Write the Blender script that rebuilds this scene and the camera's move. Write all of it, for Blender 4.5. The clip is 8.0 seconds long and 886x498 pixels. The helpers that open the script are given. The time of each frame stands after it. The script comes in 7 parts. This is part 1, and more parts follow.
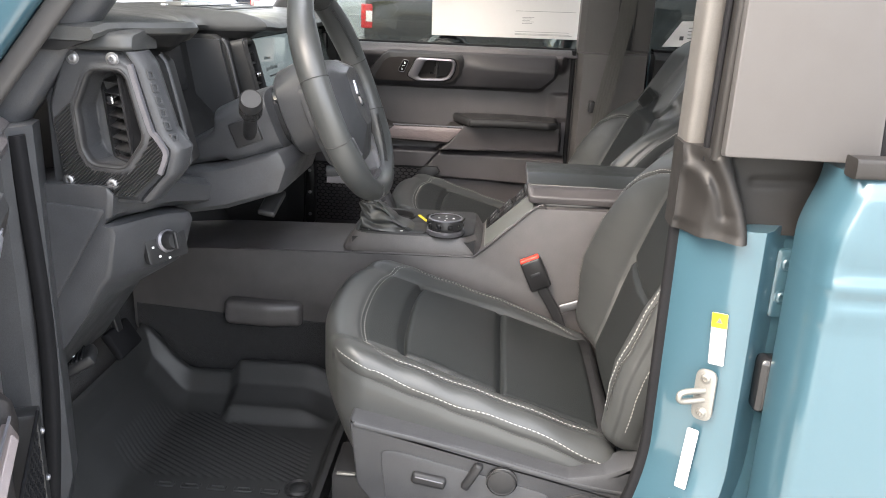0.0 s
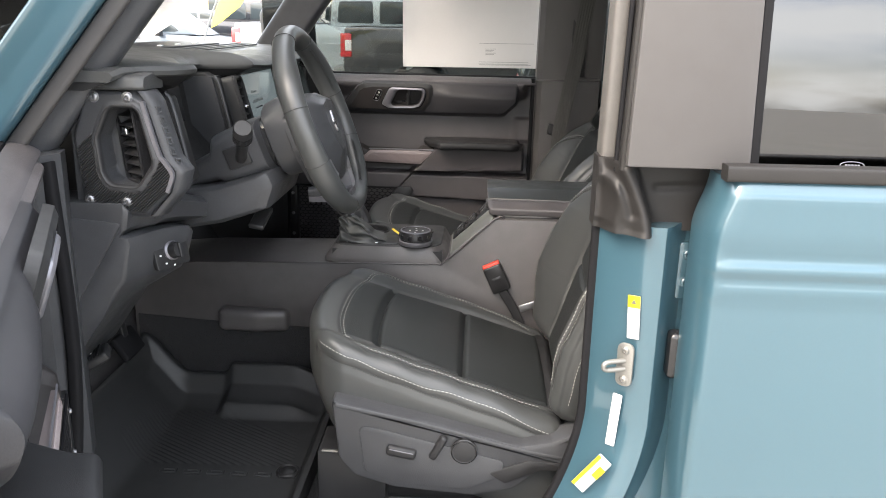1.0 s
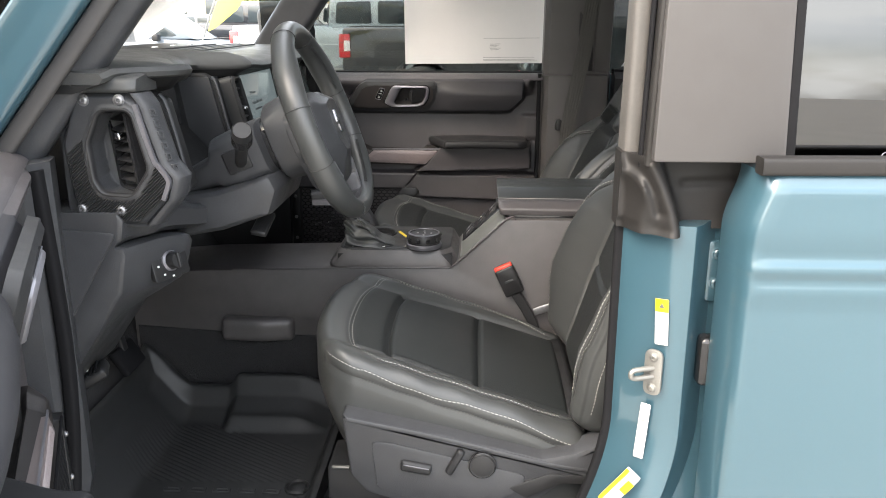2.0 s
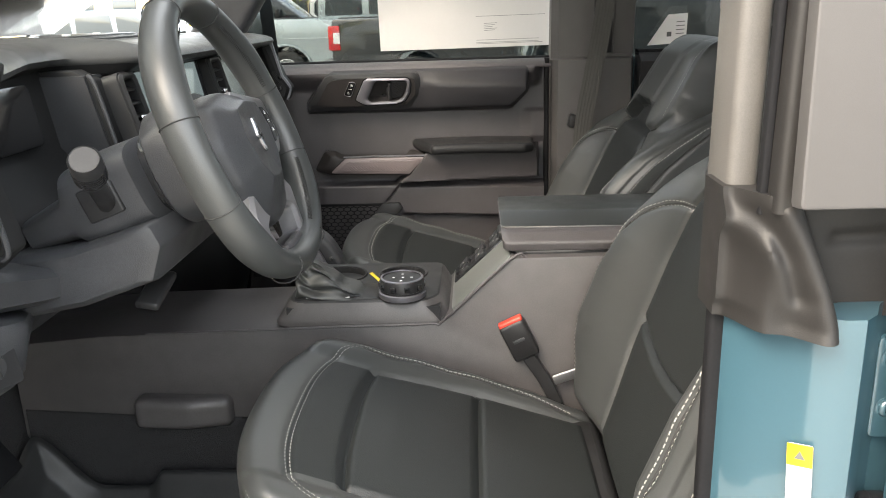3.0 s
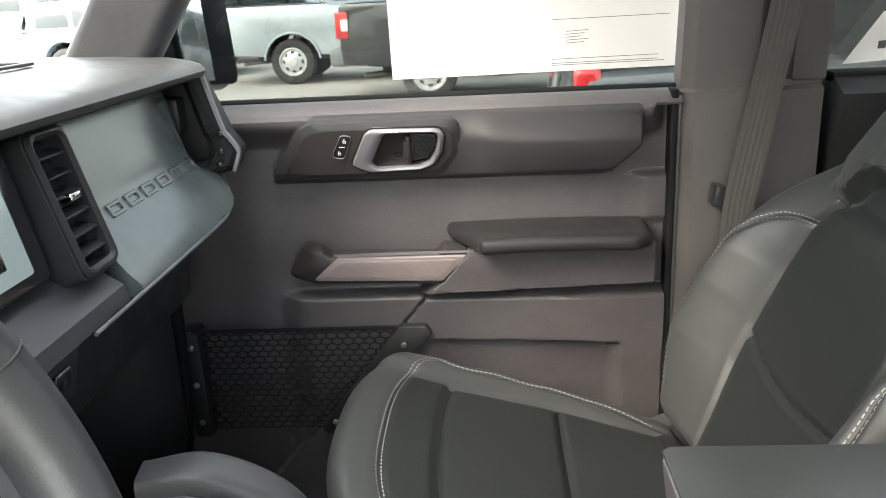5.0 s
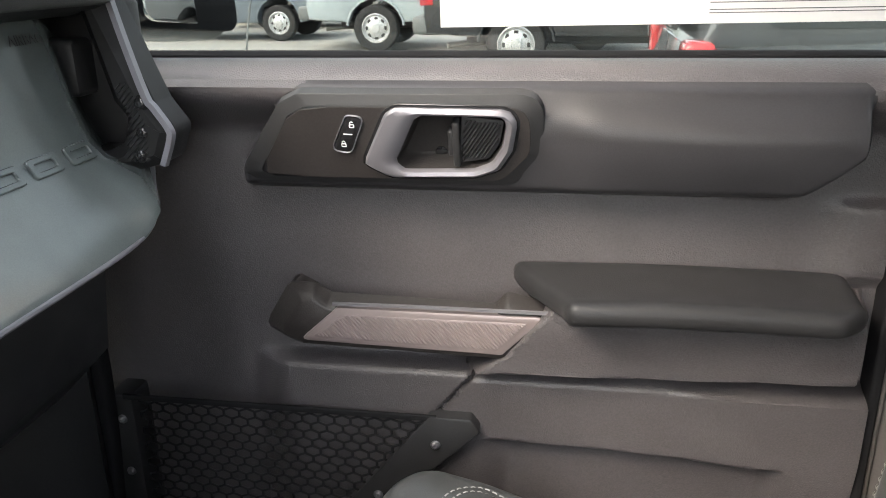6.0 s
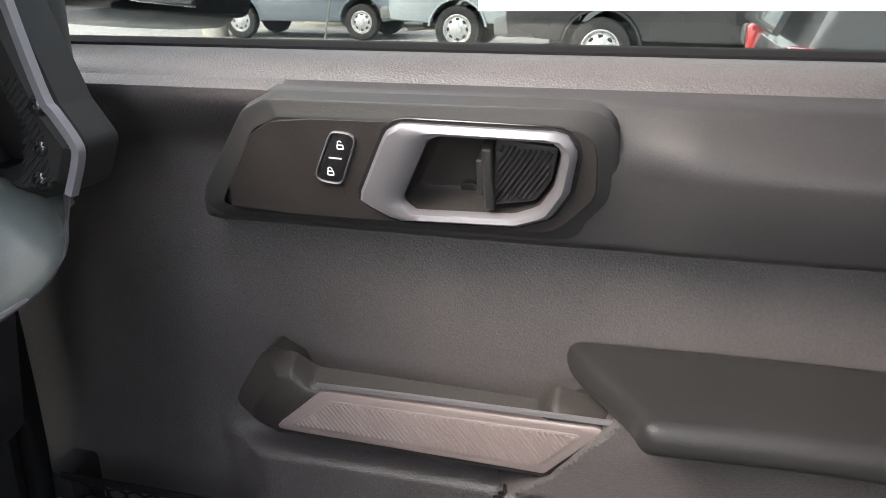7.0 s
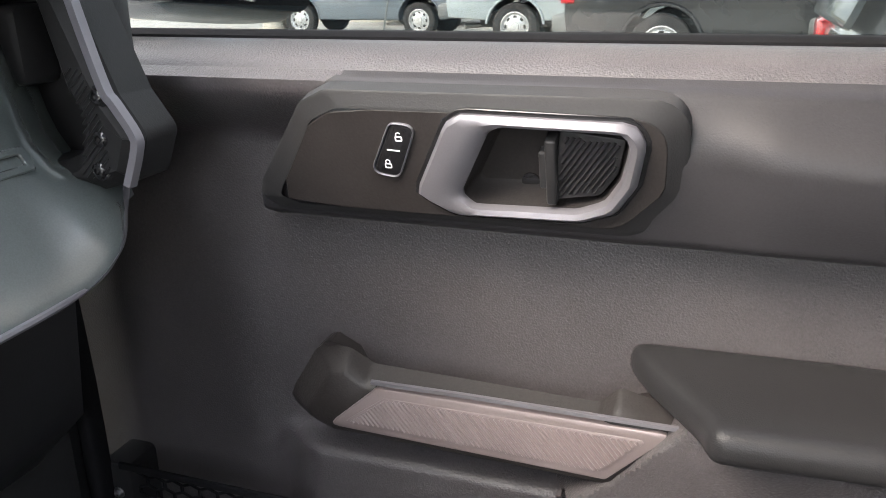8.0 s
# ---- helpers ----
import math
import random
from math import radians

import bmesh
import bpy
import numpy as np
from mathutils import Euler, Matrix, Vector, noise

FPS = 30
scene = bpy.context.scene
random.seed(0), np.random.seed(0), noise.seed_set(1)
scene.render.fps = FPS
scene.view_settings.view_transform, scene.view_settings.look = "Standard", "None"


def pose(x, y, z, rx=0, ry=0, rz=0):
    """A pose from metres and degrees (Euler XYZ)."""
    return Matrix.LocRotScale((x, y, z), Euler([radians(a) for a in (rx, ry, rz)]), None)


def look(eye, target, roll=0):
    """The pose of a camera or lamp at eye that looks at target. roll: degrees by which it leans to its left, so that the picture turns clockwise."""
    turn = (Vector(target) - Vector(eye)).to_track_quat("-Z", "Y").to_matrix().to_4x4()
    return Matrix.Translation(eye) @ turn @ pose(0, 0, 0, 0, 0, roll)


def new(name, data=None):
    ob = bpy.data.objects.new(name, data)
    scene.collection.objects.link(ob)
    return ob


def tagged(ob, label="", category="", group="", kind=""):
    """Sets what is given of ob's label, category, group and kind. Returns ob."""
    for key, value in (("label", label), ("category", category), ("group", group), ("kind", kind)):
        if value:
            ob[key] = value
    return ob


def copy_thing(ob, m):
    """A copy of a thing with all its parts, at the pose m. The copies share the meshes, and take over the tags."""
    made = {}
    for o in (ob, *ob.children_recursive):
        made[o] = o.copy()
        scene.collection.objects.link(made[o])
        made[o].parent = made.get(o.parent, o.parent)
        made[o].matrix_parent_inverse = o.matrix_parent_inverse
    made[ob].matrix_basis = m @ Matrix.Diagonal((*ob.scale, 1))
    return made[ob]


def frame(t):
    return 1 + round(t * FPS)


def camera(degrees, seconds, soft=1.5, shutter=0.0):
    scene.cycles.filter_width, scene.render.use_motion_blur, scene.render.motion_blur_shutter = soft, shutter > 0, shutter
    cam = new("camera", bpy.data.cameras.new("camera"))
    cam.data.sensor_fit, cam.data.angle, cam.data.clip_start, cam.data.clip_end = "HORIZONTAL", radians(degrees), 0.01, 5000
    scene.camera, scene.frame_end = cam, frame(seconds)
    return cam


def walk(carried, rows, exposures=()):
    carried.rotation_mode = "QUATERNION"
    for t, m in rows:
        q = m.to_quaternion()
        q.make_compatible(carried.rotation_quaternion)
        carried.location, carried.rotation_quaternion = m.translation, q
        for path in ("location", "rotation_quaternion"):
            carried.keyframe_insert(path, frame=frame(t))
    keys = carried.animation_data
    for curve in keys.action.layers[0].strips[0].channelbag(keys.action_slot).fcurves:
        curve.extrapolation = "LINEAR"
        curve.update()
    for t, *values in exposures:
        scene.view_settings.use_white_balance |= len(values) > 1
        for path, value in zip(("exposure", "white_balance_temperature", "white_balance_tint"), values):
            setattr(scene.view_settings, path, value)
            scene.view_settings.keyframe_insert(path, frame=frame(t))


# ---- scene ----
cam = camera(58.0, 8.0, soft=1.0)
PATH = [
    (0, (0.24, -1.718, 1.493), (0.131, 0.184, 0.882), 2.4),
    (0.5, (0.249, -1.824, 1.513), (0.148, 0.092, 0.95), 1.9),
    (1, (0.286, -1.925, 1.521), (0.213, -0.004, 0.97), 1.4),
    (1.2, (0.284, -1.953, 1.52), (0.219, -0.03, 0.978), 1.1),
    (2.3, (0.261, -1.757, 1.497), (0.17, 0.161, 0.937), -0.5),
    (2.5, (0.259, -1.667, 1.486), (0.164, 0.249, 0.922), -1.0),
    (3, (0.279, -1.357, 1.469), (0.193, 0.557, 0.895), -1.8),
    (3.5, (0.277, -1.08, 1.461), (0.179, 0.832, 0.88), -2.3),
    (4, (0.217, -0.824, 1.468), (0.112, 1.083, 0.875), -2.8),
    (4.5, (0.191, -0.683, 1.498), (0.08, 1.22, 0.892), -3.2),
    (4.7, (0.189, -0.612, 1.506), (0.078, 1.291, 0.901), -3.1),
    (5.8, (0.163, -0.057, 1.442), (-0.082, 1.813, 0.775), -1.3),
    (6, (0.163, 0.022, 1.425), (-0.144, 1.881, 0.756), -1.0),
    (6.5, (0.145, 0.201, 1.405), (-0.255, 2.044, 0.739), -0.5),
    (7, (0.158, 0.258, 1.395), (-0.33, 2.081, 0.733), -0.2),
    (7.5, (0.146, 0.266, 1.397), (-0.417, 2.071, 0.743), -0.5),
    (8, (0.151, 0.271, 1.388), (-0.467, 2.053, 0.723), -0.9),
]
EXPOSURES = [(0.0, 3.42, 6800, 10), (0.5, 3.28, 6800, 10), (1.0, 3.0, 6800, 10), (2.5, 3.0, 6900, 8), (3.0, 3.28, 7000, 7), (3.5, 3.5, 7000, 6), (4.5, 3.85, 6900, 5), (6.0, 3.95, 6800, 8), (7.0, 3.9, 6750, 9.5), (8.0, 3.98, 6700, 11)]
walk(cam, [(t, look(eye, target, roll)) for t, eye, target, roll in PATH], EXPOSURES)

# ---- world and light ----
world = bpy.data.worlds.new("World")
scene.world = world
world.use_nodes = True
wn = world.node_tree.nodes
wl = world.node_tree.links
sky = wn.new("ShaderNodeTexSky")
sky.sky_type = "NISHITA"
sky.sun_disc = False
sky.sun_elevation = radians(48)
sky.sun_rotation = radians(225)
sky.air_density, sky.dust_density, sky.ozone_density = 1.0, 5.0, 1.0
wn["Background"].inputs["Strength"].default_value = 0.15
# thin broken cloud over the whole sky
wc, wm_, wz, wr_, wx = (wn.new("ShaderNode" + k) for k in ("TexCoord", "Mapping", "TexNoise", "MapRange", "Mix"))
wm_.inputs["Scale"].default_value = (1.0, 1.0, 3.5)
wz.inputs["Scale"].default_value, wz.inputs["Detail"].default_value, wz.inputs["Roughness"].default_value = 1.8, 6, 0.55
wr_.inputs["From Min"].default_value, wr_.inputs["From Max"].default_value = 0.42, 0.62
wr_.inputs["To Min"].default_value, wr_.inputs["To Max"].default_value = 0.15, 0.85
wx.data_type = "RGBA"
wx.inputs["B"].default_value = (6.2, 6.4, 6.6, 1)
wl.new(wc.outputs["Generated"], wm_.inputs["Vector"])
wl.new(wm_.outputs["Vector"], wz.inputs["Vector"])
wl.new(wz.outputs["Fac"], wr_.inputs["Value"])
wl.new(wr_.outputs["Result"], wx.inputs["Factor"])
wl.new(sky.outputs["Color"], wx.inputs["A"])
wl.new(wx.outputs["Result"], wn["Background"].inputs["Color"])

sun_data = bpy.data.lights.new("sun", "SUN")
sun_data.energy, sun_data.angle, sun_data.color = 0.37, radians(45), (1.0, 0.97, 0.93)
sun = new("sun", sun_data)
SUN_AT = Vector((-0.473, -0.473, 0.743))
sun.matrix_world = look(SUN_AT * 30, (0, 0, 0))


# ---- materials ----
def mk(name, col, rough=0.5, metal=0.0, var=0.12, scale=25.0, fine=600.0, bump=0.15, dist=0.0006, coat=0.0, spec=0.5, grain="noise", rvar=0.06):
    """Principled material with colour variation at two scales and a fine relief."""
    m = bpy.data.materials.new(name)
    m.use_nodes = True
    n, l = m.node_tree.nodes, m.node_tree.links
    b = n["Principled BSDF"]
    tc = n.new("ShaderNodeTexCoord")
    n1, n2 = n.new("ShaderNodeTexNoise"), n.new("ShaderNodeTexNoise")
    n1.inputs["Scale"].default_value, n1.inputs["Detail"].default_value = scale, 4
    n2.inputs["Scale"].default_value, n2.inputs["Detail"].default_value = fine * 0.7, 2
    mix = n.new("ShaderNodeMath")
    mix.operation = "ADD"
    l.new(tc.outputs["Object"], n1.inputs["Vector"])
    l.new(tc.outputs["Object"], n2.inputs["Vector"])
    l.new(n1.outputs["Fac"], mix.inputs[0])
    l.new(n2.outputs["Fac"], mix.inputs[1])
    ramp = n.new("ShaderNodeMapRange")
    ramp.inputs["From Min"].default_value, ramp.inputs["From Max"].default_value = 0.7, 1.3
    ramp.inputs["To Min"].default_value, ramp.inputs["To Max"].default_value = 1 - var, 1 + var
    l.new(mix.outputs[0], ramp.inputs["Value"])
    mul = n.new("ShaderNodeMix")
    mul.data_type, mul.blend_type = "RGBA", "MULTIPLY"
    mul.inputs["Factor"].default_value = 1.0
    mul.inputs["A"].default_value = (*col, 1)
    l.new(ramp.outputs["Result"], mul.inputs["B"])
    l.new(mul.outputs["Result"], b.inputs["Base Color"])
    rr = n.new("ShaderNodeMapRange")
    rr.inputs["From Min"].default_value, rr.inputs["From Max"].default_value = 0.3, 0.7
    rr.inputs["To Min"].default_value, rr.inputs["To Max"].default_value = max(0.02, rough - rvar), min(1, rough + rvar)
    l.new(n1.outputs["Fac"], rr.inputs["Value"])
    l.new(rr.outputs["Result"], b.inputs["Roughness"])
    b.inputs["Metallic"].default_value = metal
    b.inputs["Specular IOR Level"].default_value = spec
    b.inputs["Coat Weight"].default_value, b.inputs["Coat Roughness"].default_value = coat, 0.04
    if bump:
        if grain == "noise":
            g = n.new("ShaderNodeTexNoise")
            g.inputs["Detail"].default_value = 3
            out = g.outputs["Fac"]
        else:
            g = n.new("ShaderNodeTexVoronoi")
            g.feature = "F1" if grain == "cell" else "DISTANCE_TO_EDGE"
            out = g.outputs["Distance"]
        g.inputs["Scale"].default_value = fine
        l.new(tc.outputs["Object"], g.inputs["Vector"])
        bp = n.new("ShaderNodeBump")
        bp.inputs["Strength"].default_value, bp.inputs["Distance"].default_value = bump, dist
        l.new(out, bp.inputs["Height"])
        l.new(bp.outputs["Normal"], b.inputs["Normal"])
    return m


def glass_mat(name, tint, ior=1.45):
    m = bpy.data.materials.new(name)
    m.use_nodes = True
    n, l = m.node_tree.nodes, m.node_tree.links
    n.remove(n["Principled BSDF"])
    tr, gl, fr, mx = (n.new("ShaderNode" + k) for k in ("BsdfTransparent", "BsdfGlossy", "Fresnel", "MixShader"))
    tr.inputs["Color"].default_value = (*tint, 1)
    gl.inputs["Roughness"].default_value = 0.01
    fr.inputs["IOR"].default_value = ior
    l.new(fr.outputs[0], mx.inputs[0])
    l.new(tr.outputs[0], mx.inputs[1])
    l.new(gl.outputs[0], mx.inputs[2])
    l.new(mx.outputs[0], n["Material Output"].inputs["Surface"])
    return m


def glow_mat(name, col, strength):
    m = bpy.data.materials.new(name)
    m.use_nodes = True
    b = m.node_tree.nodes["Principled BSDF"]
    b.inputs["Base Color"].default_value = (0.02, 0.02, 0.02, 1)
    b.inputs["Roughness"].default_value = 0.12
    b.inputs["Emission Color"].default_value = (*col, 1)
    b.inputs["Emission Strength"].default_value = strength
    return m


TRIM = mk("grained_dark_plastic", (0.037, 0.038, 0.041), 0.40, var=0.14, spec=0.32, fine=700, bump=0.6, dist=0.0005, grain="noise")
CONSOLE = mk("console_plastic", (0.069, 0.064, 0.064), 0.42, var=0.15, fine=700, bump=0.5, dist=0.0005)
TRIM_SOFT = mk("soft_touch_vinyl", (0.054, 0.0495, 0.0515), 0.40, var=0.20, scale=12, spec=0.5, fine=620, bump=0.9, dist=0.0008, grain="noise")
DASH = mk("dash_skin", (0.045, 0.046, 0.046), 0.44, spec=0.35, fine=900, bump=0.35, dist=0.0004, grain="cell")
DASH_PANEL = mk("satin_dash_panel", (0.066, 0.078, 0.077), 0.22, spec=1.0, rvar=0.03, fine=1400, bump=0.1, dist=0.0002)
SLOPE = mk("satin_grey_slope", (0.115, 0.118, 0.110), 0.32, var=0.04, rvar=0.02, fine=1400, bump=0.1, dist=0.0002)
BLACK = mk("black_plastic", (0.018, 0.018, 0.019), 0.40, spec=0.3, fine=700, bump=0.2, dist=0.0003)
# also colours the shade under the dash lip and in the instrument recess
GRIP_SHADE = mk("black_grip_and_shade", (0.013, 0.013, 0.0135), 0.5, spec=0.2, fine=800, bump=0.4, dist=0.0004)
SURROUND = mk("matt_black_trim", (0.021, 0.021, 0.022), 0.5, spec=0.3, fine=900, bump=0.35, dist=0.0004)
GLOSS = mk("gloss_black", (0.012, 0.012, 0.013), 0.12, var=0.05, bump=0)
RUBBER = mk("black_rubber", (0.010, 0.010, 0.011), 0.75, spec=0.08, fine=500, bump=0.2, dist=0.0004)
LEATHER = mk("black_leather", (0.0345, 0.0365, 0.0365), 0.39, spec=0.55, var=0.06, rvar=0.015, scale=9, fine=700, bump=0.35, dist=0.0004)
INSERT = mk("perforated_leather", (0.0125, 0.0142, 0.0145), 0.46, spec=0.32, var=0.08, rvar=0.02, scale=9, fine=560, bump=0.5, dist=0.0004, grain="cell")
THREAD = mk("pale_thread", (0.27, 0.27, 0.255), 0.8, bump=0.2, fine=900)
DARK_THREAD = mk("dark_thread", (0.02, 0.02, 0.02), 0.8, bump=0)
CARPET = mk("black_carpet", (0.019, 0.019, 0.0205), 0.97, fine=450, bump=0.9, dist=0.003)
MAT_RUBBER = mk("floor_liner_rubber", (0.024, 0.0245, 0.025), 0.5, spec=0.35, fine=500, bump=0.2, dist=0.0005)
SILVER = mk("satin_silver", (0.180, 0.176, 0.194), 0.38, metal=0.6, var=0.05, bump=0.08, fine=1500)
ACCENT = mk("bronze_grey_accent", (0.215, 0.180, 0.178), 0.36, metal=0.45, var=0.06, bump=0.1, fine=1500)
SPOKE = mk("satin_spoke_silver", (0.27, 0.262, 0.268), 0.36, metal=0.5, var=0.05, bump=0.08, fine=1500)
EMBLEM = mk("dark_chrome", (0.20, 0.20, 0.215), 0.28, metal=1.0, var=0.08, bump=0)
BOLT = mk("screw_steel", (0.25, 0.25, 0.26), 0.4, metal=0.9, var=0.1, bump=0)
CHROME = mk("chrome", (0.75, 0.75, 0.76), 0.08, metal=1.0, var=0.03, bump=0)
STEEL = mk("zinc_steel", (0.21, 0.205, 0.19), 0.42, metal=0.6, var=0.08, bump=0)
PAINT = mk("blue_grey_paint", (0.034, 0.077, 0.100), 0.32, metal=0.15, var=0.02, scale=6, bump=0.0, coat=1.0, rvar=0.0)
BOLSTER_SKIN = mk("bolster_vinyl", (0.027, 0.0265, 0.029), 0.42, var=0.10, rvar=0.03, scale=12, spec=0.25, fine=800, bump=0.4, dist=0.0004)
PULL = mk("dark_brown_grip", (0.019, 0.0168, 0.0165), 0.5, spec=0.3, var=0.2, fine=600, bump=0.7, dist=0.0004)
PAD = mk("black_soft_pad", (0.014, 0.014, 0.015), 0.44, spec=0.25, fine=1100, bump=0.3, dist=0.0003, grain="cell")
LID_PAD = mk("black_lid_vinyl", (0.020, 0.022, 0.022), 0.36, spec=0.5, fine=900, bump=0.3, dist=0.0003)
PILLAR = mk("pillar_plastic", (0.068, 0.064, 0.063), 0.42, var=0.10, scale=12, fine=700, bump=0.5, dist=0.0004)
BELT = mk("belt_webbing", (0.058, 0.056, 0.052), 0.75, fine=900, bump=0.6, dist=0.0005)
PAPER = mk("white_paper", (0.78, 0.76, 0.74), 0.7, var=0.02, bump=0.05, fine=300)
pn_, pl_ = PAPER.node_tree.nodes, PAPER.node_tree.links
pt_, px_ = pn_.new("ShaderNodeBsdfTranslucent"), pn_.new("ShaderNodeMixShader")
pt_.inputs["Color"].default_value = (0.70, 0.68, 0.66, 1)
px_.inputs[0].default_value = 0.5
pl_.new(pn_["Principled BSDF"].outputs[0], px_.inputs[1])
pl_.new(pt_.outputs[0], px_.inputs[2])
pl_.new(px_.outputs[0], pn_["Material Output"].inputs["Surface"])
LABEL = mk("label_white", (0.44, 0.44, 0.43), 0.45, var=0.03, bump=0)
YELLOW = mk("label_yellow", (0.55, 0.40, 0.01), 0.45, var=0.03, bump=0)
RED = mk("buckle_red", (0.65, 0.05, 0.03), 0.4, var=0.05, bump=0)
INK = mk("grey_ink", (0.09, 0.09, 0.09), 0.7, var=0.05, bump=0)
FAINT_INK = mk("faint_grey_ink", (0.24, 0.24, 0.24), 0.7, var=0.05, bump=0)
PRINT = mk("white_print", (0.75, 0.75, 0.75), 0.5, var=0.02, bump=0)
POST_GREY = mk("grey_post_vinyl", (0.075, 0.070, 0.065), 0.6, fine=900, bump=0.3)
HEADLINER = mk("headliner", (0.13, 0.13, 0.13), 0.9, fine=700, bump=0.3)
CANVAS = mk("black_top_fabric", (0.047, 0.044, 0.043), 0.68, var=0.04, fine=1500, bump=0.1, dist=0.0004)
BOOT = mk("black_boot_rubber", (0.015, 0.0138, 0.0132), 0.55, spec=0.3, fine=900, bump=0.3, dist=0.0004)
GLASS = glass_mat("clear_glass", (0.40, 0.415, 0.405))
SCREEN_GLASS = glass_mat("windscreen_glass", (0.47, 0.485, 0.475))
REAR_GLASS = glass_mat("tinted_side_glass", (0.28, 0.285, 0.28))
TINT = glass_mat("privacy_glass", (0.10, 0.10, 0.095), 2.0)
MIRROR = mk("mirror_silver", (0.85, 0.86, 0.86), 0.01, metal=1.0, var=0.0, bump=0)
CONCRETE = mk("pale_concrete", (0.31, 0.30, 0.275), 0.85, var=0.12, scale=0.6, fine=30, bump=0.2, dist=0.004)
KERB = mk("kerb_concrete", (0.45, 0.43, 0.38), 0.85, var=0.15, scale=2, fine=40, bump=0.2, dist=0.003)
DRY_EARTH = mk("dry_ground", (0.40, 0.31, 0.19), 0.95, var=0.25, scale=1.5, fine=25, bump=0.4, dist=0.02)
TYRE = mk("tyre_rubber", (0.025, 0.025, 0.026), 0.8, fine=200, bump=0.3, dist=0.002)
RIM = mk("painted_wheel", (0.55, 0.56, 0.57), 0.35, metal=0.5, var=0.05, bump=0)
CAR_SILVER = mk("silver_paint", (0.40, 0.46, 0.49), 0.3, metal=0.35, var=0.04, scale=1, bump=0, coat=1)
CAR_BLACK = mk("black_paint", (0.018, 0.020, 0.024), 0.25, var=0.05, scale=1, bump=0, coat=1)
CAR_WHITE = mk("white_paint", (0.75, 0.76, 0.76), 0.3, var=0.03, scale=1, bump=0, coat=1)
CAR_SLATE = mk("slate_paint", (0.13, 0.16, 0.19), 0.3, metal=0.2, var=0.04, scale=1, bump=0, coat=1)
CAR_GREY = mk("grey_paint", (0.10, 0.11, 0.12), 0.3, metal=0.3, var=0.04, scale=1, bump=0, coat=1)
CAR_BLUE = mk("pale_blue_paint", (0.30, 0.40, 0.46), 0.3, metal=0.3, var=0.04, scale=1, bump=0, coat=1)
CAR_GLASS = mk("car_window", (0.035, 0.045, 0.05), 0.06, var=0.05, scale=1, bump=0, spec=0.8)
TAIL = mk("tail_lamp_red", (0.55, 0.02, 0.025), 0.15, var=0.05, bump=0, coat=1)
BUMPER = mk("bumper_grey", (0.16, 0.17, 0.17), 0.5, var=0.1, scale=4, bump=0)
STUCCO = mk("tan_stucco", (0.62, 0.50, 0.28), 0.9, var=0.1, scale=0.8, fine=20, bump=0.3, dist=0.01)
FLAG = mk("flag_cloth", (0.72, 0.66, 0.10), 0.8, var=0.08, bump=0)
LEAF = mk("shrub_leaf", (0.16, 0.19, 0.05), 0.7, var=0.4, scale=6, bump=0)
BARK = mk("bark", (0.16, 0.12, 0.08), 0.9, var=0.3, scale=12, fine=60, bump=0.5, dist=0.01)
SCREEN = glow_mat("display_glow", (0.55, 0.70, 0.76), 0.032)

# ---- mesh helpers ----
HOME = {}


def thing(name, at, label, category, group="", kind=""):
    ob = new(name)
    ob.location = at
    ob.empty_display_size = 0.05
    HOME[ob.name] = Vector(at)
    return tagged(ob, label, category, group, kind)


def mesh(V, F, sharp=40):
    me = bpy.data.meshes.new("m")
    me.from_pydata([tuple(map(float, v)) for v in V], [], [tuple(map(int, f)) for f in F])
    bm = bmesh.new()
    bm.from_mesh(me)
    bmesh.ops.recalc_face_normals(bm, faces=bm.faces)
    bm.to_mesh(me)
    bm.free()
    me.shade_smooth()
    me.set_sharp_from_angle(angle=radians(sharp))
    return me


def part(name, data, material, parent=None, label="", sharp=40):
    """Links a bmesh or mesh as one mesh object under a thing or a part."""
    if isinstance(data, bmesh.types.BMesh):
        bmesh.ops.recalc_face_normals(data, faces=data.faces)
        me = bpy.data.meshes.new(name)
        data.to_mesh(me)
        data.free()
        me.set_sharp_from_angle(angle=radians(sharp))
    else:
        me = data
    me.name = name
    me.materials.append(material)
    ob = new(name, me)
    if parent is not None:
        ob.parent = parent
        if parent.name in HOME:
            ob.matrix_parent_inverse = Matrix.Translation(-HOME[parent.name])
    if label:
        tagged(ob, label)
    return ob


def solo(name, data, material, label, category, group="", kind="", sharp=40):
    return tagged(part(name, data, material, None, "", sharp), label, category, group, kind)


def sm(a, b, x):
    t = np.clip((x - a) / (b - a), 0, 1)
    return t * t * (3 - 2 * t)


def fillet(pts, r, n=5):
    """A closed outline with its corners rounded; r: one radius, or one for each corner."""
    out, k = [], len(pts)
    for i in range(k):
        p, a, b = (np.array(pts[j], float) for j in (i, i - 1, (i + 1) % k))
        ri = r[i] if isinstance(r, (list, tuple)) else r
        ua, ub = (a - p) / np.linalg.norm(a - p), (b - p) / np.linalg.norm(b - p)
        half = math.acos(max(-1, min(1, float(ua @ ub)))) / 2
        if ri <= 0 or half > 1.56:
            out.append(p)
            continue
        d = min(ri / math.tan(half), 0.48 * np.linalg.norm(a - p), 0.48 * np.linalg.norm(b - p))
        A, B = p + ua * d, p + ub * d
        for s in np.linspace(0, 1, n):
            out.append((1 - s) ** 2 * A + 2 * s * (1 - s) * p + s * s * B)
    return out


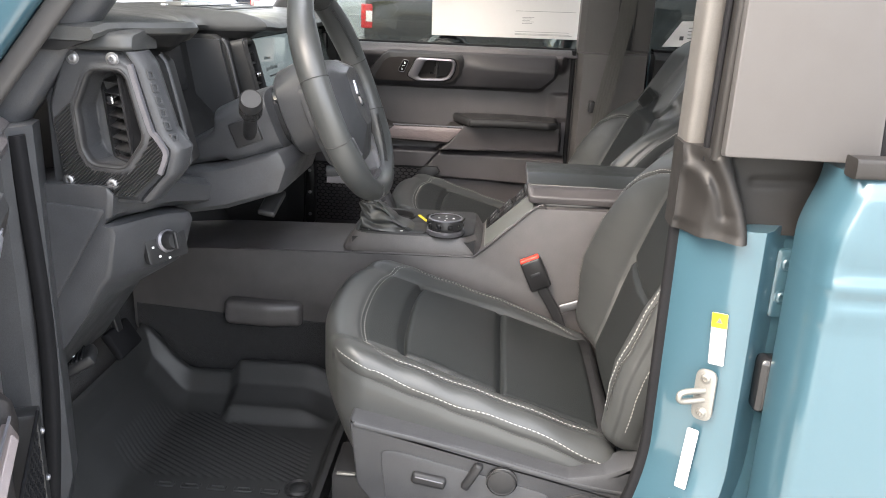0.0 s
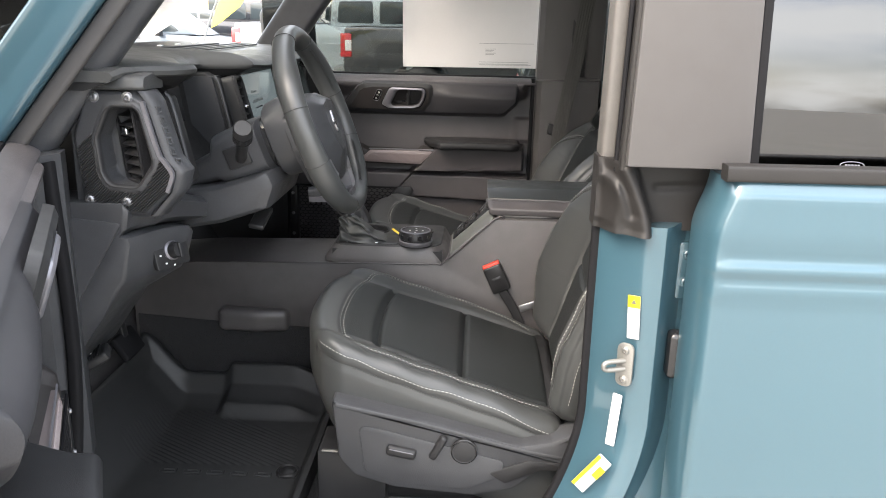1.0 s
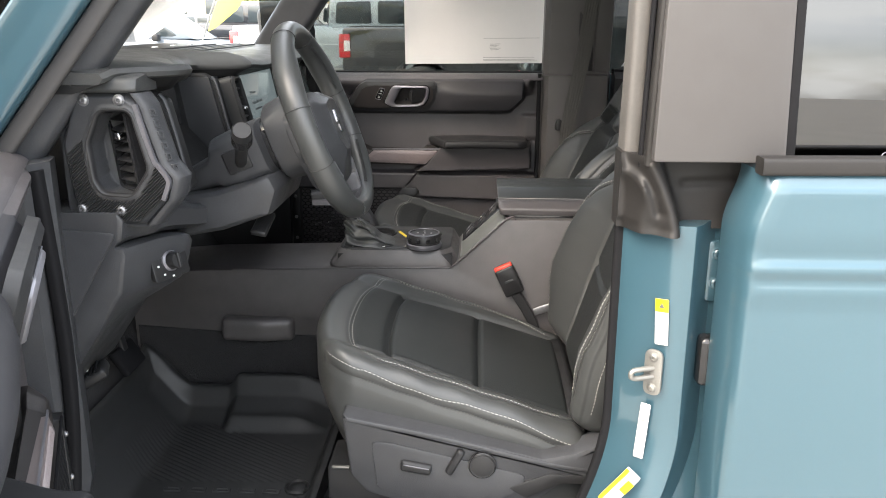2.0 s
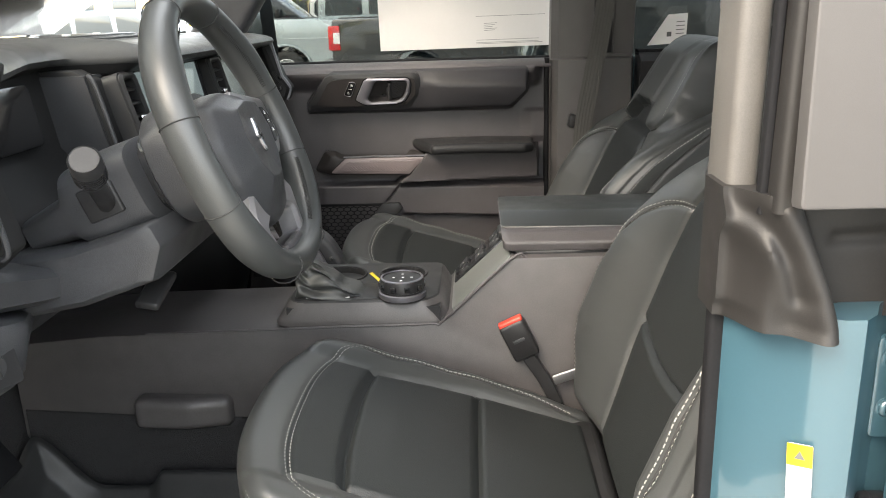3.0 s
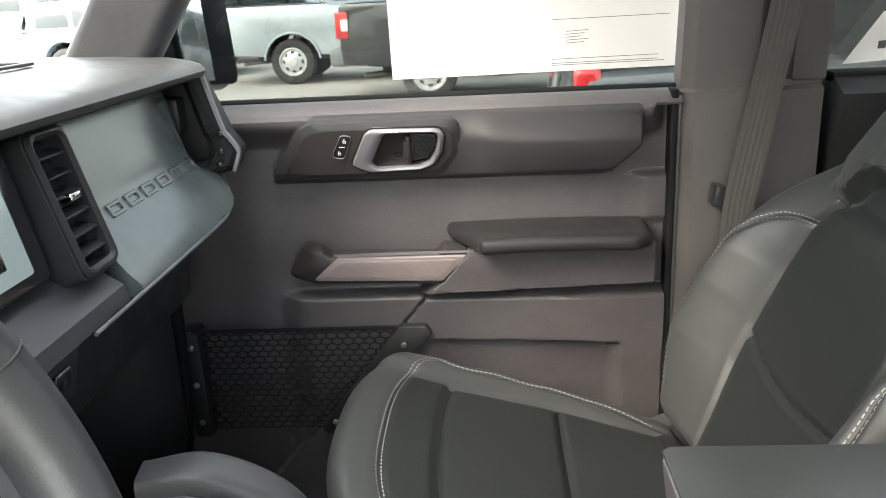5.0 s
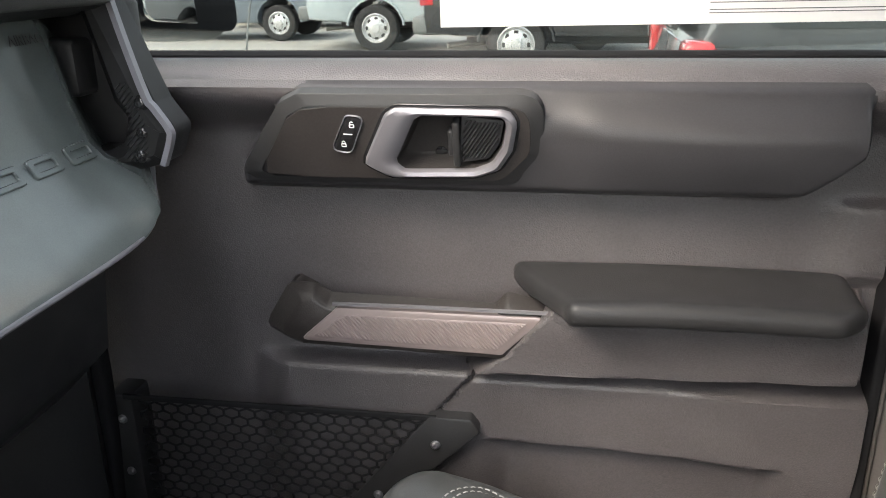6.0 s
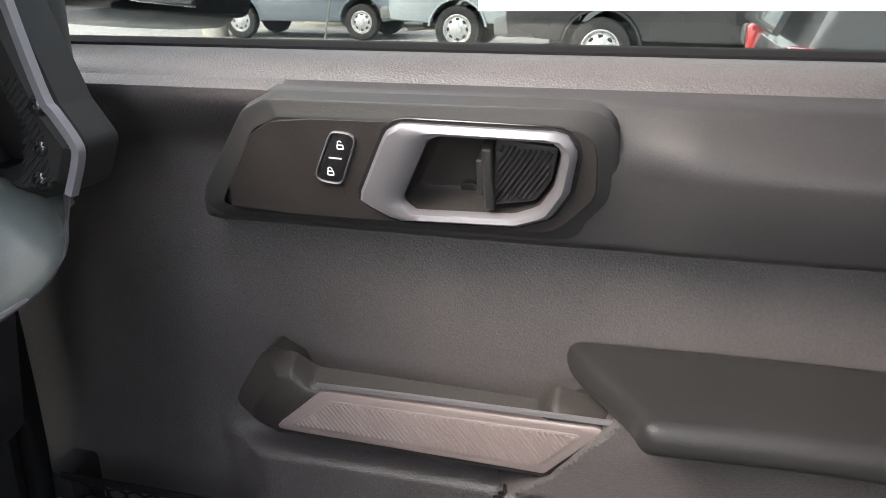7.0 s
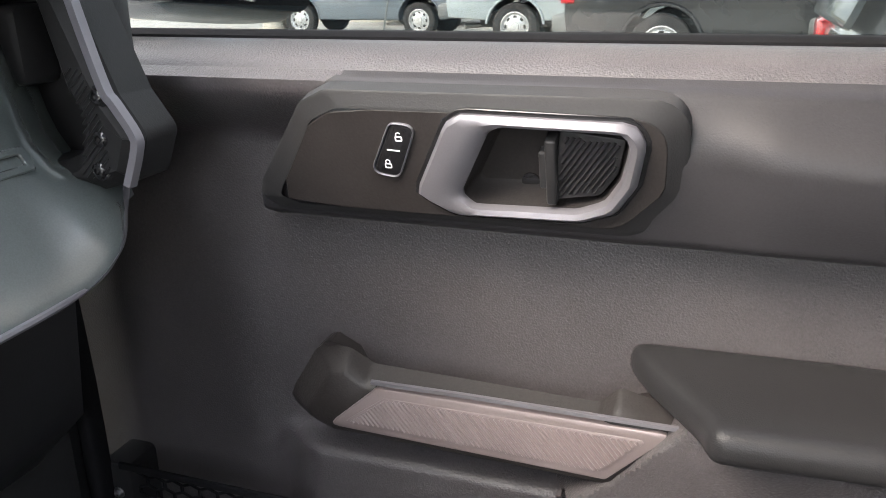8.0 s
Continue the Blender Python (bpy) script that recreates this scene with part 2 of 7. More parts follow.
def sdf(X, Y, poly):
    """Signed distance to a closed outline, negative inside."""
    P = np.array(poly, float)
    d = np.full(X.shape, 1e9)
    inside = np.zeros(X.shape, bool)
    for i in range(len(P)):
        a, b = P[i], P[(i + 1) % len(P)]
        e = b - a
        if not e.any():
            continue
        wx, wy = X - a[0], Y - a[1]
        t = np.clip((wx * e[0] + wy * e[1]) / (e @ e), 0, 1)
        d = np.minimum(d, np.hypot(wx - e[0] * t, wy - e[1] * t))
        if e[1] != 0:
            c = (a[1] > Y) != (b[1] > Y)
            inside ^= c & (X < a[0] + (Y - a[1]) * e[0] / e[1])
    return np.where(inside, -d, d)


def inset(P, d):
    """Moves a closed outline inwards."""
    P = np.array(P, float)
    e1, e2 = P - np.roll(P, 1, 0), np.roll(P, -1, 0) - P
    n1 = np.stack([-e1[:, 1], e1[:, 0]], 1) / (np.linalg.norm(e1, axis=1, keepdims=True) + 1e-12)
    n2 = np.stack([-e2[:, 1], e2[:, 0]], 1) / (np.linalg.norm(e2, axis=1, keepdims=True) + 1e-12)
    area = np.sum(P[:, 0] * np.roll(P[:, 1], -1) - np.roll(P[:, 0], -1) * P[:, 1])
    n = n1 + n2
    n /= np.maximum(0.5, np.sum(n * n, 1, keepdims=True) / 2)
    return P + n * d * (1 if area > 0 else -1)


def spokes(poly, c, n):
    """An outline met by n rays from a point inside it."""
    P, out = np.array(poly, float) - np.array(c), []
    for k in range(n):
        a = 2 * math.pi * (k + 0.5) / n
        d, best = np.array((math.cos(a), math.sin(a))), 0.0
        for p, e in zip(P, np.roll(P, -1, 0) - P):
            den = d[0] * e[1] - d[1] * e[0]
            if abs(den) > 1e-12:
                t, s_ = (p[0] * e[1] - p[1] * e[0]) / den, (p[0] * d[1] - p[1] * d[0]) / den
                if -1e-6 <= s_ <= 1 + 1e-6:
                    best = max(best, t)
        out.append(tuple(np.array(c) + d * best))
    return out


def basis(origin, u, v):
    """Matrix from (u, v, w) to the world; w is u x v."""
    u, v = Vector(u).normalized(), Vector(v).normalized()
    w = u.cross(v)
    m = Matrix((u, v, w)).transposed().to_4x4()
    m.translation = Vector(origin)
    return m


def rings(R, M=None, cap0=True, cap1=True, closed=True, sharp=40):
    """A mesh lofted through equal rings of points."""
    n = len(R[0])
    V = [p for r in R for p in r]
    if M is not None:
        V = [M @ Vector(tuple(p)) for p in V]
    F = []
    for i in range(len(R) - 1):
        for j in range(n if closed else n - 1):
            k = (j + 1) % n
            F.append((i * n + j, i * n + k, (i + 1) * n + k, (i + 1) * n + j))
    me_bm = bmesh.new()
    vs = [me_bm.verts.new(tuple(v)) for v in V]
    for f in F:
        me_bm.faces.new([vs[i] for i in f]).smooth = True
    caps = []
    if cap0:
        caps.append(me_bm.faces.new(vs[:n][::-1]))
    if cap1:
        caps.append(me_bm.faces.new(vs[-n:]))
    if caps:
        me_bm.normal_update()
        bmesh.ops.triangulate(me_bm, faces=caps, ngon_method="EAR_CLIP")
    return me_bm


def plate(outline, M, w0, w1, bev=0.002):
    """An outline in (u, v), standing from w0 to w1, its front edge rounded."""
    P = np.array(outline, float)
    z = lambda Q, w: [(q[0], q[1], w) for q in Q]
    s = 1 if w1 > w0 else -1
    return rings([z(P, w0), z(P, w1 - s * bev), z(inset(P, bev * 0.3), w1 - s * bev * 0.3), z(inset(P, bev), w1)], M)


def frame_plate(outer, inner, M, w0, w1, bev=0.002):
    """A ring between two outlines with as many points each."""
    z = lambda Q, w: [(q[0], q[1], w) for q in Q]
    s = 1 if w1 > w0 else -1
    o, i = np.array(outer, float), np.array(inner, float)
    R = [z(o, w0), z(o, w1 - s * bev), z(inset(o, bev), w1), z(inset(i, -bev), w1), z(i, w1 - s * bev), z(i, w0)]
    return rings(R + [R[0]], M, False, False)


def bez(p, n=8, closed=False):
    """A smooth line through points."""
    P = [Vector(q) for q in p]
    k = len(P)
    out = []
    for i in range(k if closed else k - 1):
        a, b = P[i], P[(i + 1) % k]
        z0 = P[i - 1] if (i > 0 or closed) else a + (a - b)
        z1 = P[(i + 2) % k] if (i + 2 < k or closed) else b + (b - a)
        for s in range(n):
            t = s / n
            out.append(0.5 * ((2 * a) + (b - z0) * t + (2 * z0 - 5 * a + 4 * b - z1) * t * t + (3 * a - z0 - 3 * b + z1) * t ** 3))
    if not closed:
        out.append(P[-1])
    return out


def sweep(path, prof, closed=False, up=(0, 0, 1), scale=None):
    """A profile [(a, b)] swept along a path; a is sideways, b is along up."""
    P = [Vector(p) for p in path]
    R = []
    for i, p in enumerate(P):
        t = (P[(i + 1) % len(P)] - P[i - 1]) if closed else P[min(i + 1, len(P) - 1)] - P[max(i - 1, 0)]
        t.normalize()
        u = Vector(up)
        s = t.cross(u)
        if s.length < 1e-6:
            s = t.cross(Vector((1, 0, 0)))
        s.normalize()
        u = s.cross(t)
        k = scale(i / (len(P) - 1)) if scale else 1
        R.append([p + s * a * k + u * b * k for a, b in prof])
    if closed:
        R.append(R[0])
    return rings(R, None, not closed, not closed)


def circle(r, n=12, ry=None):
    return [(r * math.cos(2 * math.pi * i / n), (ry or r) * math.sin(2 * math.pi * i / n)) for i in range(n)]


def rrect(w, h, r, n=4):
    return [tuple(p) for p in fillet([(-w / 2, -h / 2), (w / 2, -h / 2), (w / 2, h / 2), (-w / 2, h / 2)], r, n)]


def tube(path, r, n=10, closed=False, up=(0, 0, 1)):
    return sweep(path, circle(r, n), closed, up)


def lathe(prof, M, n=24):
    """Profile [(radius, w)] turned round w of M."""
    R = [[(r * math.cos(2 * math.pi * i / n), r * math.sin(2 * math.pi * i / n), w) for i in range(n)] for r, w in prof]
    return rings(R, M)


def hoop(prof, M, n=24):
    """A closed profile [(radius, w)] turned round w of M: a ring with a hole."""
    R = [[(r * math.cos(2 * math.pi * i / n), r * math.sin(2 * math.pi * i / n), w) for i in range(n)] for r, w in prof]
    return rings(R + [R[0]], M, False, False)


def rbox(size, M, r=0.004, n=3):
    """A box with rounded edges, centred on M."""
    w, h, d = size
    z = lambda s, w2: [(x, y, w2) for x, y in rrect(w - s, h - s, max(r - s / 2, r * 0.3), n)]
    return rings([z(2 * r * 0.8, -d / 2), z(r * 0.4, -d / 2 + r * 0.4), z(0, -d / 2 + r), z(0, d / 2 - r), z(r * 0.4, d / 2 - r * 0.4), z(2 * r * 0.8, d / 2)], M)


def at(x, y, z, rx=0, ry=0, rz=0):
    return pose(x, y, z, rx, ry, rz)


def join(a, b):
    """Adds bmesh b to a."""
    me = bpy.data.meshes.new("j")
    b.to_mesh(me)
    b.free()
    a.from_mesh(me)
    bpy.data.meshes.remove(me)
    return a


def relief(M, u0, u1, v0, v1, step, h, back=-0.01, warp=None, outline=None):
    """A panel in (u, v) of M whose front stands at h(u, v); closed behind. With outline, what lies inside it is a second mesh."""
    nu, nv = int((u1 - u0) / step) + 1, int((v1 - v0) / step) + 1
    U, Vv = np.meshgrid(np.linspace(u0, u1, nu), np.linspace(v0, v1, nv))
    if warp is not None:
        U = warp(U, Vv)
    if outline is not None:
        U, Vv = snap_to(outline, 0.56 * step)(U, Vv)
    W = h(U, Vv)
    front = np.stack([U, Vv, W], -1).reshape(-1, 3)
    idx = np.arange(nu * nv).reshape(nv, nu)
    F = np.stack([idx[:-1, :-1], idx[:-1, 1:], idx[1:, 1:], idx[1:, :-1]], -1).reshape(-1, 4).tolist()
    rim = np.concatenate([idx[0, :], idx[1:, -1], idx[-1, -2::-1], idx[-2:0:-1, 0]])
    rb = front[rim].copy()
    rb[:, 2] = back
    n0, k = len(front), len(rim)
    F += [(int(rim[i]), n0 + i, n0 + (i + 1) % k, int(rim[(i + 1) % k])) for i in range(k)]
    F.append(list(range(n0, n0 + k)))
    V = np.concatenate([front, rb])
    A = np.array(M)
    V = V @ A[:3, :3].T + A[:3, 3]
    if outline is None:
        return mesh(V, F, 50)
    c = front[np.array(F[:(nu - 1) * (nv - 1)])].mean(1)
    inside = sdf(c[:, 0], c[:, 1], outline) < 0
    rest = [f for f, k_ in zip(F, inside) if not k_] + F[len(inside):]
    cut = np.array([f for f, k_ in zip(F, inside) if k_])
    used, flat_ = np.unique(cut, return_inverse=True)
    used2 = sorted({i for f in rest for i in f})
    place = {int(o): n_ for n_, o in enumerate(used2)}
    return mesh(V[used2], [[place[int(i)] for i in f] for f in rest], 50), mesh(V[used], flat_.reshape(cut.shape).tolist(), 50)


def snap_to(outline, reach):
    """Draws grid points that lie near an outline onto it."""
    def move(U, V):
        d, e = sdf(U, V, outline), 1e-4
        gu, gv = (sdf(U + e, V, outline) - d) / e, (sdf(U, V + e, outline) - d) / e
        near = np.abs(d) < reach
        return np.where(near, U - d * gu, U), np.where(near, V - d * gv, V)
    return move


def pillow(half, r, step, deform, region=None):
    """A rounded block whose points go through deform; with region(centres), one mesh for each number that it gives."""
    hx, hy, hz = half
    parts_v, parts_f, n0 = [], [], 0
    for ax in range(3):
        for sgn in (-1, 1):
            a, b = (ax + 1) % 3, (ax + 2) % 3
            na, nb = (max(4, int(2 * half[k] / step)) for k in (a, b))
            A, B = np.meshgrid(np.linspace(-half[a], half[a], na + 1), np.linspace(-half[b], half[b], nb + 1))
            P = np.zeros(A.shape + (3,))
            P[..., a], P[..., b], P[..., ax] = A, B, sgn * half[ax]
            idx = np.arange(A.size).reshape(A.shape) + n0
            f = np.stack([idx[:-1, :-1], idx[:-1, 1:], idx[1:, 1:], idx[1:, :-1]], -1).reshape(-1, 4)
            parts_v.append(P.reshape(-1, 3))
            parts_f.append(f if sgn > 0 else f[:, ::-1])
            n0 += A.size
    V, F = np.concatenate(parts_v), np.concatenate(parts_f)
    inner = np.clip(V, -(np.array(half) - r), np.array(half) - r)
    d = V - inner
    V = inner + d / np.maximum(1e-9, np.linalg.norm(d, axis=1, keepdims=True)) * r
    _, first, inv = np.unique(np.round(V, 5), axis=0, return_index=True, return_inverse=True)
    V, F = V[first], inv.reshape(-1)[F]
    F = F[[len(set(f)) == 4 for f in F.tolist()]]
    W = deform(V)
    if region is None:
        return mesh(W, F, 60)
    which = region(V[F].mean(1))
    out = {}
    for k in sorted(set(which.tolist())):
        sel = F[which == k]
        used, loc = np.unique(sel, return_inverse=True)
        out[k] = mesh(W[used], loc.reshape(-1, 4), 60)
    return out


def dashes(points, normals, length, gap, width, height):
    """Short threads laid along a line of points on a surface."""
    bm = bmesh.new()
    P = [Vector(p) for p in points]
    seg = [(P[i + 1] - P[i]).length for i in range(len(P) - 1)]
    total, s, V, F = sum(seg), 0.0, [], []

    def at_s(d):
        i = 0
        while i < len(seg) - 1 and d > seg[i]:
            d -= seg[i]
            i += 1
        t = d / max(seg[i], 1e-9)
        return P[i].lerp(P[i + 1], t), (P[i + 1] - P[i]).normalized(), Vector(normals[i])
    while s + length < total:
        (a, t, n), (b, _, _) = at_s(s), at_s(s + length)
        w = t.cross(n).normalized() * width / 2
        k = len(V)
        m = (a + b) / 2 + n * height
        V += [a + w, a - w, m + w, m - w, b + w, b - w]
        F += [(k, k + 1, k + 3, k + 2), (k + 2, k + 3, k + 5, k + 4)]
        s += length + gap
    for v in V:
        bm.verts.new(v)
    bm.verts.ensure_lookup_table()
    for f in F:
        bm.faces.new([bm.verts[i] for i in f])
    return bm


def screw(parent, place, axis, r=0.007, mat=None):
    """A domed screw head with a socket, facing along axis."""
    q = Vector(axis).to_track_quat("Z", "Y").to_matrix().to_4x4()
    q.translation = Vector(place)
    prof = [(r * 1.25, -0.002), (r * 1.25, 0.0005), (r, 0.001), (r * 0.95, 0.002), (r * 0.75, 0.0034), (r * 0.45, 0.0038), (r * 0.4, 0.0018), (0.0005, 0.0016)]
    return part("screw", lathe(prof, q, 14), mat or BOLT, parent)


def text(parent, words, M, size, material, depth=0.0002):
    c = bpy.data.curves.new("lettering", "FONT")
    c.body, c.size, c.align_x, c.align_y, c.extrude = words, size, "CENTER", "CENTER", depth
    c.materials.append(material)
    ob = new("lettering", c)
    ob.parent = parent
    ob.matrix_basis = M
    if parent.name in HOME:
        ob.matrix_parent_inverse = Matrix.Translation(-HOME[parent.name])
    return ob

# ---- ground and distance ----
bm = bmesh.new()
gx = [-400, -60, -25, -12, -6, -2, 2, 6, 12, 25, 60, 400]
gv = [[bm.verts.new((x, y, 0)) for x in gx] for y in gx]
for i in range(len(gx) - 1):
    for j in range(len(gx) - 1):
        bm.faces.new((gv[i][j], gv[i][j + 1], gv[i + 1][j + 1], gv[i + 1][j]))
solo("ground", bm, CONCRETE, "pale sunlit concrete of a large parking lot", "ground", kind="structure")

# ---- the door, built closed on the far side ----
CL = 0.045
MD = basis((0, 0.80, 0), (1, 0, 0), (0, 0, 1))
VT = (0, -0.336, 1)
MB = basis((0, 0.77, 1.215), (1, 0, 0), VT)


def q(x, z):
    return (x, (z - 1.215) * 1.055)


BOLSTER = fillet([(-0.172, 1.212), (-0.168, 1.240), (-0.118, 1.305), (-0.085, 1.327), (-0.02, 1.338), (0.395, 1.336), (0.421, 1.318), (0.421, 1.260), (0.376, 1.214), (0.10, 1.211)], 0.02, 4)
REST = [(0.148, 1.110), (0.446, 1.118), (0.450, 1.030), (0.055, 1.018), (0.10, 1.052)]


POCKET = [(-0.001, 1.2535), (0.007, 1.2455), (0.074, 1.2475), (0.091, 1.2545), (0.1005, 1.270), (0.105, 1.292), (0.102, 1.3005), (0.030, 1.3015), (0.021, 1.297)]


def door_h(x, z):
    sill = 0.042 * sm(1.264, 1.3145, z) * sm(0.46, 0.43, x)
    b = -sdf(x, z, BOLSTER)
    crown = 0.004 * sm(0.0, 0.05, b)
    ramp = np.clip(b / (0.009 + 0.003 * sm(1.245, 1.222, z)), 0, 1)
    ramp = ramp * (1.7 - 0.7 * ramp)
    s_ = np.clip((z - 1.212) / 0.125, 0, 1)
    s_ = s_ + (1 - (1 - s_) ** 2.4 - s_) * sm(0.12, 0.32, x)
    hb = (0.034 + 0.036 * s_ + crown - 0.0062 * sm(0.19, 0.14, x)) * ramp + 0.011 * sm(-0.002, 0.002, b) * (1 - 0.6 * ramp) * sm(1.325, 1.30, z)
    hb = hb + (0.0425 - hb) * sm(1.272, 1.326, z) * sm(-0.002, 0.004, b)
    h = np.maximum(sill, hb)
    low = sm(1.024, 1.010, z)
    diag = sm(-0.004, 0.004, (x - 0.03) - (z - 0.965) * 0.85)
    h += 0.026 * low * (1 - diag) * sm(-0.19, -0.13, x)
    h = np.maximum(h, 0.056 * sm(-0.002, 0.007, -sdf(x, z, REST)) - 0.010 * sm(1.10, 1.03, z) * sm(-0.002, 0.007, -sdf(x, z, REST)))
    shelf = 0.024 + 0.009 * sm(0.87, 0.95, z) * sm(0.26, 0.34, x) - 0.018 * sm(0.932, 0.924, z + 0.03 * (x - 0.2)) * sm(0.07, 0.11, x) * sm(0.40, 0.37, x)
    h = np.maximum(h, diag * sm(1.02, 1.004, z) * shelf)
    h += 0.012 * sm(0.395, 0.435, x) * sm(1.215, 1.20, z) * sm(1.12, 1.14, z)
    h -= 0.030 * sm(0.002, -0.002, sdf(x, z, POCKET))
    h = np.minimum(h, np.interp(z, [1.3140, 1.3185, 1.3235, 1.3295, 1.3345], [0.1, 0.041, 0.032, 0.020, 0.008]))
    return h - 0.012 * sm(-0.33, -0.42, x)


def build_door():
    door = thing("door_1", (0.0, 0.84, 0.58), "dark grey moulded car door with armrest, net and silver handle", "car door", kind="structure")
    lining, bolster = relief(MD, -0.455, 0.462, 0.60, 1.3345, 0.0034, door_h, -0.03, None, BOLSTER)
    part("bolster", bolster, BOLSTER_SKIN, door, "smooth blackish padded bolster round the handle")
    part("inner_panel", lining, TRIM_SOFT, door, "grained soft dark grey door lining")
    # handle surround
    sur = fillet([q(-0.159, 1.234), q(-0.154, 1.247), q(-0.109, 1.307), q(-0.089, 1.3165), q(0.138, 1.3175), q(0.139, 1.256), q(0.112, 1.2250), q(-0.145, 1.2250)], [0.006, 0.01, 0.014, 0.014, 0.026, 0.022, 0.030, 0.01], 7)
    hh = 0.0045
    inn = fillet([q(-0.138, 1.240), q(-0.134, 1.247), q(-0.100, 1.298), q(-0.08, 1.3075), q(0.1265, 1.309), q(0.1265, 1.263), q(0.100, 1.2345), q(-0.123, 1.2345)], [0.005, 0.008, 0.012, 0.012, 0.022, 0.018, 0.026, 0.008], 7)
    z3 = lambda P, w: [(p[0], p[1], w) for p in P]
    sur_n, inn_n = np.array(sur), np.array(inn)
    part("handle_surround", rings([z3(sur, -0.01), z3(sur, 0.0022), z3(inset(sur_n, 0.0012), 0.0034), z3(sur_n * 0.7 + inn_n * 0.3, 0.0040), z3(inset(inn_n, -0.002), 0.0086), z3(inn, 0.0094)], MB, False, False, sharp=30), SURROUND, door, "black chamfered surround of the door handle")
    MH = MB @ Matrix.Translation((0.004, 0.002, 0))
    out = fillet([q(-0.036, 1.250), q(-0.010, 1.236), q(0.072, 1.238), q(0.094, 1.246), q(0.1065, 1.266), q(0.111, 1.292), q(0.105, 1.305), q(0.00, 1.3065), q(-0.010, 1.300)], [0.006, 0.01, 0.006, 0.012, 0.01, 0.010, 0.012, 0.010, 0.006], 5)
    hole = fillet([q(-0.005, 1.252), q(0.003, 1.2435), q(0.070, 1.2455), q(0.087, 1.2525), q(0.0965, 1.268), q(0.101, 1.290), q(0.098, 1.2985), q(0.026, 1.2995), q(0.017, 1.295)], [0.004, 0.006, 0.004, 0.01, 0.008, 0.006, 0.006, 0.008, 0.006], 5)
    hc = (0.045, 0.062)
    ring_in, ring_out = spokes(hole, hc, 72), spokes(inset(out, -0.003), hc, 72)
    hole_b = [(u + 0.004, v + 0.002) for u, v in ring_in]
    part("handle_plate", frame_plate(spokes(inn, (0.049, 0.064), 72), hole_b, MB, 0.002, 0.0096, 0.0006), PULL, door, "brown-black grained handle plate")
    part("handle_gap", frame_plate(ring_out, ring_in, MH, 0.004, 0.0101, 0.0004), GLOSS, door)
    bez_o, bez_m = np.array(spokes(out, hc, 72)), np.array(ring_in)
    R = [z3(bez_o, 0.006), z3(bez_o, 0.0125), z3(inset(bez_o, 0.0022), 0.0152), z3(bez_o * 0.55 + bez_m * 0.45, 0.0162), z3(bez_m * 0.85 + bez_o * 0.15, 0.0142), z3(bez_m, 0.0105), z3(inset(bez_m, 0.0006), -0.012)]
    bez = part("handle_bezel", rings(R, MH, False, False), SILVER, door, "satin silver angular handle bezel", 38)
    part("handle_pocket", rings([z3(bez_m, 0.009), z3(inset(bez_m, 0.001), 0.004), z3(inset(bez_m, 0.0035), -0.010), z3(inset(bez_m, 0.006), -0.0125)], MH, False, True), PULL, bez, "dark grained handle pocket")
    part("drain_notch", lathe([(0.006, -0.0125), (0.006, -0.011), (0.0045, -0.0105), (0.0005, -0.0105)], MH @ at(0.036, 0.037, 0), 18), GLOSS, bez)
    flap = fillet([q(0.054, 1.2495), q(0.084, 1.2545), q(0.0945, 1.270), q(0.099, 1.293), q(0.060, 1.2965)], [0.002, 0.008, 0.006, 0.003, 0.003], 4)
    part("pull_lever", plate(flap, MH, -0.011, 0.0075, 0.0015), BLACK, bez, "black ribbed release lever")
    bm = rbox((0.007, 0.046, 0.016), MH @ at(0.0545, 0.058, 0.004), 0.0018)
    join(bm, rbox((0.006, 0.026, 0.010), MH @ at(0.0495, 0.058, 0.004), 0.0015))
    part("lever_edge", bm, BLACK, bez)
    bm = bmesh.new()
    for k in range(20):
        u = 0.028 + k * 0.0036
        pa, pb = (u, 0.036), (u + 0.030, 0.082)
        pts = [(pa[0] + (pb[0] - pa[0]) * s, pa[1] + (pb[1] - pa[1]) * s) for s in np.linspace(0, 1, 24)]
        P = np.array(pts)
        d = sdf(P[:, 0], P[:, 1], flap)
        ok = P[d < -0.0025]
        if len(ok) > 2:
            join(bm, sweep([MH @ Vector((*ok[0], 0.0075)), MH @ Vector((*ok[-1], 0.0075))], [(-0.0011, 0), (0, 0.0013), (0.0011, 0)], up=tuple(MH.to_3x3() @ Vector((0, 0, 1)))))
    part("lever_ribs", bm, BLACK, bez)
    # lock switch
    lk = fillet([q(-0.0616, 1.2646), q(-0.0427, 1.2622), q(-0.0262, 1.2982), q(-0.0430, 1.2996)], 0.006, 5)
    lo = [tuple(p) for p in inset(lk, -0.0009)]
    sw = part("lock_switch", plate(lk, MB, 0.0, 0.0062 + hh, 0.001), GLOSS, door, "gloss black lock switch with chrome outline")
    part("switch_outline", frame_plate(lo, lk, MB, 0.0, 0.0070 + hh, 0.0005), SILVER, sw)
    part("switch_split", rbox((0.009, 0.0009, 0.0008), MB @ at(-0.0434, 0.0698, 0.0064 + hh, 0, 0, -3), 0.0004), PRINT, sw)
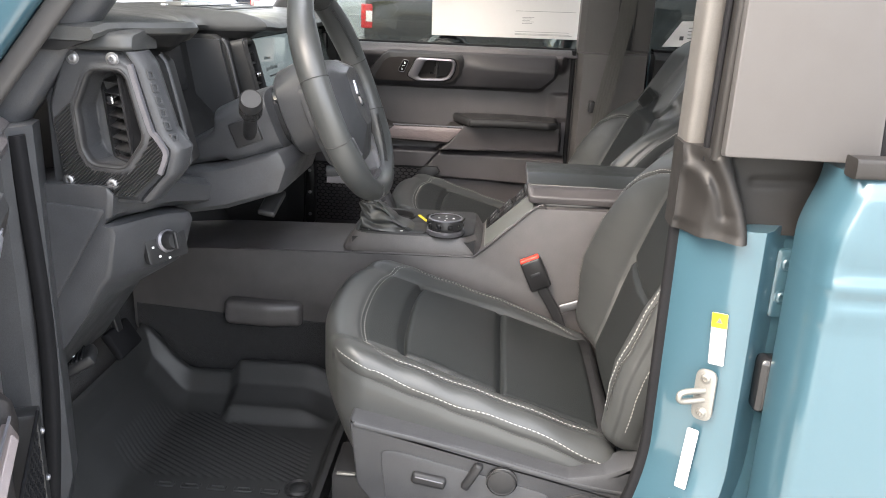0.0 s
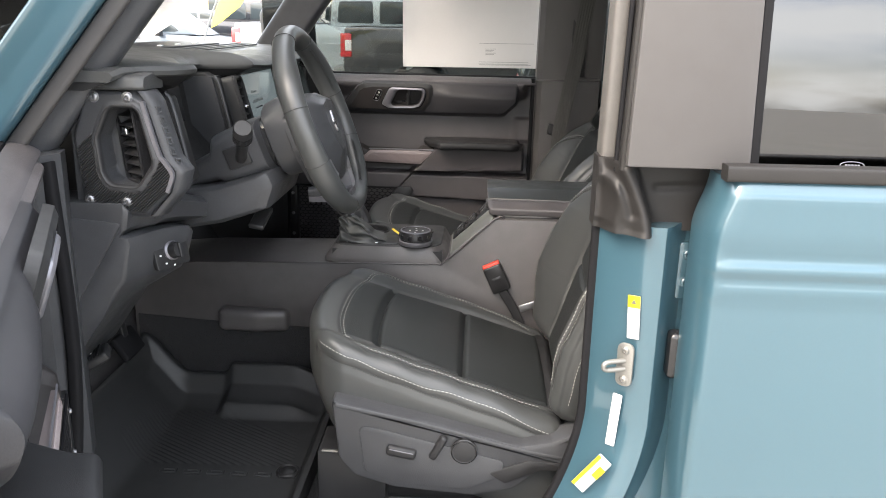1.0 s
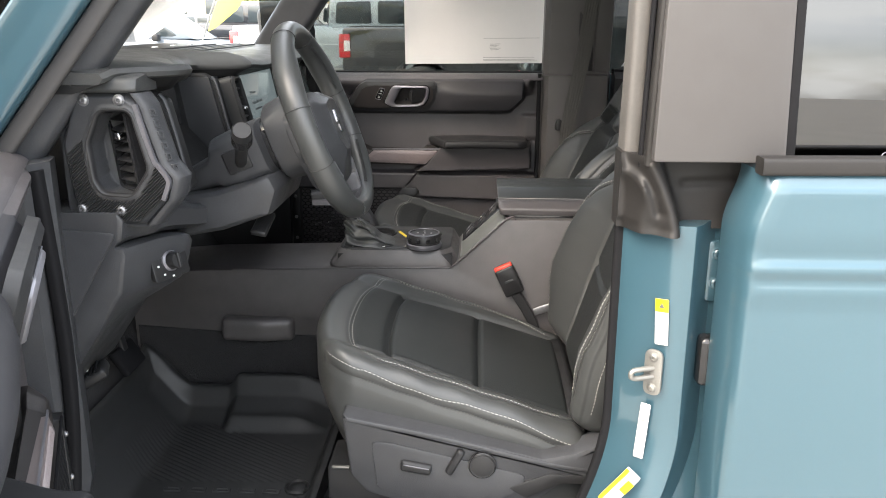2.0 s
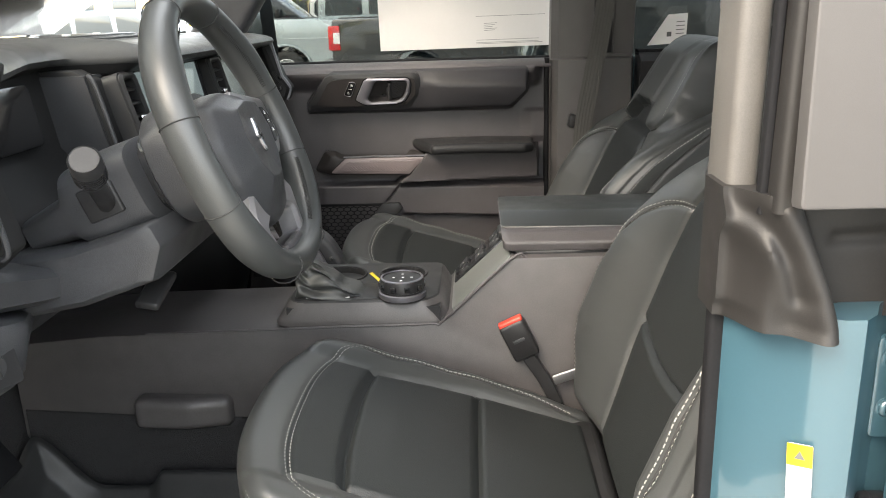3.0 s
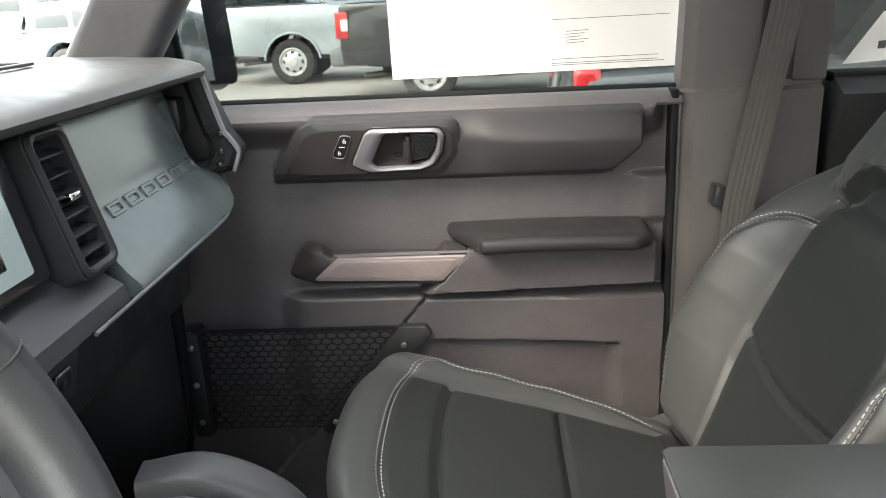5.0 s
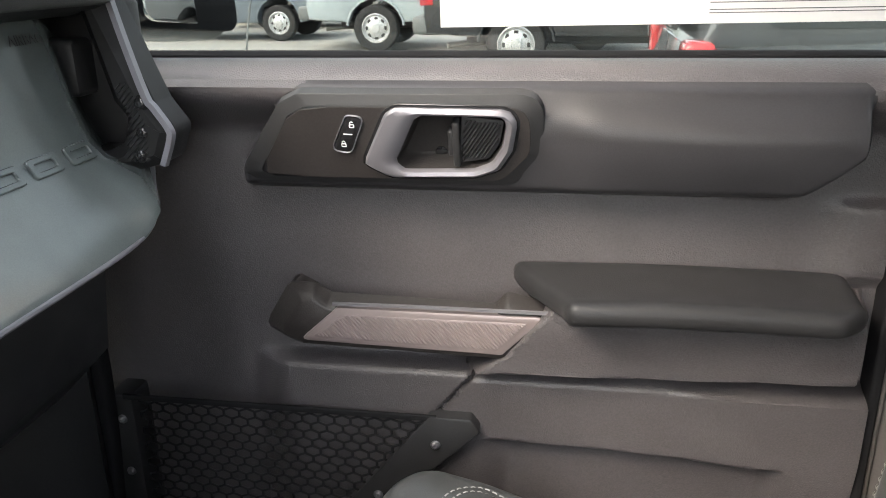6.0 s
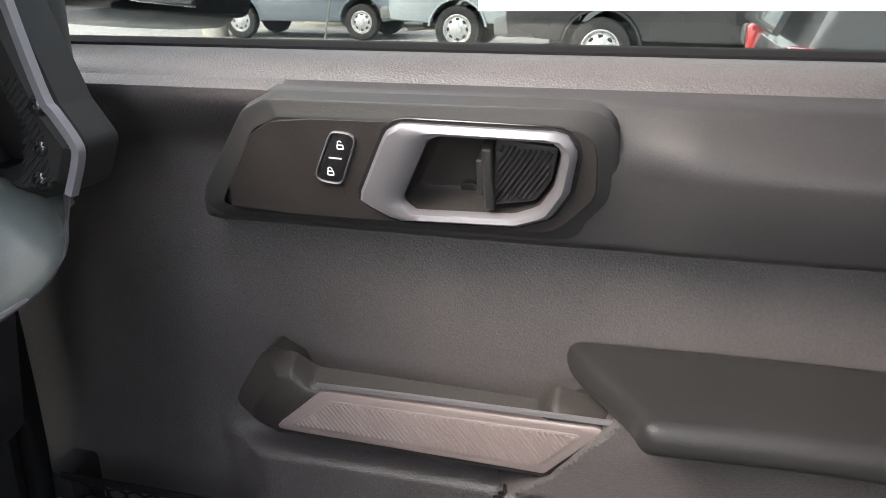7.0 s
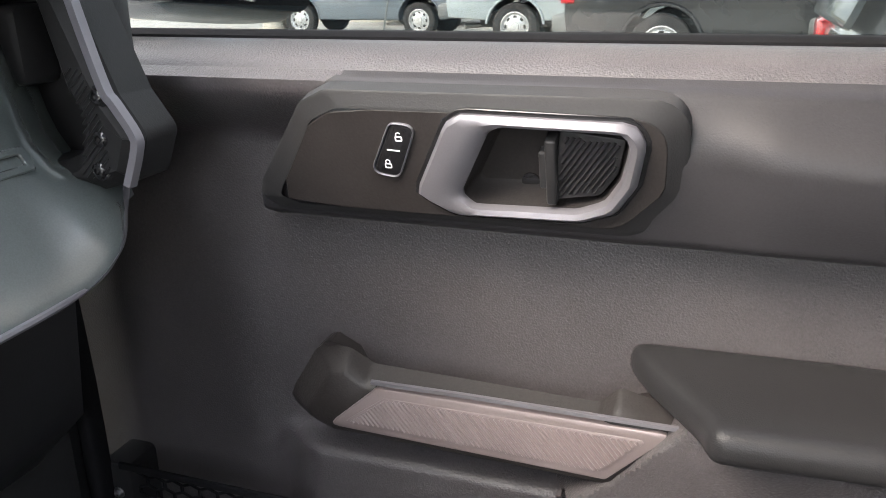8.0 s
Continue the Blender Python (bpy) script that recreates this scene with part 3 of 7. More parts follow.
    for cu, cv, opened in ((-0.0385, 0.0785, 1), (-0.0487, 0.0580, 0)):
        bm = frame_plate(rrect(0.0048, 0.0036, 0.0008), rrect(0.0034, 0.0022, 0.0005), MB @ at(cu, cv, 0), 0.006 + hh, 0.0068 + hh, 0.0002)
        sh = [(cu - 0.0014, cv + 0.0018), (cu - 0.0014, cv + 0.0036), (cu, cv + 0.0046), (cu + 0.0014, cv + 0.0036)] + ([] if opened else [(cu + 0.0014, cv + 0.0018)])
        join(bm, tube([MB @ Vector((a, b, 0.0064 + hh)) for a, b in sh], 0.00035, 6))
        part("lock_icon", bm, PRINT, sw)
    # pull and accent strip
    pull = fillet([(-0.160, 1.058), (-0.128, 1.110), (-0.100, 1.113), (-0.080, 1.102), (0.092, 1.098), (0.105, 1.112), (0.150, 1.101), (0.104, 1.044), (-0.128, 1.049)], [0.012, 0.012, 0.012, 0.012, 0.012, 0.008, 0.004, 0.01, 0.012], 4)
    z = lambda P, w: [(p[0], p[1], w) for p in P]
    P = np.array(pull)
    top = P.copy()
    top[:, 1] -= 0.010 * sm(1.07, 1.10, P[:, 1])
    cup = P.copy()
    cup[:, 1] -= 0.036 * sm(1.07, 1.095, P[:, 1]) * sm(-0.115, -0.085, P[:, 0]) * sm(0.125, 0.095, P[:, 0])
    top[:, 0] += 0.022 * sm(-0.08, -0.15, P[:, 0])
    pl = part("door_pull", rings([z(cup, -0.01), z(cup, 0.019), z(cup * 0.15 + P * 0.85, 0.0235), z(P, 0.027), z(P * 0.35 + top * 0.65, 0.038), z(top, 0.044), z(inset(top, 0.004), 0.0465)], MD), PULL, door)
    acc = [(-0.070, 1.0935), (0.144, 1.0935), (0.101, 1.0495), (-0.113, 1.0545)]
    part("accent_frame", plate(fillet(acc, 0.004, 4), MD, 0.030, 0.0485, 0.0015), ACCENT, pl, "bronze grey accent strip")
    ac2 = [(-0.064, 1.086), (0.128, 1.0865), (0.0965, 1.0545), (-0.100, 1.0590)]
    part("accent_inlay", plate(fillet(ac2, 0.003, 4), MD, 0.040, 0.0490, 0.0004), ACCENT, pl)
    bm = bmesh.new()
    Q = np.array(ac2)
    for k in range(62):
        u = -0.118 + k * 0.0041
        s = np.linspace(0, 1, 40)
        px, pz = u + 0.030 * (1 - s), 1.053 + 0.036 * s
        ok = sdf(px, pz, ac2) < -0.0016
        if ok.sum() > 2:
            px, pz = px[ok], pz[ok]
            join(bm, sweep([MD @ Vector((px[0], pz[0], 0.0489)), MD @ Vector((px[-1], pz[-1], 0.0489))], [(-0.0014, 0), (-0.0005, 0.0011), (0.0005, 0.0011), (0.0014, 0)], up=(0, -1, 0)))
    part("accent_ribs", bm, ACCENT, pl)
    bm = sweep([MD @ Vector((x, zz, 0.047)) for x, zz in ((-0.074, 1.0975), (0.0, 1.0985), (0.148, 1.0985))], [(-0.002, 0), (-0.0015, 0.0022), (0.0015, 0.0022), (0.002, 0)], up=(0, -1, 0))
    part("accent_edge", bm, SILVER, pl)
    # armrest pad

    def pad(p):
        x, y, zz = p.T
        u = x / 0.162
        yy = 0.752 + y + 0.02 * sm(0.80, 1.0, u) * sm(0.0, -0.05, y)
        return np.stack([0.270 + x + 0.055 * sm(0.05, -0.05, y) * sm(0.2, -1.0, u), yy, 1.1190 + zz + 0.004 * np.cos(u * 1.3) - 0.002 + 0.006 * sm(-0.03, 0.05, y)], 1)
    part("armrest_pad", pillow((0.162, 0.052, 0.0125), 0.011, 0.005, pad), PAD, door, "soft padded black armrest")
    # storage net
    NET = [(-0.325, 0.775), (-0.325, 0.962), (0.035, 0.962), (-0.115, 0.775)]
    bm = bmesh.new()
    a, hgt = 0.0185, 0.0105
    for r in range(19):
        z0 = 0.778 + r * hgt
        for c in range(42):
            xs = -0.335 + c * a / 2
            up0 = 1 if (c + r) % 2 else -1
            p0, p1 = (xs, z0 + up0 * hgt * 0.17), (xs + a / 2, z0 - up0 * hgt * 0.17)
            if sdf(np.array([xs]), np.array([z0]), NET)[0] > -0.003:
                continue
            join(bm, tube([MD @ Vector((*p0, 0.036)), MD @ Vector((*p1, 0.036))], 0.0013, 5))
            if up0 > 0:
                join(bm, tube([MD @ Vector((*p0, 0.036)), MD @ Vector((p0[0], p0[1] + hgt * 0.66, 0.036))], 0.0016, 5))
    part("pocket_net", bm, RUBBER, door, "black elastic storage net")
    bm = sweep([MD @ Vector((x, 0.9635, 0.037)) for x in (-0.335, -0.15, 0.03)], rrect(0.004, 0.007, 0.0015), up=(0, 0, 1))
    part("net_edge", bm, RUBBER, door)
    tab = fillet([(0.078, 0.951), (0.068, 0.9665), (0.022, 0.9665), (-0.128, 0.780), (-0.118, 0.762), (-0.085, 0.770), (-0.028, 0.838), (0.012, 0.885)], 0.006, 3)
    nt = part("net_bracket", plate(tab, MD, 0.0, 0.040, 0.003), BLACK, door, "black net bracket with three screws")
    tab2 = fillet([(-0.355, 0.76), (-0.325, 0.76), (-0.325, 0.966), (-0.355, 0.966)], 0.006, 3)
    nt2 = part("net_bracket", plate(tab2, MD, 0.0, 0.038, 0.003), BLACK, door, "black net bracket with three screws")
    for x, zz in ((0.029, 0.932), (-0.038, 0.861), (-0.100, 0.788)):
        screw(nt, MD @ Vector((x, zz, 0.040)), (0, -1, 0), 0.0046)
    for x, zz in ((-0.340, 0.934), (-0.340, 0.863), (-0.340, 0.790)):
        screw(nt2, MD @ Vector((x, zz, 0.038)), (0, -1, 0), 0.0046)
    # shell, seals, glass
    sk = lambda x, z: 0.0 + 0.018 * np.sin((z - 0.6) * 4.2)
    part("outer_skin", relief(basis((0, 0.895, 0), (-1, 0, 0), (0, 0, 1)), -0.47, 0.50, 0.58, 1.335, 0.05, sk, -0.055), PAINT, door, "grey-blue painted outer skin")
    cap = [(-0.012, -0.012), (-0.012, 0.000), (-0.006, 0.0010), (0.006, -0.001), (0.022, -0.0075), (0.029, -0.0125), (0.0325, -0.0165), (0.030, -0.0205), (0.0, -0.0205)]
    part("sill_cap", sweep([(x, 0.800, 1.3392) for x in (-0.45, -0.2, 0.0, 0.25, 0.478)], cap), TRIM_SOFT, door)
    prof = [(-0.034, -0.012), (-0.034, 0.004), (-0.030, 0.0065), (-0.018, 0.0060), (-0.013, 0.003), (-0.011, -0.012)]
    part("window_seal", sweep([(x, 0.802, 1.3385) for x in (-0.44, -0.2, 0.0, 0.25, 0.482)], prof), RUBBER, door, "black rubber window seal")
    pane = rbox((0.93, 0.42, 0.005), basis((0.02, 0.842, 1.54), (1, 0, 0), (0, -0.12, 1)), 0.002)
    pn = part("window_pane", pane, GLASS, door, "clear side window glass")
    pn.visible_shadow = False
    prof = rrect(0.011, 0.060, 0.004)
    part("door_seal", sweep([(0.468, 0.802, z) for z in (0.62, 0.8, 1.0, 1.2, 1.34)], prof, up=(0, 1, 0)), RUBBER, door, "black rubber seal down the door edge")
    return door


door_in = build_door()
# the driver's door stands open: mirrored across the car and swung on its hinge
HINGE = Vector((-0.42, -0.79, 0.0))
OPEN = 65.0
swing = Matrix.Translation(HINGE) @ pose(0, 0, 0, 0, 0, -OPEN) @ Matrix.Translation(-HINGE)
flip = Matrix.Translation((0, 2 * 0.03, 0)) @ Matrix.Diagonal((1, -1, 1, 1))
door_out = copy_thing(door_in, Matrix.Translation((-0.025, 0, -0.012)) @ swing @ flip @ Matrix.Translation(HOME[door_in.name]))
door_out.name = "door_2"
tagged(door_out, "open dark grey moulded car door swung outwards on its hinges", "car door")

# ---- body shell ----
bm = rbox((2.6, 1.58, 0.05), at(0.55, 0.01, 0.555), 0.01)
solo("floor", bm, CARPET, "black carpeted car floor", "floor", kind="structure")
toe = plate([(-0.75, 0.55), (-0.75, 1.0), (-0.70, 1.0), (-0.52, 0.70), (-0.46, 0.60), (-0.46, 0.55)], basis((0, 0.78, 0), (1, 0, 0), (0, 0, 1)), 0, 1.50, 0.004)
solo("toe_board", toe, CARPET, "black carpeted toe board of the footwell", "footwell", kind="structure")
bm = rbox((1.94, 1.46, 0.03), at(0.94, 0.01, 1.82), 0.01)
solo("ceiling", bm, HEADLINER, "dark grey roof lining of the car", "ceiling", kind="structure")
bm = plate([(-0.92, 0.55), (-0.92, 1.40), (-0.80, 1.415), (-0.75, 1.38), (-0.75, 0.55)], basis((0, 0.76, 0), (1, 0, 0), (0, 0, 1)), 0, 1.50, 0.004)
solo("firewall", bm, TRIM, "black bulkhead below the windscreen", "bulkhead", kind="structure")
bm = rbox((0.06, 1.5, 0.72), at(1.85, 0.01, 0.94), 0.01)
solo("rear_wall", bm, TRIM, "dark grey rear wall of the cabin", "wall", kind="structure")
for s, y0 in ((1, 0.80), (-1, -0.78)):
    bm = rbox((2.7, 0.12, 0.12), at(0.55, y0, 0.56), 0.02)
    solo("door_sill", bm, PAINT, "grey-blue painted door sill", "door sill", kind="structure")
bm = rbox((0.95, 0.07, 0.012), at(0.05, -0.745, 0.626), 0.004)
solo("sill_plate", bm, BLACK, "black plastic scuff plate on the door sill", "scuff plate", kind="structure")

rg = solo("rear_window", rbox((0.006, 1.42, 0.50), at(1.85, 0.01, 1.55), 0.002), GLASS, "clear glass of the rear window", "rear window", kind="structure")
rg.visible_shadow = False

# windscreen
bm = rbox((1.40, 0.70, 0.006), basis((-0.49, 0.01, 1.625), (0, 1, 0), (0.68, 0, 0.42)), 0.003)
ws = solo("windscreen", bm, SCREEN_GLASS, "clear raked windscreen glass", "windscreen", kind="structure")
ws.visible_shadow = False


def a_pillar(side):
    """Front roof pillar: painted outside, seal, and trim with a louvred grille inside."""
    s = side
    y = lambda v: CL * 0.3 + s * v
    p = thing("windscreen_pillar", (-0.43, y(0.74), 1.30), "grey trimmed front roof pillar with louvred grille, blue outside", "roof pillar", kind="structure")
    base, top = Vector((-0.445, y(0.755), 1.285)), Vector((-0.045, y(0.655), 1.82))
    up = (0, -s, 0.25)
    ln = lambda o: [base.lerp(top, t) + Vector(o) for t in np.linspace(0, 1, 9)]
    part("pillar_trim", sweep(ln((-0.026, -s * 0.035, 0.0)), rrect(0.118, 0.064, 0.024), up=up), TRIM, p)
    part("pillar_seal", sweep(ln((0.006, s * 0.005, 0.004)), rrect(0.026, 0.022, 0.008), up=up), CANVAS, p, "grey-black rubber door seal")
    part("outer_pillar", sweep(ln((-0.055, s * 0.022, 0.01)), rrect(0.080, 0.056, 0.018), up=up), PAINT, p, "grey-blue painted outer pillar")
    bm = bmesh.new()
    d = (top - base).normalized()
    for k in range(17):
        c = Vector((-0.322, y(0.676), 1.415)).lerp(Vector((-0.238, y(0.652), 1.550)), k / 16)
        join(bm, rbox((0.032, 0.0055, 0.007), basis(c, (0, 1, 0), d), 0.001, 2))
    join(bm, sweep([(-0.334, y(0.678), 1.412), (-0.250, y(0.654), 1.547)], rrect(0.036, 0.008, 0.002), up=(0.8, 0, -0.6)))
    part("louvre_grille", bm, BLACK, p, "black louvred demister grille")
    return p


a_pillar(-1)
a_pillar(1)

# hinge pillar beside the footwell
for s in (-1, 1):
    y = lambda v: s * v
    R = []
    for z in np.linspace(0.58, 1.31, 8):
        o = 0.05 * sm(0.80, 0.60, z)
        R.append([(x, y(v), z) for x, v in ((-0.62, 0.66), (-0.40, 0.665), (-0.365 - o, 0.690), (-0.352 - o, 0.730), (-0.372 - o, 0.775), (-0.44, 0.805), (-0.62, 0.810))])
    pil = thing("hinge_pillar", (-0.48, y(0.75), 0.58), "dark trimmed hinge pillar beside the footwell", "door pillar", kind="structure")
    # far panel black, its shade put into the colour; near one stays grey
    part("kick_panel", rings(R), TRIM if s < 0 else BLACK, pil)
    part("hinge_seal", sweep(bez([(-0.362, y(0.752), 1.30), (-0.352, y(0.755), 1.0), (-0.372, y(0.76), 0.75), (-0.40, y(0.76), 0.66)], 6), rrect(0.018, 0.020, 0.006), up=(0, 1, 0)), RUBBER, pil)

# door pillar behind the driver: painted jamb, striker, labels
jam = thing("door_jamb", (0.53, -0.78, 0.60), "grey-blue painted door jamb with latch striker and white labels", "door jamb", kind="structure")
PLAN = [(0.500, -0.700), (0.475, -0.736), (0.482, -0.752), (0.506, -0.768), (0.528, -0.786), (0.550, -0.797), (0.566, -0.797), (0.578, -0.786), (0.590, -0.764), (0.606, -0.748), (0.66, -0.745), (0.70, -0.70)]
R = []
for z in np.linspace(0.62, 1.24, 40):
    o = -0.30 * (max(0, 0.93 - z)) ** 1.7 * 3.2
    R.append([(x + o * (1 if i > 0 else 1), v - 0.02 * sm(0.95, 0.7, z), z) for i, (x, v) in enumerate(PLAN)])
part("jamb_skin", rings(R), PAINT, jam)
part("jamb_seal", sweep([(0.475 - 0.30 * (max(0, 0.93 - z)) ** 1.7 * 3.2, -0.735 - 0.02 * sm(0.95, 0.7, z), z) for z in np.linspace(0.64, 1.24, 24)], rrect(0.016, 0.016, 0.005), up=(0, 1, 0)), RUBBER, jam, "black rubber door seal")
NJ = Vector((-0.50, -0.86, 0)).normalized()
MJ = lambda x, y, z: basis((x, y, z), NJ.cross(Vector((0, 0, 1))) * -1, (0, 0, 1))
st = part("striker_plate", plate(rrect(0.026, 0.070, 0.012, 6), MJ(0.5245, -0.7925, 1.024), 0, 0.004, 0.0015), STEEL, jam, "bright steel latch striker")
mj = MJ(0.5245, -0.7925, 1.024)
hook = Vector((-0.95, -0.30, 0)).normalized()
root = mj @ Vector((0, 0, 0.002))
part("striker_loop", tube(bez([root + Vector((0, 0, -0.0065)), root + hook * 0.026 + Vector((0, 0, -0.0065)), root + hook * 0.0335 + Vector((0, 0, -0.004)), root + hook * 0.0350, root + hook * 0.0335 + Vector((0, 0, 0.004)), root + hook * 0.026 + Vector((0, 0, 0.0065)), root + Vector((0, 0, 0.0065))], 5), 0.0040, 10, up=(0, 1, 0)), STEEL, st)
for dv in (-0.024, 0.024):
    screw(st, mj @ Vector((0, dv, 0.004)), NJ, 0.0062, STEEL)


def jamb_label(z0, z1, w, x, y, tilt, head):
    m = MJ(x, y, (z0 + z1) / 2) @ at(0, 0, 0, 0, 0, tilt)
    hgt = z1 - z0
    lb = part("label_sticker", plate(rrect(w, hgt, 0.002), m, 0, 0.0012, 0.0003), LABEL, jam, "small white warning label")
    if head:
        part("label_head", plate(rrect(w, hgt * 0.28, 0.001), m @ at(0, hgt * 0.36, 0), 0.001, 0.0017, 0.0002), YELLOW, lb)
        part("warning_mark", plate([(-0.004, -0.003), (0.004, -0.003), (0, 0.004)], m @ at(0, hgt * 0.36, 0), 0.0015, 0.0021, 0.0001), INK, lb)
    bm = bmesh.new()
    for k in range(5 if head else 9):
        v = (hgt * 0.12 if head else hgt * 0.4) - k * hgt * (0.11 if head else 0.1)
        join(bm, plate(rrect(w * (0.78 - 0.1 * (k % 3)), 0.0026, 0.0004), m @ at(0, v, 0), 0.001, 0.0018, 0.0001))
    part("print_bars", bm, FAINT_INK, lb)


jamb_label(1.066, 1.134, 0.019, 0.531, -0.7915, 3, True)
jamb_label(0.882, 0.972, 0.015, 0.516, -0.787, -4, False)
m = MJ(0.487, -0.795, 0.836) @ at(0, 0, 0, 0, 0, -34)
lb = part("label_sticker", plate(rrect(0.024, 0.075, 0.002), m, -0.003, 0.0035, 0.0003), LABEL, jam, "tyre label with a yellow band")
part("label_head", plate(rrect(0.006, 0.075, 0.001), m @ at(-0.009, 0, 0), 0.003, 0.0042, 0.0002), YELLOW, lb)
part("label_patch", plate(rrect(0.011, 0.024, 0.001), m @ at(0.007, 0.012, 0), 0.003, 0.0042, 0.0002), YELLOW, lb)

# hinge plate and check strap in the gap before the rear door
hg = part("hinge_plate", plate(rrect(0.030, 0.090, 0.006), basis((0.612, -0.752, 1.165), (1, 0, 0), (0, 0, 1)), 0, 0.006, 0.002), PAINT, jam)
for dz in (0.026, -0.018):
    screw(hg, (0.610, -0.758, 1.165 + dz), (0, -1, 0), 0.008, PAINT)
part("door_check", rbox((0.030, 0.03, 0.075), at(0.605, -0.770, 1.035), 0.008), GLOSS, jam, "black door check block")

# soft corner boot and upper pillar
cb = thing("pillar_boot", (0.52, -0.79, 1.22), "black moulded rubber corner piece with folds", "trim piece", kind="structure")


def along(X, Z, pts):
    """Distance to an open line of points, and how far along it the nearest one lies."""
    d, t_at, n = np.full(X.shape, 1.0), np.zeros(X.shape), len(pts) - 1
    for i in range(n):
        (x0, z0), (x1, z1) = pts[i], pts[i + 1]
        t = np.clip(((X - x0) * (x1 - x0) + (Z - z0) * (z1 - z0)) / ((x1 - x0) ** 2 + (z1 - z0) ** 2), 0, 1)
        e = np.hypot(X - x0 - t * (x1 - x0), Z - z0 - t * (z1 - z0))
        t_at, d = np.where(e < d, (i + t) / n, t_at), np.minimum(d, e)
    return d, t_at


def boot_h(x, z):
    fold = [(0.500, 1.322), (0.513, 1.293), (0.526, 1.262), (0.533, 1.236), (0.532, 1.226)]
    d, t = along(x, z, fold)
    h = 0.034 - 0.034 * sm(0.003, 0.017, x - np.interp(z, [1.22, 1.25, 1.29, 1.33], [0.538, 0.533, 0.519, 0.505]))
    h += (0.012 + 0.014 * t) * np.exp(-(d / (0.011 + 0.006 * t)) ** 2)
    d2, t2 = along(x, z, [(0.462, 1.316), (0.482, 1.302), (0.500, 1.278), (0.506, 1.255)])
    h += 0.012 * (1 - 0.6 * t2) * np.exp(-(d2 / 0.009) ** 2)
    d3, _ = along(x, z, [(0.486, 1.318), (0.502, 1.292), (0.514, 1.258)])
    h -= 0.007 * np.exp(-(d3 / 0.007) ** 2)
    h -= 0.036 * sm(0.494, 0.470, x) + 0.006 * sm(1.246, 1.236, z) * sm(0.50, 0.47, x)
    d4, _ = along(x, z, [(0.555, 1.292), (0.640, 1.296)])
    return h - 0.004 * np.exp(-(d4 / 0.006) ** 2)


part("boot_skin", relief(basis((0, -0.758, 0), (1, 0, 0), (0, 0, 1)), 0.466, 0.640, 1.228, 1.334, 0.0028, boot_h, -0.05), BOOT, cb)
up = thing("upper_door_pillar", (0.49, -0.76, 1.32), "grey-beige upper door pillar trim", "roof pillar", kind="structure")
part("pillar_trim", sweep([(0.482, -0.722, 1.290), (0.486, -0.718, 1.55), (0.492, -0.70, 1.82)], rrect(0.024, 0.060, 0.008), up=(0, 1, 0)), POST_GREY, up)
part("pillar_seal", sweep([(0.497, -0.786, 1.322), (0.505, -0.776, 1.55), (0.514, -0.757, 1.82)], rrect(0.014, 0.030, 0.005), up=(0, 1, 0)), BOOT, up, "black rubber seal")
part("seal_bead", sweep([(0.488, -0.776, 1.318), (0.494, -0.768, 1.55), (0.502, -0.748, 1.82)], rrect(0.006, 0.012, 0.0025), up=(0, 1, 0)), RUBBER, up)

# rear door beside the jamb
rd = thing("door_3", (1.0, -0.86, 0.60), "closed grey-blue rear car door with tinted window", "car door", kind="structure")


def rd_h(x, z):
    edge = x - 0.602 - 0.018 * sm(1.245, 1.325, z) + 0.0005
    roll = np.sqrt(np.clip(1 - np.clip(1 - edge / 0.022, 0, 1) ** 2, 0, 1))
    h = 0.040 * roll + 0.004 * np.exp(-((z - 1.205) / 0.006) ** 2) + 0.006 * sm(1.20, 1.26, z) - 0.01 * sm(1.305, 1.33, z)
    for zc, d_ in ((1.222, 0.0035), (1.190, 0.0030), (1.163, 0.0018)):
        h -= d_ * np.exp(-((z - zc) / 0.004) ** 2) * sm(0.012, 0.03, edge)
    h += 0.003 * sm(1.150, 1.166, z) * sm(1.232, 1.218, z) - 0.0022 * np.exp(-((edge - 0.022) / 0.003) ** 2)
    return h + 0.012 * np.sin((z - 0.6) * 3.0) - 0.02


part("door_skin", relief(basis((0, -0.845, 0), (1, 0, 0), (0, 0, 1)), 0.602, 1.70, 0.60, 1.327, 0.006, rd_h, -0.06, lambda u, v: u + 0.018 * sm(1.245, 1.325, v) * sm(1.2, 0.6, u)), PAINT, rd)
part("belt_moulding", sweep([(0.616, -0.865, 1.336), (0.75, -0.865, 1.337), (1.70, -0.868, 1.342)], rrect(0.030, 0.022, 0.005), up=(0, 0, 1)), BOOT, rd, "black belt moulding")
MQ = basis((0.0, -0.828, 1.333), (1, 0, 0), (0, 0.14, 1))
part("quarter_panel", plate(fillet([(0.494, 0.0), (0.660, 0.0), (0.664, 0.44), (0.515, 0.44)], 0.004, 3), MQ, -0.012, 0.004, 0.002), CANVAS, rd, "matt black window corner panel")
part("window_post", plate(fillet([(0.660, 0.002), (0.672, 0.002), (0.678, 0.44), (0.666, 0.44)], 0.002, 3), MQ, -0.02, 0.001, 0.001), RUBBER, rd)
part("tinted_glass", plate([(0.672, 0.0), (1.70, 0.0), (1.62, 0.44), (0.678, 0.44)], MQ, -0.012, -0.006, 0.001), TINT, rd, "dark tinted rear window")
part("lower_shade", plate([(0.672, 0.0), (1.70, 0.0), (1.70, 0.022), (0.672, 0.020)], MQ, -0.020, -0.014, 0.001), BLACK, rd)
bm = frame_plate(circle(0.017, 20, 0.0055), circle(0.0155, 20, 0.0045), MQ @ at(0.80, 0.011, 0), -0.007, -0.0052, 0.0002)
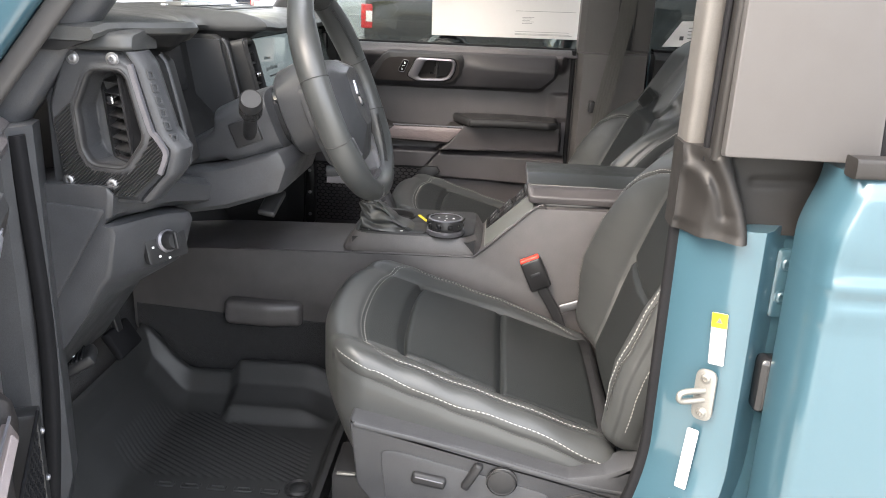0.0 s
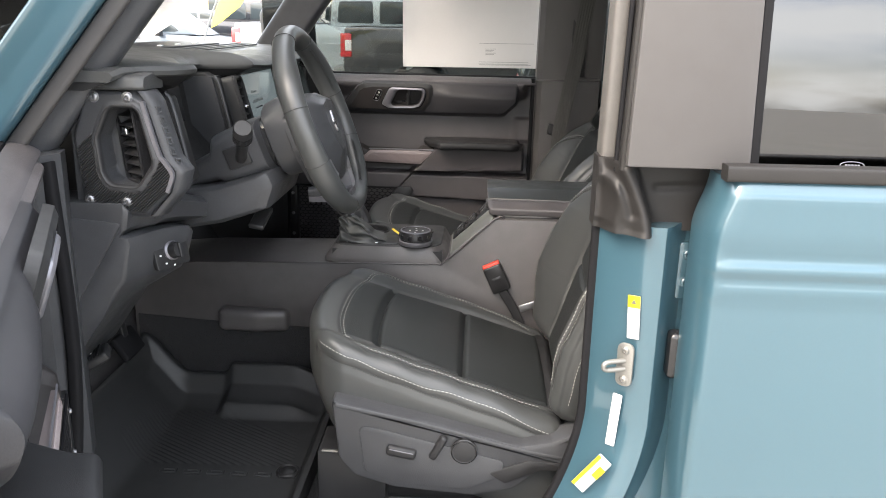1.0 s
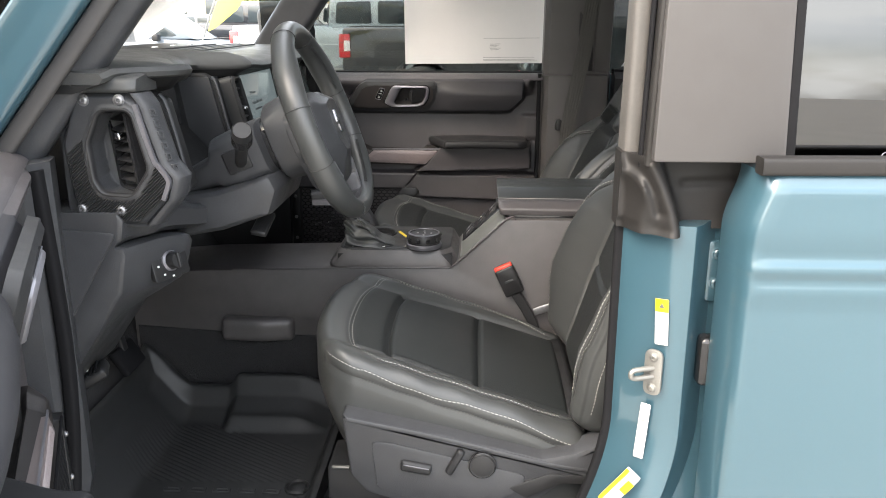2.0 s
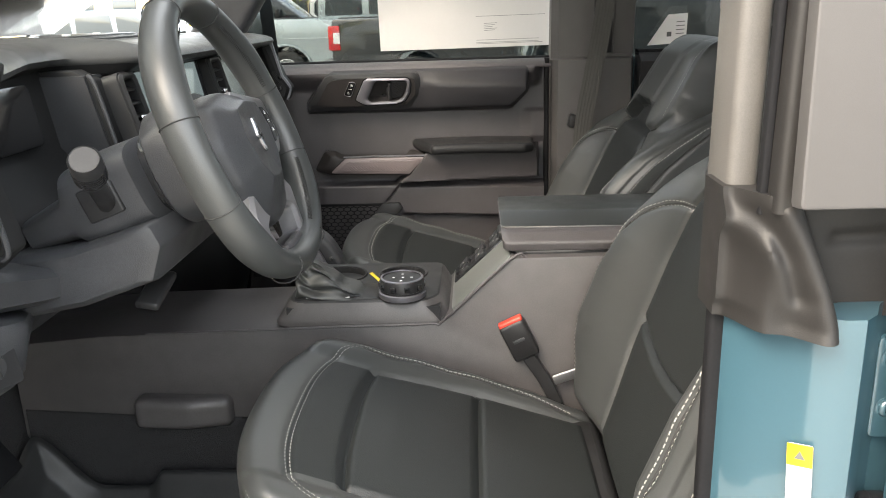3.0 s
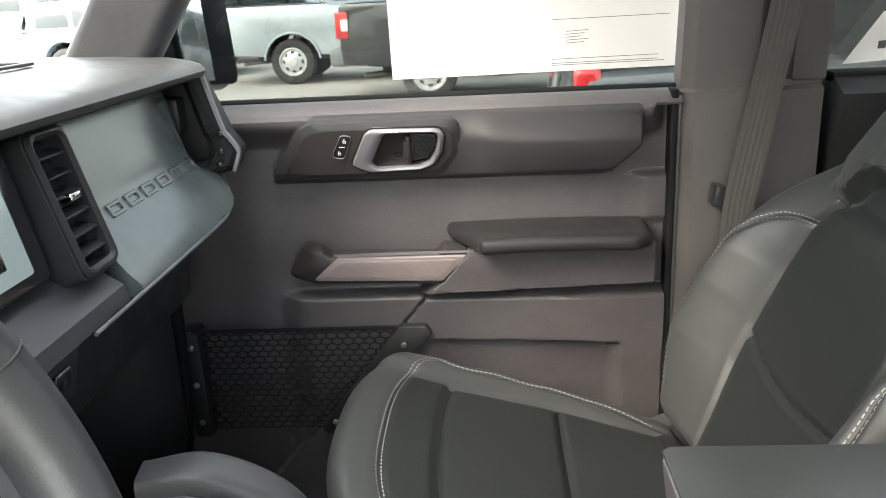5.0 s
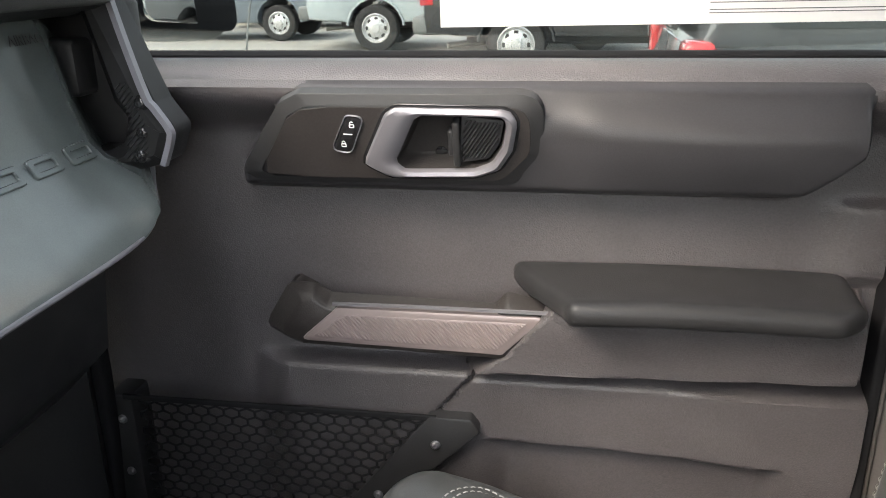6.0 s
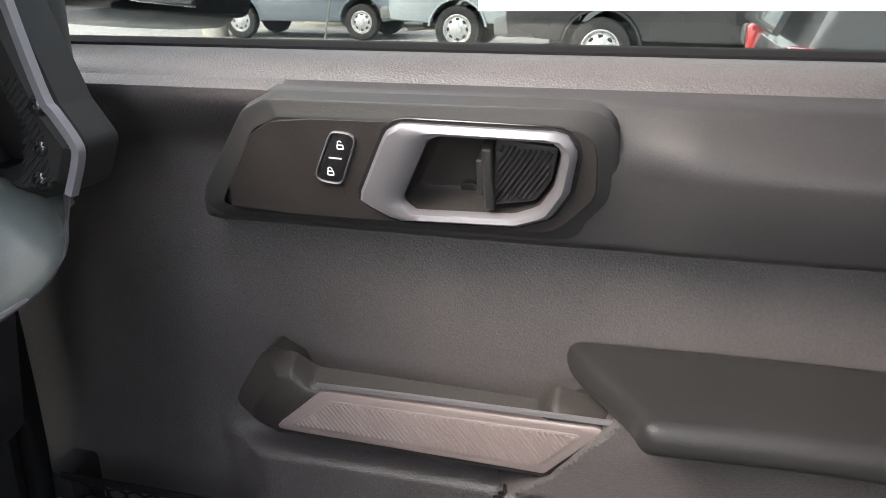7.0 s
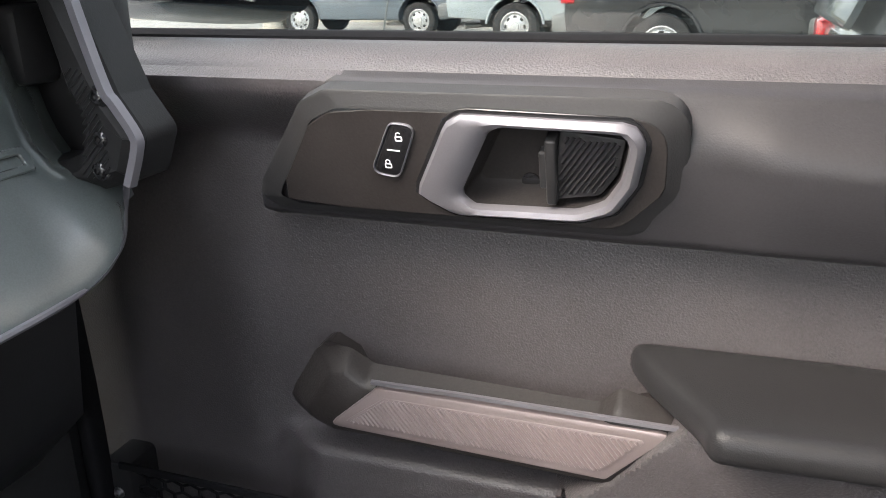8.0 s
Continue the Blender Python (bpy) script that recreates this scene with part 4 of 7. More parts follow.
for k in range(5):
    join(bm, plate(rrect(0.0032, 0.0034, 0.0005), MQ @ at(0.792 + k * 0.0042, 0.0105, 0), -0.007, -0.0054, 0.0001))
part("glass_stamp", bm, SILVER, rd, "small white oval glass stamp")

# far side: pillar with belt, rear door panel and window
fp = thing("far_door_pillar", (0.55, 0.80, 0.60), "grey plastic door pillar trim with a seat belt", "door pillar", kind="structure")
R = []
for z in (0.60, 1.0, 1.18, 1.30, 1.335, 1.340, 1.36, 1.55, 1.80):
    o = 0.012 if z < 1.338 else 0.0
    lean = 0.05 * sm(1.3, 1.8, z)
    R.append([(x, yv - o - lean, z) for x, yv in ((0.477, 0.83), (0.479, 0.795), (0.496, 0.778), (0.600, 0.770), (0.684, 0.776), (0.698, 0.83))])
part("pillar_cover", rings(R), PILLAR, fp)
part("pillar_flange", sweep([(0.4765, 0.792, z) for z in (0.62, 1.0, 1.336)], rrect(0.005, 0.030, 0.002), up=(0, 1, 0)), POST_GREY, fp, "pale grey edge strip")
part("upper_panel", rbox((0.052, 0.010, 0.44), at(0.662, 0.750, 1.566, 6, 0, 0), 0.004), PILLAR, fp)
part("belt_slot", rbox((0.048, 0.006, 0.40), at(0.608, 0.750, 1.55, 4, 0, 0), 0.002), BLACK, fp)
rp = thing("door_4", (1.1, 0.85, 0.60), "closed rear car door with dark lining and window", "car door", kind="structure")
part("inner_panel", relief(MD, 0.704, 1.70, 0.60, 1.348, 0.02, lambda x, z: 0.03 + 0.03 * sm(1.2, 1.33, z) - 0.04 * sm(1.33, 1.348, z), -0.03), BLACK, rp)
part("outer_skin", relief(basis((0, 0.895, 0), (-1, 0, 0), (0, 0, 1)), -1.70, -0.51, 0.58, 1.335, 0.05, lambda x, z: 0.018 * np.sin((z - 0.6) * 4.2), -0.055), PAINT, rp)
part("window_seal", sweep([(x, 0.806, 1.348) for x in (0.704, 1.0, 1.70)], rrect(0.05, 0.014, 0.004)), RUBBER, rp)
g = part("window_pane", rbox((1.02, 0.42, 0.005), basis((1.17, 0.842, 1.54), (1, 0, 0), (0, -0.12, 1)), 0.002), REAR_GLASS, rp, "tinted rear side glass")
g.visible_shadow = False

belt = thing("seat_belt", (0.52, 0.70, 0.95), "dark woven seat belt webbing on the far door pillar", "seat belt")
WEB = [(-0.023, -0.0008), (0.023, -0.0008), (0.023, 0.0008), (-0.023, 0.0008)]
part("webbing", sweep(bez([(0.640, 0.700, 1.74), (0.606, 0.722, 1.464), (0.585, 0.728, 1.326), (0.559, 0.725, 1.174), (0.556, 0.735, 1.05)], 8), WEB, up=(0, -1, 0)), BELT, belt)
for k in (-0.016, -0.008, 0.0, 0.008, 0.016):
    part("rib", sweep([(x + k, y - 0.0012, z) for x, y, z in bez([(0.640, 0.700, 1.74), (0.606, 0.722, 1.464), (0.585, 0.728, 1.326), (0.559, 0.725, 1.174), (0.556, 0.735, 1.05)], 8)], [(-0.0022, 0), (0, 0.0008), (0.0022, 0)], up=(0, -1, 0)), BELT, belt)
part("belt_guide", rbox((0.016, 0.030, 0.034), at(0.530, 0.742, 1.182, 0, 8, 0), 0.004), BLACK, belt)

# window sheet
ps = thing("window_sheet", (0.26, 0.826, 1.37), "large white printed paper sheet stuck inside the window", "paper sheet")
MP = basis((0.031, 0.8325, 1.367), (0.45, 0, 0.004), (0, -0.12, 1))
part("sheet", plate([(0, 0), (0.452, 0), (0.452, 0.30), (0, 0.30)], MP, 0, 0.0012, 0.0002), PAPER, ps)
for v, a, b in ((0.080, 0.255, 0.435), (0.019, 0.255, 0.42), (0.0125, 0.255, 0.42), (0.0095, 0.255, 0.43)):
    part("print_line", plate([(a, v), (b, v), (b, v + 0.0008), (a, v + 0.0008)], MP, 0.001, 0.0016, 0.0001), INK, ps)
for k in range(5):
    w = 0.035 - 0.006 * (k % 3)
    part("print_line", plate([(0.276, 0.062 - k * 0.0045), (0.276 + w, 0.063 - k * 0.0045), (0.276 + w, 0.0622 - k * 0.0045), (0.276, 0.0612 - k * 0.0045)], MP, 0.001, 0.0016, 0.0001), INK, ps)

# ---- dashboard ----
dash = thing("dashboard", (-0.45, 0.03, 1.10), "dark grey moulded dashboard with vents, display and silver trimmed end pieces", "dashboard")


def lip_x(y):
    """Rear edge of the dash top along the car's width; it sweeps back over the instruments."""
    return np.interp(y, [-0.72, -0.665, -0.63, -0.60, -0.572, -0.552, -0.50, -0.28, -0.20, -0.17, -0.135, 0.66, 0.735], [-0.272, -0.248, -0.214, -0.194, -0.186, -0.192, -0.226, -0.318, -0.328, -0.318, -0.212, -0.212, -0.245])


R, L = [], []
for y in np.linspace(-0.712, 0.735, 190):
    x = float(lip_x(y))
    d = 0.020 * float(sm(0.69, 0.735, y)) + 0.006 * float(sm(-0.685, -0.712, y))
    rise = 0.010 * float(sm(-0.56, -0.62, y))
    hump = 0.014 * float(sm(0.0, -0.15, y))
    lift = 0.020 * float(sm(-0.50, -0.57, y))
    nose = 1.409 + hump * 0.5 + lift * 0.8
    prof = [(-0.90, 1.37), (-0.90, 1.425), (-0.70, 1.436 + hump), (-0.50, 1.436 + hump), (x - 0.12, 1.432 + hump), (x - 0.05, 1.427 + hump), (x - 0.018, 1.421 + hump * 0.85 + lift * 0.3), (x - 0.005, nose + 0.007), (x, nose), (x - 0.004, nose - 0.007), (x - 0.012, nose - 0.010), (x - 0.10, nose - 0.010)]
    R.append([(px, y, pz - d * (pz > 1.39)) for px, pz in prof])
    # separate black underside: the shade below the lip put into its colour
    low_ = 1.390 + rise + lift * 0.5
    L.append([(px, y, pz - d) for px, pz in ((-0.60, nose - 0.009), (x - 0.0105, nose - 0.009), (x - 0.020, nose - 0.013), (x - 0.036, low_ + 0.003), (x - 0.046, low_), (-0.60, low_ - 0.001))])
part("dash_top", rings(R), DASH, dash, "grained dark grey dash top")
part("lip_shade", rings(L), GRIP_SHADE, dash, "underside of the dash top lip, its shade coloured black")
R = []
for x, k in ((-0.362, 0.86), (-0.356, 0.96), (-0.345, 1.0), (-0.262, 1.0), (-0.246, 0.98), (-0.236, 0.92), (-0.231, 0.80)):
    R.append([(x, -0.655 + (y + 0.655) * k, 1.412 + (z - 1.412) * k) for y, z in fillet([(-0.699, 1.409), (-0.692, 1.427), (-0.640, 1.434), (-0.600, 1.428), (-0.600, 1.402), (-0.694, 1.405)], [0.006, 0.014, 0.02, 0.012, 0.002, 0.002], 5)])
part("end_cap", rings(R), DASH, dash, "rounded dark cap over the end piece")
# slot and speaker grille on the top
MT = basis((-0.46, 0.20, 1.4375), (0, 1, 0), (-1, 0, 0))
part("top_tray", plate(rrect(0.60, 0.16, 0.03), MT @ at(0, 0.10, 0), -0.008, 0.004, 0.003), BLACK, dash)
part("top_slot", plate(rrect(0.52, 0.012, 0.005), MT @ at(0.02, -0.045, 0), -0.002, 0.0015, 0.0005), BLACK, dash)
part("top_border", frame_plate(rrect(0.62, 0.075, 0.02), rrect(0.60, 0.055, 0.015), MT @ at(0.02, -0.045, 0), -0.002, 0.002, 0.0008), DASH, dash)
for k in (-0.1, 0.02, 0.15):
    part("tray_switch", rbox((0.018, 0.010, 0.004), MT @ at(k, 0.05, 0.005), 0.001), PRINT, dash)
# far side face
R = []
for y in np.linspace(0.312, 0.70, 30):
    e = 0.03 * float(sm(0.64, 0.70, y))
    c = 0.012 * float(sm(0.60, 0.70, y))
    R.append([(x - e, y, z + (c * 3 if z < 1.25 else 0)) for x, z in ((-0.60, 1.39), (-0.278, 1.39), (-0.274, 1.380), (-0.252, 1.300), (-0.246, 1.286), (-0.236, 1.272), (-0.205, 1.230), (-0.192, 1.216), (-0.190, 1.209), (-0.198, 1.203), (-0.33, 1.190), (-0.60, 1.18))])
fa = part("far_panel", rings(R), DASH_PANEL, dash, "satin grey passenger side panel with raised letters")
edge = bez([(-0.1905, 0.20, 1.2085), (-0.1905, 0.45, 1.2085), (-0.1915, 0.60, 1.2105), (-0.200, 0.655, 1.222), (-0.214, 0.682, 1.240), (-0.222, 0.700, 1.262)], 8)
part("panel_edge", tube(edge, 0.0024, 8), SILVER, fa, "thin silver edge line")
MF = basis((-0.2435, 0.505, 1.2815), (0, 1, 0), (-0.05, 0, 0.08))
for k in range(6):
    m = MF @ at(-0.118 + k * 0.047, 0.0, 0)
    bm = frame_plate(rrect(0.036, 0.017, 0.004), rrect(0.024, 0.007, 0.002), m, -0.002, 0.0032, 0.0008)
    part("raised_letter", bm, DASH_PANEL, fa)
text(fa, "AIRBAG", basis((-0.2715, 0.620, 1.374), (0, 1, 0), (-0.022, 0, 0.08)), 0.012, BLACK)
# glove box and lower dash, far side
R = []
for y in np.linspace(0.16, 0.70, 8):
    R.append([(x, y, z) for x, z in ((-0.60, 1.195), (-0.30, 1.197), (-0.285, 1.18), (-0.30, 1.06), (-0.36, 1.0), (-0.60, 0.98))])
part("glove_box", rings(R), BLACK, dash, "black glove box")


def vent(y, x0=-0.245, w=0.058, lean=0.0):
    m = basis((x0, y, 1.318), (0, 1, 0), (-0.26, 0, 1))
    v = part("air_vent", frame_plate(rrect(w, 0.150, 0.014, 5), rrect(w - 0.018, 0.130, 0.010, 5), m, -0.03, 0.012, 0.004), BLACK, dash, "upright black air vent")
    part("vent_back", plate(rrect(w - 0.010, 0.14, 0.01), m, -0.03, -0.012, 0.001), GLOSS, v)
    for k in range(6):
        part("vent_slat", rbox((w - 0.019, 0.003, 0.016), m @ at(0, -0.05 + k * 0.02, -0.001, 28, 0, 0), 0.001, 2), BLACK, v)
    part("vent_tab", rbox((0.020, 0.008, 0.014), m @ at(0.002, 0.004, 0.006), 0.002), CHROME, v)
    part("vent_rim", frame_plate(rrect(w + 0.004, 0.154, 0.015, 5), rrect(w, 0.150, 0.014, 5), m, -0.02, 0.006, 0.001), SURROUND, v)


vent(0.274, -0.236, 0.072)
vent(-0.140, -0.238)
# display
MS = basis((-0.252, 0.055, 1.333), (0, 1, 0), (-0.20, 0, 1))
ds = part("display", plate(rrect(0.335, 0.150, 0.012), MS, -0.05, 0.004, 0.002), GLOSS, dash, "wide touch screen, lit pale blue")
part("screen_glow", plate(rrect(0.285, 0.118, 0.004), MS @ at(0, -0.004, 0), 0.003, 0.0048, 0.0002), SCREEN, ds)
text(ds, "Great Offer Now!", MS @ at(-0.04, -0.010, 0.005), 0.012, INK)
text(ds, "EV Preview", MS @ at(-0.06, 0.012, 0.005), 0.010, INK)
bm = plate(rrect(0.055, 0.0035, 0.001), MS @ at(-0.04, -0.026, 0), 0.0045, 0.0055, 0.0001)
part("print_bars", bm, INK, ds)
part("screen_button", plate(rrect(0.045, 0.016, 0.002), MS @ at(0.085, -0.040, 0), 0.0045, 0.0054, 0.0002), GLOSS, ds)
text(ds, "Subscribe", MS @ at(0.085, -0.040, 0.0056), 0.008, PRINT)
# centre face around the display and the cluster alcove
R = []
for y in np.linspace(-0.20, 0.30, 12):
    R.append([(x, y, z) for x, z in ((-0.60, 1.392), (-0.285, 1.392), (-0.255, 1.255), (-0.205, 1.222), (-0.200, 1.205), (-0.24, 1.19), (-0.60, 1.10))])
part("centre_face", rings(R), TRIM, dash)
part("control_strip", rbox((0.28, 0.055, 0.03), basis((-0.225, 0.055, 1.180), (0, 1, 0), (0.25, 0, 1)), 0.006), BLACK, dash)
for k in range(7):
    part("control_button", rbox((0.026, 0.018, 0.006), basis((-0.205, -0.05 + k * 0.034, 1.185), (0, 1, 0), (0.25, 0, 1)), 0.002), GLOSS, dash)
# recess behind the wheel in near-black, its depth of shade put into the colour
part("cluster_recess", rings([[(x, y, z) for x, z in ((-0.60, 1.40), (-0.352, 1.40), (-0.335, 1.29), (-0.285, 1.235), (-0.27, 1.19), (-0.60, 1.15))] for y in np.linspace(-0.60, -0.15, 8)]), GRIP_SHADE, dash)
MCl = basis((-0.336, -0.36, 1.345), (0, 1, 0), (-0.15, 0, 1))
part("instrument_display", plate(rrect(0.21, 0.085, 0.01), MCl, -0.01, 0.004, 0.002), GLOSS, dash, "dark instrument display")
# side walls of the recess: tall blades coloured for shade, beads for edge highlights
for y, x1, mat in ((-0.585, -0.215, GRIP_SHADE), (-0.185, -0.262, GRIP_SHADE)):
    o = fillet([(-0.38, 1.19), (-0.38, 1.40), (x1 - 0.04, 1.40), (x1 - 0.012, 1.385), (x1 + 0.020, 1.245), (x1 - 0.01, 1.22)], 0.008, 3)
    rw = part("recess_wall", plate(o, basis((0, y, 0), (1, 0, 0), (0, 0, 1)), -0.02, 0.010, 0.004), mat, dash)
    ln_ = bez([(x1 - 0.020, y - 0.008, 1.394), (x1 - 0.008, y - 0.009, 1.370), (x1 + 0.015, y - 0.009, 1.256), (x1 + 0.008, y - 0.008, 1.236)], 6)
    part("highlight_bead", tube(ln_, 0.0035, 8, up=(0, 1, 0)), TRIM, rw)

# near end piece with vent, screws and silver strip
ME = basis((0, -0.688, 0), (1, 0, 0), (0, 0, 1))
OUT = fillet([(-0.322, 1.404), (-0.252, 1.402), (-0.232, 1.388), (-0.208, 1.300), (-0.190, 1.278), (-0.200, 1.244), (-0.240, 1.207), (-0.338, 1.209), (-0.350, 1.330)], [0.01, 0.02, 0.008, 0.008, 0.01, 0.008, 0.008, 0.008, 0.03], 4)
HOLE = fillet([(-0.288, 1.379), (-0.248, 1.379), (-0.240, 1.372), (-0.222, 1.292), (-0.250, 1.252), (-0.296, 1.255), (-0.306, 1.275), (-0.310, 1.330)], 0.020, 8)
STRIP = bez([(-0.2335, 1.3885, 0), (-0.2245, 1.350, 0), (-0.2125, 1.306, 0), (-0.206, 1.296, 0), (-0.1945, 1.278, 0), (-0.1945, 1.268, 0), (-0.2035, 1.2455, 0)], 4)


def end_h(x, z):
    h = 0.012 * sm(-0.004, 0.006, -sdf(x, z, OUT)) - 0.006
    b = sdf(x, z, HOLE)
    h += -0.045 * sm(0.003, -0.004, b) - 0.010 * sm(-0.004, -0.03, b)
    h += 0.003 * sm(0.010, 0.004, b) * sm(-0.004, 0.003, b)
    return h


ep = part("end_piece", relief(ME, -0.356, -0.186, 1.200, 1.408, 0.0021, end_h, -0.05, lambda u, v: -0.356 + (u + 0.356) * (np.interp(v, [1.20, 1.245, 1.278, 1.300, 1.388, 1.408], [-0.232, -0.193, -0.185, -0.203, -0.227, -0.236]) + 0.356) / 0.170), TRIM, dash, "dark textured end piece with four screws")
inner_h = [tuple(p) for p in inset(HOLE, -0.0055)]
part("opening_rim", frame_plate(inner_h, [tuple(p) for p in inset(HOLE, 0.0015)], ME, -0.004, 0.0095, 0.003), BLACK, ep, "black rounded rim of the vent opening", 75)
bm = bmesh.new()
k = 0
for i in range(80):
    c = -0.47 + i * 0.0052
    s = np.linspace(0, 1, 160)
    px, pz = c + 0.24 * s, 1.195 + 0.22 * s
    ok = (sdf(px, pz, OUT) < -0.005) & (sdf(px, pz, HOLE) > 0.0085)
    run = []
    for j in range(len(s)):
        if ok[j]:
            run.append((px[j], pz[j]))
        if (not ok[j] or j == len(s) - 1) and run:
            if len(run) > 3:
                join(bm, sweep([ME @ Vector((*run[0], 0.0060)), ME @ Vector((*run[-1], 0.0060))], [(-0.0016, 0), (0, 0.0022), (0.0016, 0)], up=(0, -1, 0)))
            run = []
tagged(part("knurled_ribs", bm, BLACK, ep), kind="stuff")
part("silver_strip", sweep([ME @ Vector((p.x, p.y, 0.006)) for p in STRIP], [(-0.0035, -0.004), (-0.003, 0.0025), (0.003, 0.0025), (0.0035, -0.004)], up=(0, -1, 0)), SILVER, ep, "satin silver kinked strip")
for x, z in ((-0.309, 1.394), (-0.256, 1.394), (-0.330, 1.2305), (-0.270, 1.2285)):
    screw(ep, ME @ Vector((x, z, 0.006)), (0, -1, 0), 0.0072)
mv = basis((-0.262, -0.655, 1.318), (0.78, -0.62, 0), (-0.10, 0, 1))
for k in range(7):
    part("vent_slat", rbox((0.050, 0.0025, 0.020), mv @ at(0, -0.045 + k * 0.0155, 0.004, 25, 0, 0), 0.001, 2), BLACK, ep)
part("vent_rim", frame_plate(rrect(0.058, 0.128, 0.012, 5), rrect(0.048, 0.116, 0.009, 5), mv, -0.004, 0.016, 0.002), GLOSS, ep)
part("vent_tab", rbox((0.012, 0.010, 0.012), mv @ at(0.004, 0.022, 0.016), 0.002), CHROME, ep)
# corner cheek that turns to the cabin, with the raised name as plain blocks
R = []
for z in np.linspace(1.205, 1.404, 36):
    xo = float(np.interp(z, [1.20, 1.245, 1.278, 1.300, 1.388, 1.405], [-0.235, -0.196, -0.186, -0.204, -0.228, -0.240]))
    R.append([(xo - 0.010, -0.60, z), (xo - 0.010, -0.680, z), (xo - 0.001, -0.690, z), (xo + 0.004, -0.689, z), (xo + 0.009, -0.686, z), (xo + 0.014, -0.674, z), (xo + 0.016, -0.660, z), (xo + 0.013, -0.646, z), (xo + 0.004, -0.636, z), (xo - 0.004, -0.634, z)])
ck = part("end_cheek", rings(R), TRIM, dash)
for k in range(6):
    z = 1.375 - k * 0.0165
    xo = float(np.interp(z, [1.245, 1.278, 1.300, 1.388], [-0.196, -0.186, -0.204, -0.228]))
    m = basis((xo + 0.0118, -0.680, z), (0.010, 0.022, 0), (-0.25, 0, 1))
    part("raised_letter", frame_plate(rrect(0.011, 0.0125, 0.002), rrect(0.005, 0.006, 0.001), m, -0.003, 0.0016, 0.0005), TRIM, ck)
# far end piece: grab handle at the door
MG = basis((0.008, 0.700, 0.017), (1, 0, 0), (0, 0, 1))
fo = fillet([(-0.320, 1.400), (-0.262, 1.400), (-0.238, 1.385), (-0.205, 1.300), (-0.188, 1.276), (-0.200, 1.246), (-0.230, 1.238), (-0.320, 1.238)], 0.01, 4)
fi = fillet([(-0.310, 1.385), (-0.272, 1.385), (-0.262, 1.376), (-0.243, 1.300), (-0.232, 1.285), (-0.240, 1.262), (-0.255, 1.256), (-0.310, 1.256)], 0.008, 4)
gh = part("end_grip", frame_plate(fo, fi, MG, -0.004, 0.036, 0.010), GRIP_SHADE, dash, "dark end grip with silver strip")
part("silver_strip", sweep([MG @ Vector((p.x + 0.004, p.y, 0.036)) for p in STRIP], [(-0.0029, -0.004), (-0.0025, 0.0025), (0.0025, 0.0025), (0.0029, -0.004)], up=(0, -1, 0)), SILVER, gh)
for x, z in ((-0.214, 1.300), (-0.212, 1.274), (-0.2165, 1.254)):
    screw(gh, MG @ Vector((x - 0.004 * (z < 1.29), z, 0.0345)), (0, -1, 0), 0.0056, GLOSS)
part("grip_back", rbox((0.10, 0.05, 0.145), at(-0.288, 0.725, 1.338), 0.014), GRIP_SHADE, gh)
bm = bmesh.new()
GR = fillet([(-0.238, 1.318), (-0.222, 1.318), (-0.214, 1.290), (-0.203, 1.272), (-0.210, 1.248), (-0.236, 1.246), (-0.228, 1.285)], 0.004, 3)
for k in range(26):
    t_ = np.linspace(0, 1, 60)
    px, pz = -0.262 + 0.05 * t_, 1.196 + k * 0.0052 + 0.05 * t_
    ok = sdf(px, pz, GR) < -0.001
    if ok.sum() > 2:
        px, pz = px[ok], pz[ok]
        join(bm, sweep([MG @ Vector((px[0], pz[0], 0.0355)), MG @ Vector((px[-1], pz[-1], 0.0355))], [(-0.0012, 0), (0, 0.0016), (0.0012, 0)], up=(0, -1, 0)))
part("knurled_ribs", bm, BLACK, gh)
part("grip_vent", rbox((0.04, 0.04, 0.05), at(-0.285, 0.690, 1.345), 0.006), BLACK, gh)

# lower dash, near side: belt below the end piece, then the knee panel with the lamp switch
def knee_x(y):
    return float(np.interp(y, [-0.70, -0.64, -0.585, -0.56, -0.42], [-0.270, -0.243, -0.216, -0.214, -0.285]))


R = []
for y in [-0.702, -0.699] + list(np.linspace(-0.694, -0.14, 40)):
    f = float(sm(-0.64, -0.44, y))
    e = 0.006 if y < -0.70 else 0.0
    d = 0.030 * float(sm(-0.63, -0.68, y))
    k = knee_x(y) - e
    g = 0.10 * float(sm(-0.50, -0.36, y))
    R.append([(x, y, z) for x, z in ((-0.60, 1.225), (-0.262, 1.226 - 0.030 * f), (-0.246 + 0.030 * f - d, 1.224 - 0.036 * f), (-0.238 + 0.033 * f - e - d, 1.214 - 0.036 * f), (-0.242 + 0.034 * f - e - d, 1.184 - 0.030 * f), (-0.252 + 0.030 * f - d, 1.176 - 0.028 * f), (-0.285, 1.170 - 0.030 * f), (k - 0.016, 1.172 - 0.034 * f), (k - 0.004, 1.168 - 0.034 * f), (k, 1.158 - 0.034 * f), (k - 0.013, 1.096 + g * 0.3), (k - 0.024, 1.082 + g * 0.3), (-0.325, 1.030 + g), (-0.405, 0.915 + g), (-0.44, 0.900 + g), (-0.60, 0.90 + g))])
part("knee_panel", rings(R), TRIM, dash, "dark grey knee panel")
lowm = basis((knee_x(-0.615) - 0.006, -0.615, 1.126), (0.44, 0.90, 0), (-0.20, 0.08, 1))
lm = part("lamp_switch_panel", plate(rrect(0.074, 0.058, 0.006), lowm, -0.006, 0.0022, 0.001), BLACK, dash, "black lamp switch panel with white marks")
